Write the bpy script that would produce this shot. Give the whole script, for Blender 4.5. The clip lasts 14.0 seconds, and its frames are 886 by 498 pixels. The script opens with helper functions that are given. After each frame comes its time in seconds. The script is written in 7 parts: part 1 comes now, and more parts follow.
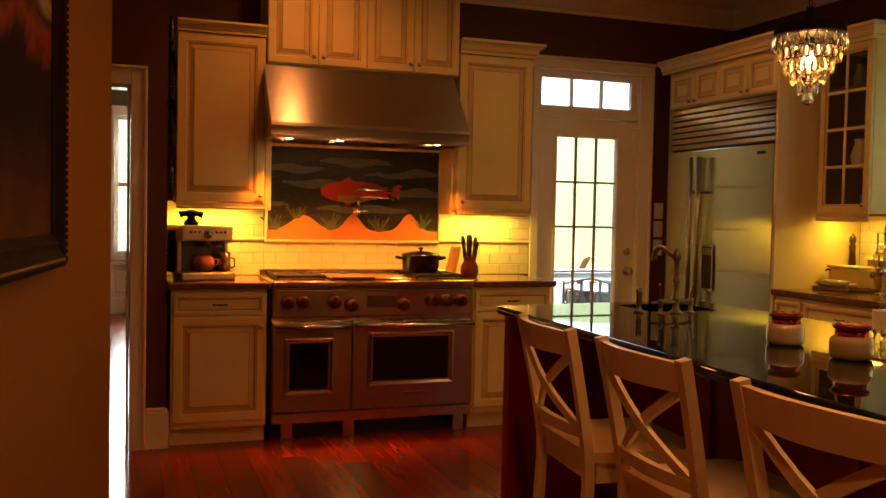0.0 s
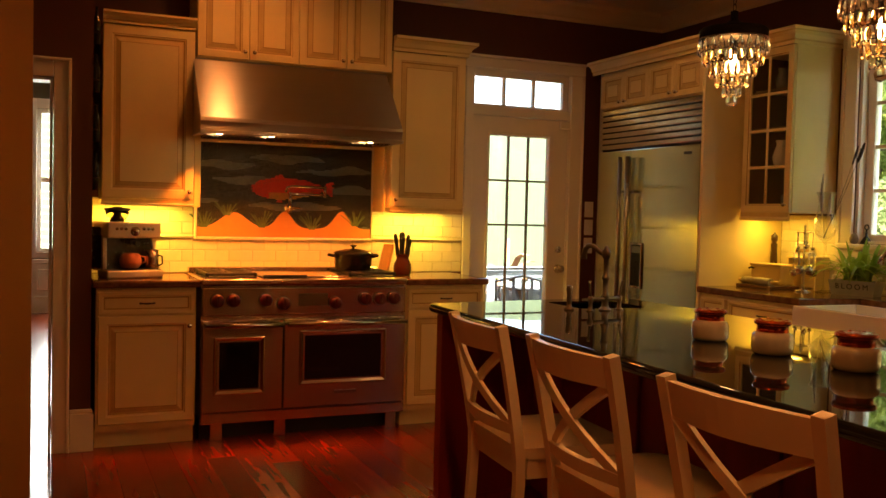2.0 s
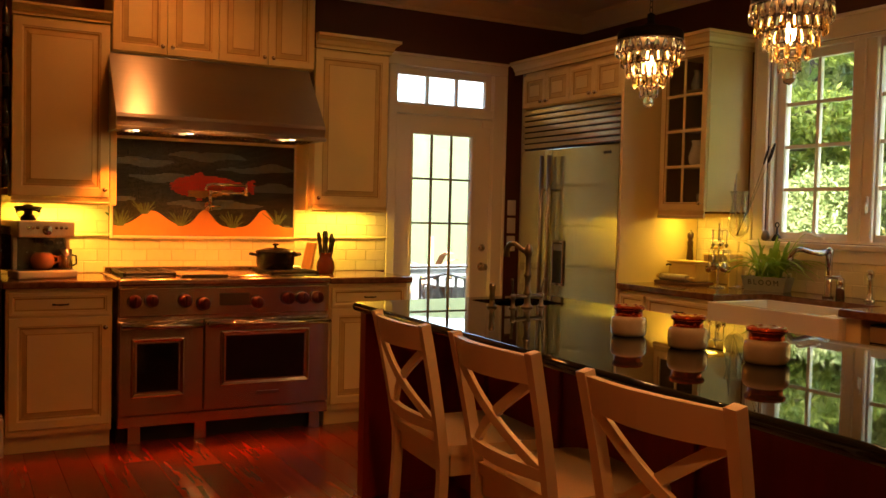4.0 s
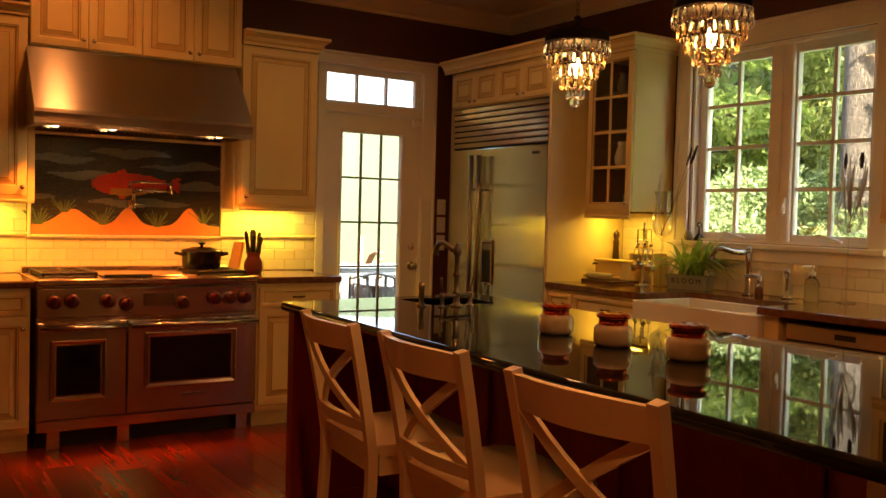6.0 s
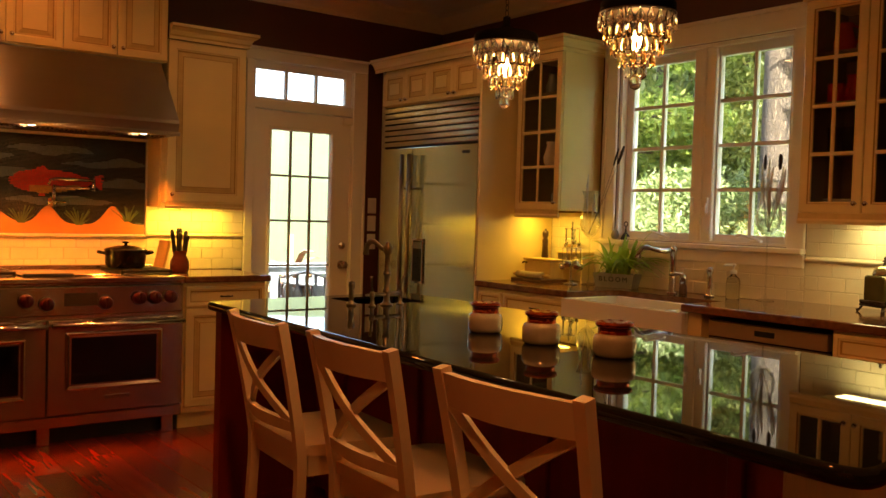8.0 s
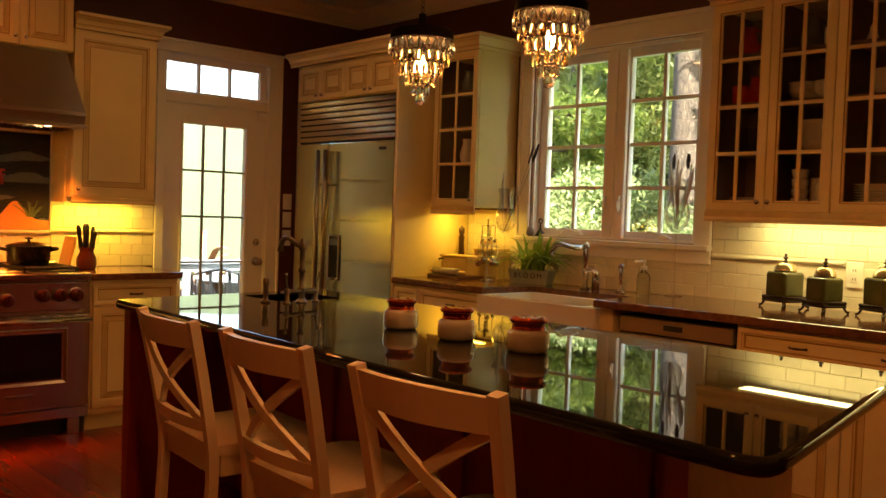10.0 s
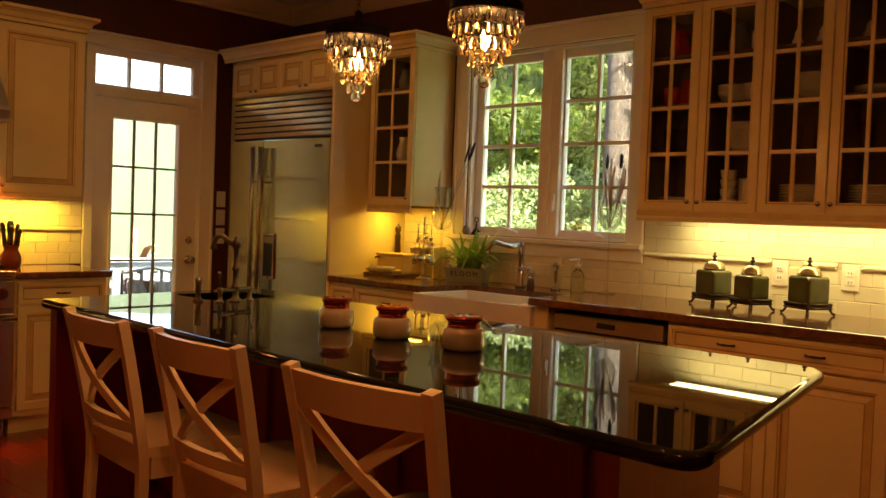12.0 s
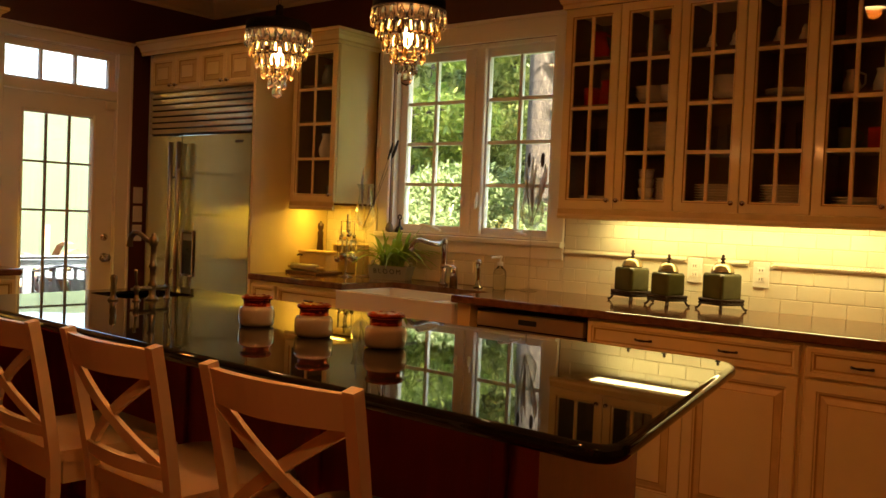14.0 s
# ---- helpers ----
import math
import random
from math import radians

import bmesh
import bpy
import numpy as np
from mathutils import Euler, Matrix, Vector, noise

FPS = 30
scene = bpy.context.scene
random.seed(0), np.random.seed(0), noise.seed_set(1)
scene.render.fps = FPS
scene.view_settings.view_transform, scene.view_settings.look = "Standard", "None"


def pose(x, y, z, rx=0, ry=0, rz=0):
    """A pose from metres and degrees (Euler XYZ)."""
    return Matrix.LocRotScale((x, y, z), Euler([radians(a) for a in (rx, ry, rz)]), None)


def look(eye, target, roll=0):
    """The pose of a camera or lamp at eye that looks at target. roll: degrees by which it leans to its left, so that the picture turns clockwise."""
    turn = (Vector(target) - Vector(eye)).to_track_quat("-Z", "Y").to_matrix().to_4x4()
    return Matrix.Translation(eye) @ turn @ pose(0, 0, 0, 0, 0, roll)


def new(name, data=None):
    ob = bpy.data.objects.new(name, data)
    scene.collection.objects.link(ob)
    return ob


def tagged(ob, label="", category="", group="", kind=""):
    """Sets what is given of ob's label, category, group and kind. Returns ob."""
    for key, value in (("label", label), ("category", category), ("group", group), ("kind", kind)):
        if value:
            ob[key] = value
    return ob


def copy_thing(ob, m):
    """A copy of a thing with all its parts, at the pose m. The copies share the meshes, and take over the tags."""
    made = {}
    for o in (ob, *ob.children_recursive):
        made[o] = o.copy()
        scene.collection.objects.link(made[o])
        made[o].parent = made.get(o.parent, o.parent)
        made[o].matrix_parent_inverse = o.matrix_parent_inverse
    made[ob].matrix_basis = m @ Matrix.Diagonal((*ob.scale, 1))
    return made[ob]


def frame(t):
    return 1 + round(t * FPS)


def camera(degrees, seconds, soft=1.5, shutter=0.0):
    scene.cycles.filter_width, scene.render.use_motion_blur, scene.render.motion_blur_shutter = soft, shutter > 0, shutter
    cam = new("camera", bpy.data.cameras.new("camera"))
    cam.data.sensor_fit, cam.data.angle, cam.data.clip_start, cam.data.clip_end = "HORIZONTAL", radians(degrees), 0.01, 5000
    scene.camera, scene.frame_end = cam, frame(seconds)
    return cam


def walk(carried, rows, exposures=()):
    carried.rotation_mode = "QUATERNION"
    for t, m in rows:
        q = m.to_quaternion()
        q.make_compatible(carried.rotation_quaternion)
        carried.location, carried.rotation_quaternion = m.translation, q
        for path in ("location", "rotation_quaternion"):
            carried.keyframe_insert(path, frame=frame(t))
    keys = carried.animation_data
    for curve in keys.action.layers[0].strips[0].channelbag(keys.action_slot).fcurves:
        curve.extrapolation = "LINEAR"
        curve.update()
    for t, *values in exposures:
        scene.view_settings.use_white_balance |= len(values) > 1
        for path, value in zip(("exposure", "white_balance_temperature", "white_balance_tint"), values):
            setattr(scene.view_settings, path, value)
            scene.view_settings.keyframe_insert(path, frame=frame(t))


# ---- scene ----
cam = camera(52.17, 14.0)
PATH = [
    (0, pose(0.0197, 0.0560, 1.3151, 87.838, -1.160, -19.374)),
    (0.5, pose(0.0206, 0.0556, 1.3151, 87.825, -1.231, -20.360)),
    (1, pose(0.0215, 0.0553, 1.3151, 87.813, -1.288, -21.197)),
    (1.5, pose(0.0227, 0.0548, 1.3151, 87.803, -1.349, -22.477)),
    (2, pose(0.0237, 0.0544, 1.3151, 87.790, -1.397, -23.575)),
    (2.5, pose(0.0250, 0.0538, 1.3151, 87.762, -1.450, -24.898)),
    (3, pose(0.0261, 0.0533, 1.3151, 87.760, -1.431, -26.065)),
    (5.5, pose(0.0312, 0.0505, 1.3151, 87.859, -1.456, -31.688)),
    (6, pose(0.0321, 0.0499, 1.3151, 87.863, -1.542, -32.756)),
    (6.5, pose(0.0332, 0.0492, 1.3151, 87.874, -1.585, -34.029)),
    (7, pose(0.0342, 0.0485, 1.3151, 87.886, -1.605, -35.158)),
    (7.5, pose(0.0350, 0.0480, 1.3151, 87.894, -1.669, -36.083)),
    (8, pose(0.0358, 0.0473, 1.3151, 87.909, -1.707, -37.103)),
    (8.5, pose(0.0369, 0.0465, 1.3151, 87.901, -1.811, -38.471)),
    (9, pose(0.0382, 0.0454, 1.3151, 87.875, -1.875, -40.121)),
    (11.5, pose(0.0419, 0.0420, 1.3151, 87.896, -2.069, -44.972)),
    (12, pose(0.0429, 0.0410, 1.3151, 87.901, -2.148, -46.314)),
    (12.5, pose(0.0437, 0.0401, 1.3151, 87.902, -2.208, -47.462)),
    (13, pose(0.0446, 0.0392, 1.3151, 87.914, -2.271, -48.672)),
    (13.5, pose(0.0454, 0.0383, 1.3151, 87.924, -2.258, -49.837)),
    (14, pose(0.0462, 0.0373, 1.3151, 87.935, -2.371, -51.120)),
]
walk(cam, PATH, exposures=((0, 3.5), (9, 3.5), (14, 3.42)))

# ---- world and large lights ----
SUN_EL, SUN_AZ = 50.0, 196.0
world = bpy.data.worlds.new("world")
scene.world = world
world.use_nodes = True
wn = world.node_tree
sky = wn.nodes.new("ShaderNodeTexSky")
sky.sky_type = "NISHITA"
sky.sun_disc = False
sky.sun_elevation = radians(SUN_EL)
sky.sun_rotation = radians(SUN_AZ)
sky.ozone_density = 0.3
sky.dust_density = 4.0
wn.links.new(sky.outputs[0], wn.nodes["Background"].inputs[0])
wn.nodes["Background"].inputs[1].default_value = 0.15


def lamp(name, kind, m, energy, color, **k):
    d = bpy.data.lights.new(name, kind)
    d.energy, d.color = energy, color
    for a, b in k.items():
        if a == "size":
            d.size = b
        elif a == "size_y":
            d.shape = "RECTANGLE"
            d.size_y = b
        elif a == "radius":
            d.shadow_soft_size = b
        elif a == "spot":
            d.spot_size, d.spot_blend = radians(b), 0.6
        elif a == "angle":
            d.angle = radians(b)
    ob = new(name, d)
    ob.matrix_world = m
    return ob


WARM = (1.0, 0.215, 0.018)
AMBER = (1.0, 0.58, 0.055)
PALE = (1.0, 0.78, 0.30)
se, sa = radians(SUN_EL), radians(SUN_AZ)
sun_from = Vector((math.sin(sa) * math.cos(se), math.cos(sa) * math.cos(se), math.sin(se)))
lamp("sun", "SUN", look(sun_from * 30, (0, 0, 0)), 5.0, (1.0, 0.95, 0.85), angle=0.6)
# strips under the wall cabinets
lamp("strip_light_range_a", "AREA", pose(0.52, 5.66, 1.325), 0.50, AMBER, size=0.42, size_y=0.05)
lamp("strip_light_range_b", "AREA", pose(2.27, 5.66, 1.325), 0.50, AMBER, size=0.42, size_y=0.05)
lamp("strip_light_corner", "AREA", pose(4.10, 4.25, 1.350), 0.23, AMBER, size=0.05, size_y=0.34)
lamp("strip_light_glass_a", "AREA", pose(4.19, 2.00, 1.352), 0.34, PALE, size=0.10, size_y=0.66)
lamp("strip_light_glass_b", "AREA", pose(4.19, 1.33, 1.352), 0.34, PALE, size=0.10, size_y=0.66)
lamp("strip_light_glass_c", "AREA", pose(4.19, 0.66, 1.352), 0.20, PALE, size=0.10, size_y=0.60)
HOOD_X = (0.905, 1.20, 1.80)
for hx in HOOD_X:
    lamp("hood_bulb", "SPOT", look((hx, 5.245, 1.727), (hx, 5.50, 0.9)), 4.4, WARM, radius=0.02, spot=86)
PENDANTS = ((2.0, 2.328, 1.674), (2.0, 1.768, 1.684))
for px, py, pz in PENDANTS:
    lamp("pendant_bulb", "POINT", pose(px, py, pz + 0.135), 1.45, (1.0, 0.37, 0.08), radius=0.016)
# recessed ceiling cans, all out of view; the last added to brighten the refrigerator end
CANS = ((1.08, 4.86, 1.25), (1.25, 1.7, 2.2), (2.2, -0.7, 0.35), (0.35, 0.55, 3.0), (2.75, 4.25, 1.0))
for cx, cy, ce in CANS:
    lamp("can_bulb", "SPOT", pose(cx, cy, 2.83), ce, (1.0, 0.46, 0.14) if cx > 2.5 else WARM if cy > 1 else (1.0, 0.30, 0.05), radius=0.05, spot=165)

# daylight in the shuttered window of the far room
lamp("far_window_daylight", "AREA", pose(0.35, 12.13, 1.60, -90, 0, 0), 14.0, (1.0, 0.98, 0.84), size=0.86, size_y=1.68)

# ---- materials ----
MATS = {}
ANISO = set()


def mat(name, color, rough=0.5, metal=0.0, vary=0.12, scale=6.0, bump=0.0, bscale=60.0, coat=0.0, rand=0.0, stretch=(1, 1, 1), rvary=0.08, spec=0.5, tint=None, transmission=0.0, emit=0.0, aniso=0.0, brush=0.25):
    if name in MATS:
        return MATS[name]
    m = bpy.data.materials.new(name)
    m.use_nodes = True
    n, l = m.node_tree.nodes, m.node_tree.links
    p = n["Principled BSDF"]
    p.inputs["Roughness"].default_value = rough
    p.inputs["Metallic"].default_value = metal
    p.inputs["Coat Weight"].default_value = coat
    p.inputs["Coat Roughness"].default_value = 0.08
    p.inputs["Specular IOR Level"].default_value = spec
    p.inputs["Transmission Weight"].default_value = transmission
    if aniso:
        p.inputs["Anisotropic"].default_value = aniso
        p.inputs["Anisotropic Rotation"].default_value = brush
        tg = n.new("ShaderNodeTangent")
        tg.direction_type, tg.uv_map = "UV_MAP", "brush"
        ANISO.add(name)
        l.new(tg.outputs[0], p.inputs["Tangent"])
    if emit:
        p.inputs["Emission Color"].default_value = (*color, 1)
        p.inputs["Emission Strength"].default_value = emit
    tc = n.new("ShaderNodeTexCoord")
    mp = n.new("ShaderNodeMapping")
    mp.inputs["Scale"].default_value = stretch
    l.new(tc.outputs["Object"], mp.inputs[0])
    big = n.new("ShaderNodeTexNoise")
    big.inputs["Scale"].default_value = scale
    big.inputs["Detail"].default_value = 6
    l.new(mp.outputs[0], big.inputs["Vector"])
    ramp = n.new("ShaderNodeMix")
    ramp.data_type = "RGBA"
    c2 = tint or tuple(min(1, c * (1 + vary)) for c in color)
    ramp.inputs[6].default_value = (*[c * (1 - vary) for c in color], 1)
    ramp.inputs[7].default_value = (*c2, 1)
    l.new(big.outputs[0], ramp.inputs[0])
    out = ramp.outputs[2]
    if rand:
        oi = n.new("ShaderNodeObjectInfo")
        hsv = n.new("ShaderNodeHueSaturation")
        mr = n.new("ShaderNodeMapRange")
        mr.inputs[3].default_value, mr.inputs[4].default_value = 1 - rand, 1 + rand
        l.new(oi.outputs["Random"], mr.inputs[0])
        l.new(mr.outputs[0], hsv.inputs["Value"])
        l.new(out, hsv.inputs["Color"])
        out = hsv.outputs[0]
    l.new(out, p.inputs["Base Color"])
    fine = n.new("ShaderNodeTexNoise")
    fine.inputs["Scale"].default_value = bscale
    fine.inputs["Detail"].default_value = 4
    l.new(mp.outputs[0], fine.inputs["Vector"])
    if rvary:
        rr = n.new("ShaderNodeMapRange")
        rr.inputs[3].default_value, rr.inputs[4].default_value = max(0, rough - rvary), min(1, rough + rvary)
        l.new(fine.outputs[0], rr.inputs[0])
        l.new(rr.outputs[0], p.inputs["Roughness"])
    if bump:
        b = n.new("ShaderNodeBump")
        b.inputs["Strength"].default_value = bump
        b.inputs["Distance"].default_value = 0.002
        l.new(fine.outputs[0], b.inputs["Height"])
        l.new(b.outputs[0], p.inputs["Normal"])
    MATS[name] = m
    return m


def glass(name, color=(1, 1, 1), rough=0.0, ior=1.45, thin=False, edge=4.0):
    if name in MATS:
        return MATS[name]
    m = bpy.data.materials.new(name)
    m.use_nodes = True
    n, l = m.node_tree.nodes, m.node_tree.links
    p = n["Principled BSDF"]
    if thin:
        t = n.new("ShaderNodeBsdfTransparent")
        t.inputs[0].default_value = (*color, 1)
        g = n.new("ShaderNodeBsdfGlossy")
        g.inputs["Roughness"].default_value = rough
        lw = n.new("ShaderNodeLayerWeight")
        lw.inputs[0].default_value = 0.5
        pw = n.new("ShaderNodeMath")
        pw.operation = "POWER"
        pw.inputs[1].default_value = edge
        f = n.new("ShaderNodeMath")
        f.operation = "MULTIPLY_ADD"
        f.inputs[1].default_value, f.inputs[2].default_value = 0.9, 0.035
        l.new(lw.outputs["Facing"], pw.inputs[0])
        l.new(pw.outputs[0], f.inputs[0])
        mx = n.new("ShaderNodeMixShader")
        l.new(f.outputs[0], mx.inputs[0])
        l.new(t.outputs[0], mx.inputs[1])
        l.new(g.outputs[0], mx.inputs[2])
        l.new(mx.outputs[0], n["Material Output"].inputs[0])
    else:
        p.inputs["Base Color"].default_value = (*color, 1)
        p.inputs["Transmission Weight"].default_value = 1
        p.inputs["Roughness"].default_value = rough
        p.inputs["IOR"].default_value = ior
    MATS[name] = m
    return m


CREAM = mat("cream_paint", (0.76, 0.62, 0.30), 0.42, vary=0.07, scale=5, bump=0.06, bscale=90, coat=0.15)
GLAZE2 = mat("thin_brown_glaze", (0.62, 0.46, 0.20), 0.45, vary=0.22, scale=14)
GLAZE = mat("brown_glaze", (0.42, 0.26, 0.085), 0.5, vary=0.25, scale=25)
TRIMW = mat("trim_paint", (0.83, 0.79, 0.69), 0.4, vary=0.05, bump=0.04)
CHAIRW = mat("chair_paint", (0.80, 0.70, 0.54), 0.4, vary=0.06, scale=8, bump=0.05, bscale=50)
WALLC = mat("burgundy_wall_paint", (0.105, 0.030, 0.016), 0.55, vary=0.12, scale=2.5, bump=0.15, bscale=140)
OLIVE = mat("tan_wall_paint", (0.29, 0.118, 0.015), 0.75, vary=0.08, scale=1.7, bump=0.18, bscale=130, spec=0.12)
CEILC = mat("ceiling_paint", (0.76, 0.62, 0.44), 0.7, vary=0.05, scale=2, bump=0.1)
STEELB = mat("satin_steel", (0.60, 0.57, 0.53), 0.36, 1.0, vary=0.05, scale=3)
STEEL = mat("brushed_steel", (0.56, 0.47, 0.38), 0.20, 1.0, vary=0.05, scale=3, bump=0.004, bscale=30, stretch=(1, 1, 40), rvary=0.04, aniso=0.8)
STEELH = mat("brushed_steel_hood", (0.50, 0.48, 0.46), 0.30, 1.0, vary=0.06, scale=2, bump=0.004, bscale=26, stretch=(1, 1, 40), rvary=0.05, aniso=0.85)
FRIDGE = mat("fridge_steel", (0.64, 0.69, 0.46), 0.17, 1.0, vary=0.05, scale=2, bump=0.10, bscale=1.6, stretch=(0.6, 0.6, 2), rvary=0.01, aniso=1.0, brush=0.0)
CHROME = mat("polished_metal", (0.62, 0.60, 0.57), 0.12, 1.0, vary=0.05)
NICKEL = mat("brushed_nickel", (0.50, 0.46, 0.40), 0.28, 1.0, vary=0.08)
BRONZE = mat("dark_bronze", (0.06, 0.04, 0.028), 0.38, 0.8, vary=0.3, scale=30)
BLACKM = mat("black_iron", (0.007, 0.007, 0.007), 0.5, 0.0, vary=0.3, bump=0.2, bscale=120)
BLACKG = mat("black_glass", (0.006, 0.006, 0.008), 0.08, 0, vary=0.1, rvary=0.02)
GRANITE = mat("black_granite", (0.008, 0.009, 0.008), 0.018, 0, vary=0.6, scale=140, rvary=0.006, spec=0.34)
BROWNST = mat("brown_granite", (0.075, 0.024, 0.010), 0.10, 0, vary=0.5, scale=28, tint=(0.28, 0.125, 0.055), rvary=0.04, coat=0.1)
MAHOG = mat("mahogany_stain", (0.28, 0.027, 0.010), 0.32, vary=0.35, scale=4, stretch=(6, 6, 0.7), bump=0.08, bscale=40, coat=0.25)
PORCEL = mat("white_porcelain", (0.82, 0.79, 0.72), 0.12, vary=0.03, coat=0.5, rvary=0.03)
REDK = mat("red_knob_plastic", (0.075, 0.004, 0.003), 0.36, vary=0.1)
TILE = mat("cream_glazed_tile", (0.78, 0.72, 0.54), 0.16, vary=0.06, scale=12, bump=0.12, bscale=14, coat=0.3, rand=0.05, rvary=0.05)
GROUT = mat("tile_grout", (0.64, 0.57, 0.40), 0.85, vary=0.1, scale=40, bump=0.3)
PLANK = mat("heart_pine_plank", (0.24, 0.022, 0.003), 0.25, vary=0.30, scale=3.5, stretch=(7, 0.5, 1), bump=0.003, bscale=12, coat=0.10, rand=0.26, tint=(0.33, 0.036, 0.005), rvary=0.0)
PANE = glass("window_glass", (0.97, 0.98, 0.97), thin=True)
CABPANE = glass("cabinet_glass", (0.97, 0.97, 0.95), thin=True)


def leaf_material(name, c1, c2):
    m = bpy.data.materials.new(name)
    m.use_nodes = True
    n, l = m.node_tree.nodes, m.node_tree.links
    g = n.new("ShaderNodeNewGeometry")
    mx = n.new("ShaderNodeMix")
    mx.data_type = "RGBA"
    mx.inputs[6].default_value, mx.inputs[7].default_value = (*c1, 1), (*c2, 1)
    l.new(g.outputs["Random Per Island"], mx.inputs[0])
    d, t, a = n["Principled BSDF"], n.new("ShaderNodeBsdfTranslucent"), n.new("ShaderNodeMixShader")
    d.inputs["Roughness"].default_value = 0.45
    a.inputs[0].default_value = 0.55
    l.new(mx.outputs[2], d.inputs["Base Color"]), l.new(mx.outputs[2], t.inputs[0])
    l.new(d.outputs[0], a.inputs[1]), l.new(t.outputs[0], a.inputs[2])
    l.new(a.outputs[0], n["Material Output"].inputs[0])
    return m


# ---- building helpers ----
def box(bm, x0, y0, z0, x1, y1, z1, bev=0.0, seg=1, mi=0):
    r = bmesh.ops.create_cube(bm, size=1)
    vs = r["verts"]
    for v in vs:
        v.co = Vector((x0 + (v.co.x + 0.5) * (x1 - x0), y0 + (v.co.y + 0.5) * (y1 - y0), z0 + (v.co.z + 0.5) * (z1 - z0)))
    fs = {f for v in vs for f in v.link_faces}
    for f in fs:
        f.material_index = mi
    if bev:
        es = list({e for v in vs for e in v.link_edges})
        bmesh.ops.bevel(bm, geom=es, offset=bev, segments=seg, affect="EDGES", profile=0.5)
    return bm


def lathe(bm, pts, seg=24, c=(0, 0, 0), m=None, mi=0, cap=True):
    """Turns a profile of (radius, height) round z."""
    rings = []
    for r, z in pts:
        ring = []
        for i in range(seg):
            a = 2 * math.pi * i / seg
            co = Vector((r * math.cos(a), r * math.sin(a), z))
            if m is not None:
                co = m @ co
            ring.append(bm.verts.new(co + Vector(c)))
        rings.append(ring)
    for a, b in zip(rings, rings[1:]):
        for i in range(seg):
            f = bm.faces.new((a[i], a[(i + 1) % seg], b[(i + 1) % seg], b[i]))
            f.smooth, f.material_index = True, mi
    if cap:
        for ring in (rings[0], rings[-1]):
            try:
                f = bm.faces.new(ring)
                f.material_index = mi
            except ValueError:
                pass
    return bm


def tube(bm, pts, r, seg=10, mi=0, cap=True):
    """A round bar along points; r is one radius or one for each point."""
    pts = [Vector(p) for p in pts]
    rs = r if isinstance(r, (list, tuple)) else [r] * len(pts)
    rings, up = [], None
    for i, p in enumerate(pts):
        d = (pts[min(i + 1, len(pts) - 1)] - pts[max(i - 1, 0)]).normalized()
        if up is None:
            up = d.orthogonal().normalized()
        up = (up - d * up.dot(d)).normalized()
        side = d.cross(up)
        rings.append([bm.verts.new(p + rs[i] * (math.cos(2 * math.pi * k / seg) * up + math.sin(2 * math.pi * k / seg) * side)) for k in range(seg)])
    for a, b in zip(rings, rings[1:]):
        for i in range(seg):
            f = bm.faces.new((a[i], a[(i + 1) % seg], b[(i + 1) % seg], b[i]))
            f.smooth, f.material_index = True, mi
    if cap:
        for ring in (rings[0], rings[-1]):
            f = bm.faces.new(ring)
            f.material_index = mi
    return bm


def bar(bm, pts, w, t, wdir, mi=0):
    """A flat bar along points, w wide along wdir and t thick across it."""
    pts, wd = [Vector(p) for p in pts], Vector(wdir)
    rings = []
    for i, p in enumerate(pts):
        d = (pts[min(i + 1, len(pts) - 1)] - pts[max(i - 1, 0)]).normalized()
        a = (wd - d * wd.dot(d)).normalized()
        b = d.cross(a)
        rings.append([bm.verts.new(p + a * sa_ * w / 2 + b * sb * t / 2) for sa_, sb in ((1, 1), (1, -1), (-1, -1), (-1, 1))])
    for a, b in zip(rings, rings[1:]):
        for i in range(4):
            bm.faces.new((a[i], a[(i + 1) % 4], b[(i + 1) % 4], b[i])).material_index = mi
    for ring in (rings[0], rings[-1]):
        bm.faces.new(ring).material_index = mi
    return bm


def prism(bm, pts, z0, z1, mi=0, bev=0.0, seg=2):
    """A plan outline raised from z0 to z1."""
    lo = [bm.verts.new((x, y, z0)) for x, y in pts]
    hi = [bm.verts.new((x, y, z1)) for x, y in pts]
    n = len(pts)
    fs = [bm.faces.new(lo[::-1]), bm.faces.new(hi)]
    for i in range(n):
        fs.append(bm.faces.new((lo[i], lo[(i + 1) % n], hi[(i + 1) % n], hi[i])))
    for f in fs:
        f.material_index = mi
    if bev:
        es = [e for f in fs[:2] for e in f.edges]
        bmesh.ops.bevel(bm, geom=es, offset=bev, segments=seg, affect="EDGES", profile=0.5)
    return bm


def extrude_profile(bm, prof, x0, x1, mi=0, mitre0=0.0, mitre1=0.0, lines=()):
    """A moulding: profile of (out, up), out towards -y, run along x; the ends shift by mitre times out."""
    a = [bm.verts.new((x0 - mitre0 * o, -o, u)) for o, u in prof]
    b = [bm.verts.new((x1 + mitre1 * o, -o, u)) for o, u in prof]
    n = len(prof)
    for i in range(n):
        bm.faces.new((a[i], a[(i + 1) % n], b[(i + 1) % n], b[i])).material_index = 1 if i in lines else mi
    bm.faces.new(a[::-1])
    bm.faces.new(b)
    return bm


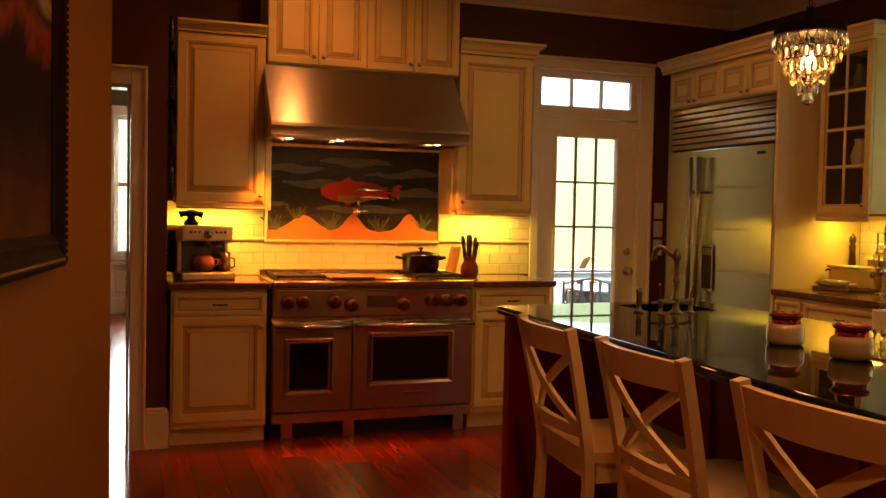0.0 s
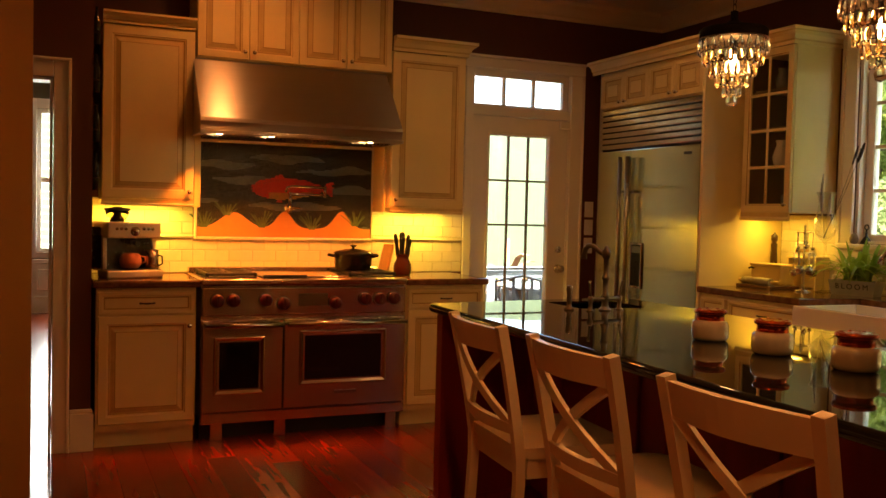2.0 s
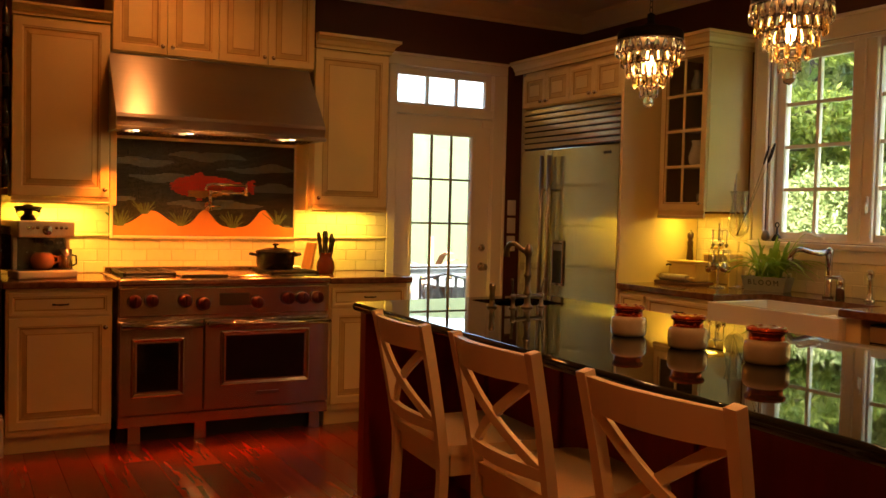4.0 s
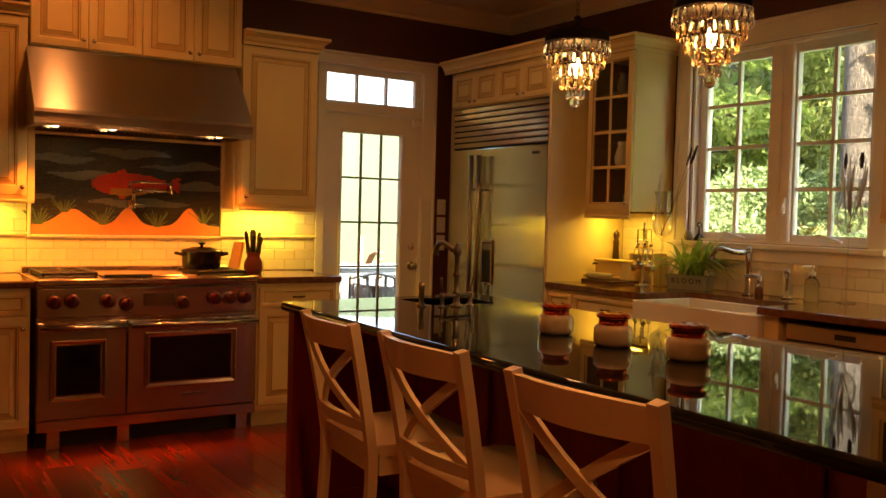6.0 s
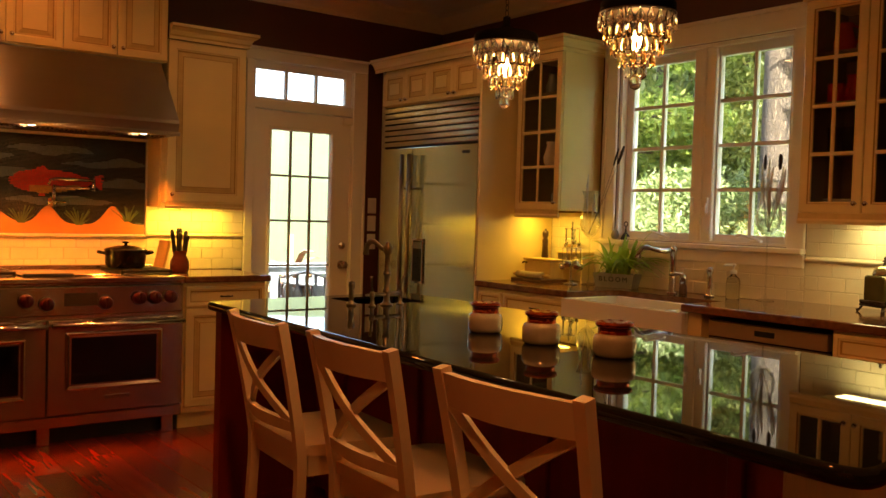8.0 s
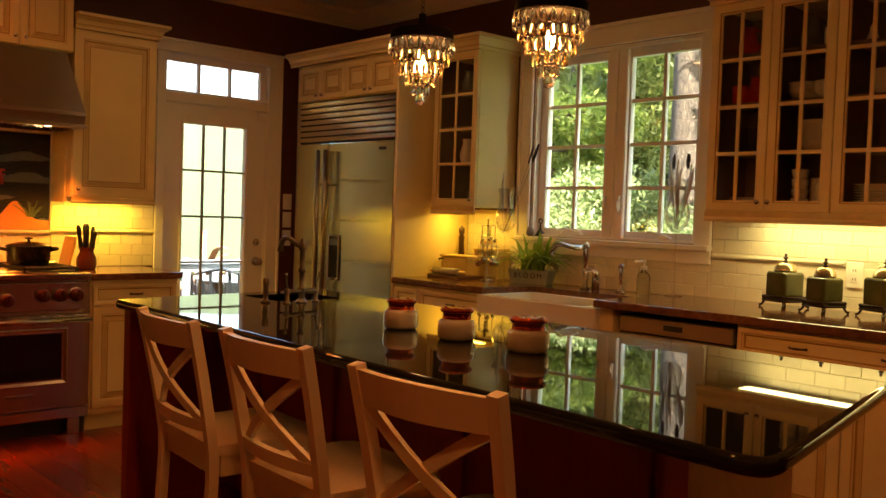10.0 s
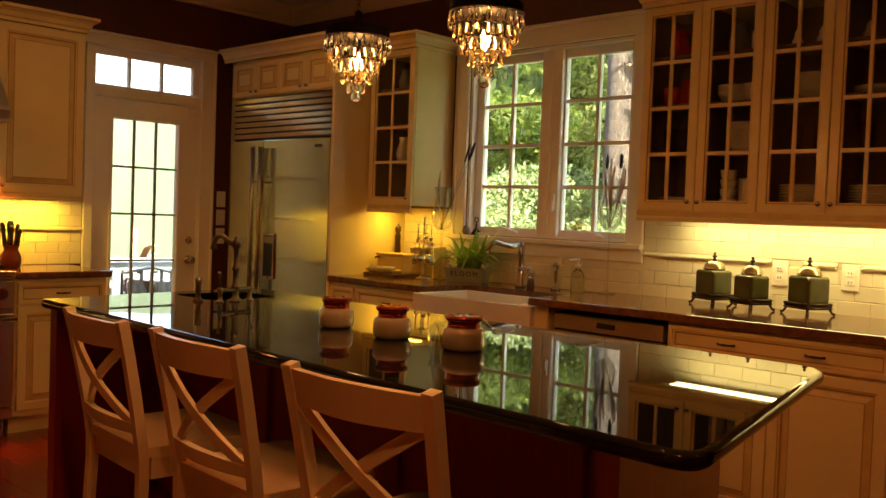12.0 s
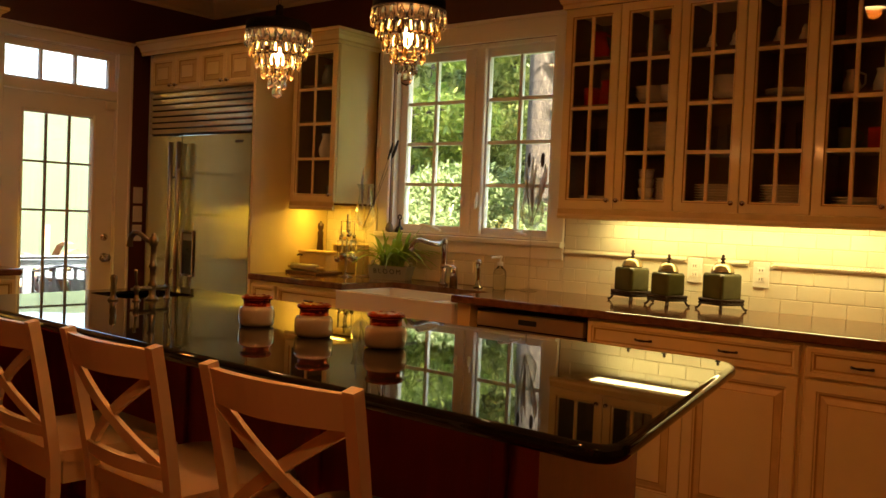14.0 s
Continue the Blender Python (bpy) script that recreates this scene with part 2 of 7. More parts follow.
def finish(bm, mats):
    bmesh.ops.recalc_face_normals(bm, faces=bm.faces)
    if any(m.name in ANISO for m in (mats if isinstance(mats, (list, tuple)) else [mats])):
        uv = bm.loops.layers.uv.new("brush")
        for f in bm.faces:
            for lp in f.loops:
                lp[uv].uv = (lp.vert.co.x + 0.02 * lp.vert.co.y, lp.vert.co.z + lp.vert.co.y)
    me = bpy.data.meshes.new("mesh")
    bm.to_mesh(me)
    bm.free()
    for m in mats if isinstance(mats, (list, tuple)) else [mats]:
        me.materials.append(m)
    return me


def part(name, bm, material, parent, label="", at=None):
    ob = new(name, finish(bm, material))
    ob.parent = parent
    if at is not None:
        ob.matrix_basis = at
    if label:
        tagged(ob, label)
    return ob


def thing(name, label, category, m=None, group="", kind="", bm=None, material=None):
    ob = new(name, finish(bm, material) if bm else None)
    ob.matrix_basis = m if m is not None else Matrix()
    return tagged(ob, label, category, group, kind)


def structure(name, bm, material, label="", category=""):
    return tagged(new(name, finish(bm, material)), label, category, "", "structure")


NORTH = Matrix()
EAST = pose(0, 0, 0, 0, 0, -90)


def on_north(x, y, z):
    return Matrix.Translation((x, y, z))


def on_east(x, y, z):
    """Front faces -x; local x runs towards -y."""
    return Matrix.Translation((x, y, z)) @ EAST


def rounded(x0, y0, x1, y1, r, n=5):
    pts = []
    for cx, cy, a0 in ((x1 - r, y0 + r, -90), (x1 - r, y1 - r, 0), (x0 + r, y1 - r, 90), (x0 + r, y0 + r, 180)):
        for i in range(n + 1):
            a = radians(a0 + 90 * i / n)
            pts.append((cx + r * math.cos(a), cy + r * math.sin(a)))
    return pts


def panel_bm(w, h, stile=0.055, t=0.02, raised=True):
    """A cabinet front: frame, glazed groove and raised panel, front at y = -t, lower corner at the origin."""
    bm = bmesh.new()
    g = 0.002
    prof = [(0, 0, 0), (0, t - 0.003, 0), (0.003, t, 0), (stile - 0.012, t, 0), (stile - 0.009, t - 0.005, 2), (stile - 0.003, t - 0.006, 0), (stile, t - 0.010, 1), (stile + 0.004, t - 0.011, 1)]
    if raised:
        prof += [(stile + 0.010, t - 0.011, 2), (stile + 0.030, t - 0.003, 2), (stile + 0.034, t - 0.002, 1)]
    rings = []
    for ins, d, mi in prof:
        i = ins + g
        rings.append([bm.verts.new(p) for p in ((i, -d, i), (w - i, -d, i), (w - i, -d, h - i), (i, -d, h - i))])
    for k, (a, b) in enumerate(zip(rings, rings[1:])):
        for i in range(4):
            bm.faces.new((a[i], a[(i + 1) % 4], b[(i + 1) % 4], b[i])).material_index = prof[k + 1][2]
    bm.faces.new(rings[-1])
    bm.faces.new(rings[0][::-1])
    return bm


def knob_bm(r=0.013):
    bm = bmesh.new()
    m = pose(0, 0, 0, 90, 0, 0)
    return lathe(bm, [(0.005, 0), (0.005, 0.012), (r * 0.8, 0.016), (r, 0.021), (r * 0.8, 0.027), (0.002, 0.029)], 14, m=m)


def pull_bm(w=0.075):
    bm = bmesh.new()
    pts = [(-w / 2 + w * i / 8, -0.004 - 0.022 * math.sin(math.pi * i / 8) ** 0.5, 0) for i in range(9)]
    tube(bm, pts, [0.006, 0.0045, 0.004, 0.005, 0.0055, 0.005, 0.004, 0.0045, 0.006], 8)
    return bm


def door_part(parent, x, z, w, h, knob=None, pull=False, name="door", stile=0.055, y=0.0):
    d = part(name, panel_bm(w, h, stile, raised=h > 0.2), [CREAM, GLAZE, GLAZE2], parent, at=Matrix.Translation((x, y, z)))
    if knob:
        part("knob", knob_bm(), NICKEL, d, "small nickel knob", Matrix.Translation((knob[0], -0.02, knob[1])))
    if pull:
        for px in ([w / 2] if pull is True else pull):
            part("handle", pull_bm(), BRONZE, d, "dark bronze pull", Matrix.Translation((px, -0.02, h / 2)))
    return d


CROWN = [(0, 0), (0.012, 0), (0.012, 0.018), (0.020, 0.026), (0.030, 0.050), (0.052, 0.066), (0.060, 0.072), (0.060, 0.090), (0, 0.090)]
RAIL = [(0, 0), (0.010, 0.002), (0.014, 0.010), (0.008, 0.018), (0.006, 0.036), (0, 0.036)]

# ---- the shell ----
YN, XE, ZC = 5.79, 4.32, 2.86      # inner faces of the north and east walls, ceiling
HALLX, YS = -2.6, -1.8
DX0, DX1, DTOP = 2.715, 3.535, 2.36  # door and transom opening
WY0, WY1, WZ0, WZ1 = 2.72, 3.92, 1.205, 2.335  # window opening


def wall_with_hole(name, axis, a0, a1, z0, z1, h0, h1, hz0, hz1, f0, f1, material, label):
    """A wall from a0 to a1 with one opening; axis tells along which it runs, f0 and f1 its faces."""
    bm = bmesh.new()
    spans = [(a0, h0, z0, z1), (h1, a1, z0, z1), (h0, h1, hz1, z1)]
    if hz0 > z0:
        spans.append((h0, h1, z0, hz0))
    for s0, s1, lo, hi in spans:
        if axis == "x":
            box(bm, s0, f0, lo, s1, f1, hi)
        else:
            box(bm, f0, s0, lo, f1, s1, hi)
    return structure(name, bm, material, label, "wall")


wall_north = wall_with_hole("wall_north", "x", 0.24, 4.50, 0, ZC, DX0, DX1, 0, DTOP, YN, YN + 0.14, WALLC, "burgundy painted kitchen wall with a garden door")
wall_east = wall_with_hole("wall_east", "y", YS, YN, 0, ZC, WY0, WY1, WZ0, WZ1, XE, XE + 0.16, WALLC, "burgundy painted kitchen wall with a casement window")
structure("wall_return", box(bmesh.new(), 0.12, 5.34, 0, 0.24, YN + 0.14, 3.1), WALLC, "short burgundy wall beside the cabinets", "wall")
wall_hall = wall_with_hole("wall_hall", "x", HALLX, 0.24, 0, 3.1, -0.86, 0.048, 0, 1.978, 5.22, 5.34, WALLC, "burgundy wall with a cased opening to a far room")
# near wall, a few degrees out of square with the rest
NEARP, NEARD = Vector((-0.0285, 3.667)), Vector((0.1206, 0.9927))
bm = bmesh.new()
nn = Vector((-NEARD.y, NEARD.x))
q = [NEARP, NEARP - NEARD * 5.4, NEARP - NEARD * 5.4 + nn * 0.13, NEARP + nn * 0.13]
prism(bm, [(p.x, p.y) for p in q], 0, ZC)
structure("wall_near", bm, OLIVE, "tan painted wall end beside the camera", "wall")
structure("wall_south", box(bmesh.new(), HALLX, YS - 0.12, 0, XE + 0.16, YS, ZC), OLIVE, "plain tan wall closing the room", "wall")
structure("wall_west", box(bmesh.new(), HALLX - 0.12, YS, 0, HALLX, 12.2, 3.1), OLIVE, "plain tan wall of the hall", "wall")
bm = bmesh.new()
box(bm, HALLX, YS, ZC, XE + 0.16, 5.34, ZC + 0.1)
box(bm, 0.24, 5.34, ZC, XE + 0.16, YN + 0.14, ZC + 0.1)
structure("ceiling", bm, CEILC, "plain painted ceiling", "ceiling")
# crown moulding of the room
CR = [(0, 0), (0.014, 0), (0.014, 0.022), (0.03, 0.034), (0.062, 0.075), (0.085, 0.098), (0.085, 0.125), (0, 0.125)]
bm = bmesh.new()
extrude_profile(bm, CR, 0.24, XE, mitre1=-1)
tr = structure("trim_north", bm, CEILC, "painted crown moulding", "moulding")
tr.matrix_basis = on_north(0, YN, ZC - 0.125)
bm = bmesh.new()
extrude_profile(bm, CR, 0, YN - YS, mitre0=-1)
tr = structure("trim_east", bm, CEILC, "painted crown moulding", "moulding")
tr.matrix_basis = on_east(XE, YN, ZC - 0.125)
bm = bmesh.new()
extrude_profile(bm, CR, HALLX, 0.24, mitre1=1)
tr = structure("trim_hall", bm, CEILC, "painted crown moulding", "moulding")
tr.matrix_basis = on_north(0, 5.22, ZC - 0.125)

# cased opening to the far room
bm = bmesh.new()
for x0, x1, z0, z1 in ((0.048, 0.134, 0, 2.064), (-0.946, -0.86, 0, 2.064)):
    box(bm, x0, 5.196, z0, x1, 5.218, z1, 0.004)
    box(bm, x1 - 0.018 if x0 > 0 else x0, 5.186, z0, x1 if x0 > 0 else x0 + 0.018, 5.196, z1, 0.003)
box(bm, -0.86, 5.196, 1.978, 0.048, 5.218, 2.064, 0.004)
box(bm, -0.946, 5.184, 2.064, 0.134, 5.218, 2.078, 0.003)
box(bm, 0.030, 5.216, 0, 0.046, 5.345, 1.976, 0.002)
box(bm, -0.858, 5.216, 0, -0.842, 5.345, 1.976, 0.002)
box(bm, -0.842, 5.216, 1.960, 0.030, 5.345, 1.976, 0.002)
structure("trim_opening", bm, TRIMW, "cream painted door casing of the opening", "casing")
bm = bmesh.new()
box(bm, 0.135, 5.195, 0, 0.256, 5.217, 0.205, 0.003)
box(bm, 0.135, 5.200, 0.205, 0.250, 5.217, 0.228, 0.005)
box(bm, 0.2425, 5.217, 0, 0.256, 5.262, 0.205, 0.003)
structure("baseboard", bm, TRIMW, "tall cream painted baseboard", "baseboard")

# the far room, seen through the opening
YF = 12.0
wall_far = wall_with_hole("wall_far", "x", HALLX, 2.2, 0, 3.1, -0.10, 0.80, 0.74, 2.46, YF, YF + 0.16, mat("sage_wall_paint", (0.13, 0.11, 0.05), 0.6, bump=0.1), "dark sage wall of the far room")
structure("wall_far_side", box(bmesh.new(), 2.2, YN + 0.14, 0, 2.32, YF + 0.16, 3.1), OLIVE, "plain wall of the far room", "wall")
structure("ceiling_far", box(bmesh.new(), HALLX, 5.34, 3.1, 2.32, YF + 0.16, 3.2), CEILC, "plain ceiling of the far room", "ceiling")
bm = bmesh.new()
box(bm, HALLX, YF - 0.06, 2.99, 2.2, YF - 0.002, 3.098, 0.02)
structure("trim_far", bm, TRIMW, "white crown moulding of the far room", "moulding")
bm = bmesh.new()
box(bm, HALLX, YF - 0.03, 0, 2.2, YF - 0.002, 0.20, 0.005)
box(bm, HALLX, YF - 0.012, 0.20, 2.2, YF - 0.002, 0.60)
box(bm, HALLX, YF - 0.045, 0.60, 2.2, YF - 0.002, 0.655, 0.008)
for k in range(6):
    box(bm, -2.3 + k * 0.74, YF - 0.024, 0.27, -1.72 + k * 0.74, YF - 0.012, 0.53, 0.006)
structure("baseboard_far", bm, TRIMW, "white panelled wainscot under the window", "wainscot")
bm = bmesh.new()
for b in ((-0.21, 0.70, -0.10, 2.58), (0.80, 0.70, 0.91, 2.58), (-0.10, 2.46, 0.80, 2.58), (-0.24, 0.665, 0.94, 0.738)):
    box(bm, b[0], YF - 0.03, b[1], b[2], YF - 0.002, b[3], 0.004)
fw = structure("window_2", bm, TRIMW, "white cased window with shutters in the far room", "window")
SHUT = mat("shutter_slat", (0.86, 0.86, 0.84), 0.5, vary=0.03)
bm = bmesh.new()
for b in ((-0.10, 0.74, -0.05, 2.46), (0.33, 0.74, 0.37, 2.46), (0.75, 0.74, 0.80, 2.46), (-0.05, 0.74, 0.75, 0.79), (-0.05, 2.41, 0.75, 2.46), (-0.05, 1.58, 0.75, 1.64)):
    box(bm, b[0], YF + 0.01, b[1], b[2], YF + 0.04, b[3], 0.003)
part("window_frame", bm, TRIMW, fw)
slat = bmesh.new()
box(slat, 0, -0.024, -0.002, 0.37, 0.024, 0.002)
slat_me = finish(slat, SHUT)
for k in range(18):
    for sx in (-0.045, 0.375):
        z = 0.83 + k * 0.092
        if abs(z - 1.61) > 0.06:
            s = new("slat", slat_me)
            s.parent = fw
            s.matrix_basis = pose(sx, YF + 0.03, z, 8, 0, 0)

# ---- garden door and transom ----
def garden_door():
    bm = bmesh.new()
    x0, x1 = DX0, DX1
    for a, b, z0, z1 in ((x0 - 0.045, x0 + 0.018, 0, 2.343), (x1 - 0.018, x1 + 0.09, 0, 2.343)):
        box(bm, a, YN - 0.022, z0, b, YN - 0.002, z1, 0.004)
    box(bm, x0 - 0.060, YN - 0.022, 2.345, x1 + 0.100, YN - 0.002, 2.415, 0.004)
    box(bm, x0 - 0.066, YN - 0.040, 2.415, x1 + 0.105, YN - 0.002, 2.432, 0.005)
    box(bm, x1 + 0.072, YN - 0.032, 0, x1 + 0.0935, YN - 0.020, 2.342, 0.004)
    for a, b in ((x0, x0 + 0.02), (x1 - 0.02, x1)):
        box(bm, a, YN, 0, b, YN + 0.138, 2.36)
    box(bm, x0, YN, 2.34, x1, YN + 0.138, 2.358)
    box(bm, x0 + 0.018, YN - 0.012, 2.018, x1 - 0.018, YN + 0.12, 2.085, 0.004)
    d = structure("door_1", bm, TRIMW, "cream painted glazed garden door with a transom", "door")
    # transom sash, leaving room for three panes
    bm = bmesh.new()
    tx0, tx1, tz0, tz1 = 2.755, 3.468, 2.100, 2.292
    box(bm, x0 + 0.02, YN + 0.02, 2.085, tx0, YN + 0.06, 2.34)
    box(bm, tx1, YN + 0.02, 2.085, x1 - 0.02, YN + 0.06, 2.34)
    box(bm, tx0, YN + 0.02, 2.085, tx1, YN + 0.06, tz0)
    box(bm, tx0, YN + 0.02, tz1, tx1, YN + 0.06, 2.34)
    w = (tx1 - tx0) / 3
    for k in (1, 2):
        box(bm, tx0 + k * w - 0.008, YN + 0.022, tz0, tx0 + k * w + 0.008, YN + 0.058, tz1)
    s = part("transom", bm, TRIMW, d)
    for k in range(3):
        p = part("pane", box(bmesh.new(), tx0 + k * w, YN + 0.038, tz0, tx0 + (k + 1) * w, YN + 0.042, tz1), PANE, s)
        p.visible_shadow = False
    # leaf
    bm = bmesh.new()
    lx0, lx1 = 2.737, 3.513
    gx0, gx1, gz0, gz1 = 2.876, 3.358, 0.30, 1.882
    y0, y1 = YN + 0.012, YN + 0.056
    box(bm, lx0, y0, 0.012, gx0, y1, 2.014)
    box(bm, gx1, y0, 0.012, lx1, y1, 2.014)
    box(bm, gx0, y0, 0.012, gx1, y1, gz0)
    box(bm, gx0, y0, gz1, gx1, y1, 2.014)
    for a, b, c, e in ((gx0 - 0.022, gx0, gz0 - 0.022, gz1 + 0.022), (gx1, gx1 + 0.022, gz0 - 0.022, gz1 + 0.022)):
        box(bm, a, y0 - 0.010, c, b, y0, e, 0.004)
    for a, b in ((gz0 - 0.022, gz0), (gz1, gz1 + 0.022)):
        box(bm, gx0, y0 - 0.010, a, gx1, y0, b, 0.004)
    leaf = part("leaf", bm, TRIMW, d)
    bm = bmesh.new()
    cw, rh = (gx1 - gx0) / 3, (gz1 - gz0) / 5
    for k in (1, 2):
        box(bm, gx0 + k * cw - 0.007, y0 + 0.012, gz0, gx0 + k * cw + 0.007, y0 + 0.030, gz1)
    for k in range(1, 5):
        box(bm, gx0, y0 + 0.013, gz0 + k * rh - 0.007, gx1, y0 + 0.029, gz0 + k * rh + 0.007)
    # cream bars coloured darker than the leaf: their backlit shade is in the paint
    part("glazing_bar", bm, mat("bar_paint_with_shade", (0.30, 0.27, 0.20), 0.5), leaf)
    for i in range(3):
        for j in range(5):
            p = part("pane", box(bmesh.new(), gx0 + i * cw, y0 + 0.02, gz0 + j * rh, gx0 + (i + 1) * cw, y0 + 0.024, gz0 + (j + 1) * rh), PANE, leaf)
            p.visible_shadow = False
    m90 = pose(0, 0, 0, 90, 0, 0)
    for z, r in ((0.935, 0.032), (1.074, 0.027)):
        bm = bmesh.new()
        lathe(bm, [(r, 0), (r, 0.006), (r * 0.7, 0.012), (0.011, 0.014), (0.011, 0.035), (r * 0.75, 0.042), (r * 0.85, 0.055), (r * 0.6, 0.066), (0.002, 0.068)] if z < 1 else [(r, 0), (r, 0.008), (r * 0.8, 0.014), (r * 0.5, 0.016), (r * 0.5, 0.03), (0.002, 0.032)], 18, m=m90)
        part("door_knob" if z < 1 else "deadbolt", bm, NICKEL, leaf, "tarnished nickel lock", Matrix.Translation((3.458, y0, z)))
    for z in (1.72, 0.95, 0.25):
        bm = bmesh.new()
        tube(bm, [(0, 0, 0), (0, 0, 0.1)], 0.007, 8)
        part("hinge", bm, BRONZE, d, "dark hinge", Matrix.Translation((lx0 - 0.004, y0 - 0.006, z)))
    bm = bmesh.new()
    box(bm, 3.44, YN - 0.012, 1.955, 3.525, YN + 0.012, 2.010, 0.004)
    part("door_sensor", bm, TRIMW, d, "small cream alarm sensor")
    return d


garden_door()

# ---- kitchen window ----
def kitchen_window():
    bm = bmesh.new()
    # casing: local x runs towards -y from y = WY1 + 0.10
    L = WY1 - WY0
    for a, b, z0, z1 in ((-0.115, 0.0, WZ0 - 0.02, WZ1), (L, L + 0.10, WZ0 - 0.02, WZ1), (-0.115, L + 0.10, WZ1, WZ1 + 0.105)):
        box(bm, a, -0.024, z0, b, -0.002, z1, 0.004)
    box(bm, -0.125, -0.040, WZ1 + 0.105, L + 0.11, -0.002, WZ1 + 0.128, 0.006)
    box(bm, -0.095, -0.032, WZ0, -0.080, -0.022, WZ1 + 0.09, 0.003)
    box(bm, -0.10, -0.045, WZ0 - 0.035, L + 0.10, 0.10, WZ0 - 0.003, 0.006)
    box(bm, -0.115, -0.020, 1.10, L + 0.10, -0.002, WZ0 - 0.035, 0.004)
    # reveal
    box(bm, 0.002, 0, WZ0, 0.022, 0.155, WZ1 - 0.002)
    box(bm, L - 0.022, 0, WZ0, L - 0.002, 0.155, WZ1 - 0.002)
    box(bm, 0.022, 0, WZ1 - 0.022, L - 0.022, 0.155, WZ1 - 0.002)
    box(bm, 0.022, 0.0, WZ0, L - 0.022, 0.155, WZ0 + 0.014)
    w = structure("window_1", bm, TRIMW, "cream double casement window over the sink", "window")
    w.matrix_basis = on_east(XE, WY1, 0)
    bm = bmesh.new()
    mx = WY1 - 3.30
    box(bm, mx - 0.075, 0.02, WZ0, mx + 0.075, 0.088, WZ1 - 0.02, 0.006)
    box(bm, mx - 0.012, 0.008, WZ0, mx + 0.012, 0.03, WZ1 - 0.02, 0.004)
    part("mullion", bm, TRIMW, w)
    SASH = mat("sash_paint", (0.80, 0.80, 0.77), 0.4, vary=0.03)
    for gy1, gy0 in ((3.842, 3.392), (3.212, 2.772)):
        a, b = WY1 - gy1, WY1 - gy0
        gz0, gz1 = 1.258, 2.262
        bm = bmesh.new()
        box(bm, a - (0.058 if gy1 > 3.5 else 0.035), 0.045, gz0 - 0.04, a, 0.085, gz1 + 0.052, 0.003)
        box(bm, b, 0.045, gz0 - 0.04, b + 0.033, 0.085, gz1 + 0.052, 0.003)
        box(bm, a, 0.045, gz0 - 0.04, b, 0.085, gz0, 0.003)
        box(bm, a, 0.045, gz1, b, 0.085, gz1 + 0.052, 0.003)
        s = part("sash", bm, SASH, w)
        bm = bmesh.new()
        box(bm, (a + b) / 2 - 0.010, 0.052, gz0, (a + b) / 2 + 0.010, 0.078, gz1)
        h = (gz1 - gz0) / 4
        for k in (1, 2, 3):
            box(bm, a, 0.054, gz0 + k * h - 0.010, b, 0.076, gz0 + k * h + 0.010)
        part("glazing_bar", bm, SASH, s)
        for i in range(2):
            for j in range(4):
                p = part("pane", box(bmesh.new(), a + i * (b - a) / 2, 0.063, gz0 + j * h, a + (i + 1) * (b - a) / 2, 0.067, gz0 + (j + 1) * h), PANE, s)
                p.visible_shadow = False
        # crank at the foot, catch on the stile
        bm = bmesh.new()
        box(bm, -0.035, -0.018, 0, 0.035, 0.012, 0.018, 0.005)
        tube(bm, [(0.02, -0.01, 0.015), (-0.03, -0.03, 0.03), (-0.075, -0.035, 0.042), (-0.10, -0.035, 0.034)], [0.009, 0.008, 0.007, 0.009], 8)
        part("crank", bm, TRIMW, s, "cream folding window crank", Matrix.Translation(((a + b) / 2 + 0.06, 0.03, WZ0 + 0.014)))
        bm = bmesh.new()
        box(bm, -0.008, -0.016, -0.045, 0.008, 0.0, 0.045, 0.003)
        tube(bm, [(0, -0.014, 0.01), (0.006, -0.03, -0.02), (0.012, -0.032, -0.055)], 0.006, 8)
        part("catch", bm, TRIMW, s, "cream sash catch", Matrix.Translation((mx + (-0.05 if gy1 > 3.5 else 0.05), 0.02, 1.42)))
    return w


kitchen_window()

# ---- range wall cabinets ----
YU, YB = 5.488, 5.205   # fronts of wall and base cabinet bodies


def base_cabinet(label, m, w, d, drawer=0.13, doors=1, knobside="r", pulls=True, toe=0.10, hgt=0.875, group="base cabinets", drawers=1, top=0.02):
    c = thing("base_cabinet", label, "cabinet", m, group)
    bm = bmesh.new()
    box(bm, 0, 0, toe, w, d, hgt)
    box(bm, 0, 0.07, 0, w, d, toe)
    part("body", bm, CREAM, c)
    bm = bmesh.new()
    box(bm, 0, 0.058, 0, w, 0.069, toe - 0.002)
    part("toe_kick", bm, CREAM, c)
    dz = hgt - top - drawer
    dw = (w - 0.02) / drawers
    for k in range(drawers):
        door_part(c, 0.01 + k * dw, dz, dw, drawer, pull=False if pulls == "none" else pulls, name="drawer", stile=0.03)
    n = (w - 0.02) / doors
    for k in range(doors):
        kx = n - 0.03 if (knobside == "r") == (k % 2 == 0) else 0.03
        door_part(c, 0.01 + k * n, toe + 0.035, n, dz - toe - 0.04, knob=(kx, dz - toe - 0.10) if not pulls == "none" else None)
    return c


base_cabinet("cream glazed base cabinet under the coffee machine", on_north(0.262, YB, 0), 0.522, YN - YB - 0.004, drawer=0.125)
base_cabinet("cream glazed base cabinet beside the range", on_north(2.035, YB, 0), 0.525, YN - YB - 0.004, drawer=0.125)


def counter_north(x0, x1, label):
    bm = bmesh.new()
    box(bm, x0, 5.165, 0.877, x1, YN - 0.004, 0.915, 0.010, 3)
    return thing("countertop", label, "countertop", bm=bm, material=BROWNST)


counter_north(0.2425, 0.802, "polished brown granite countertop under the coffee machine")
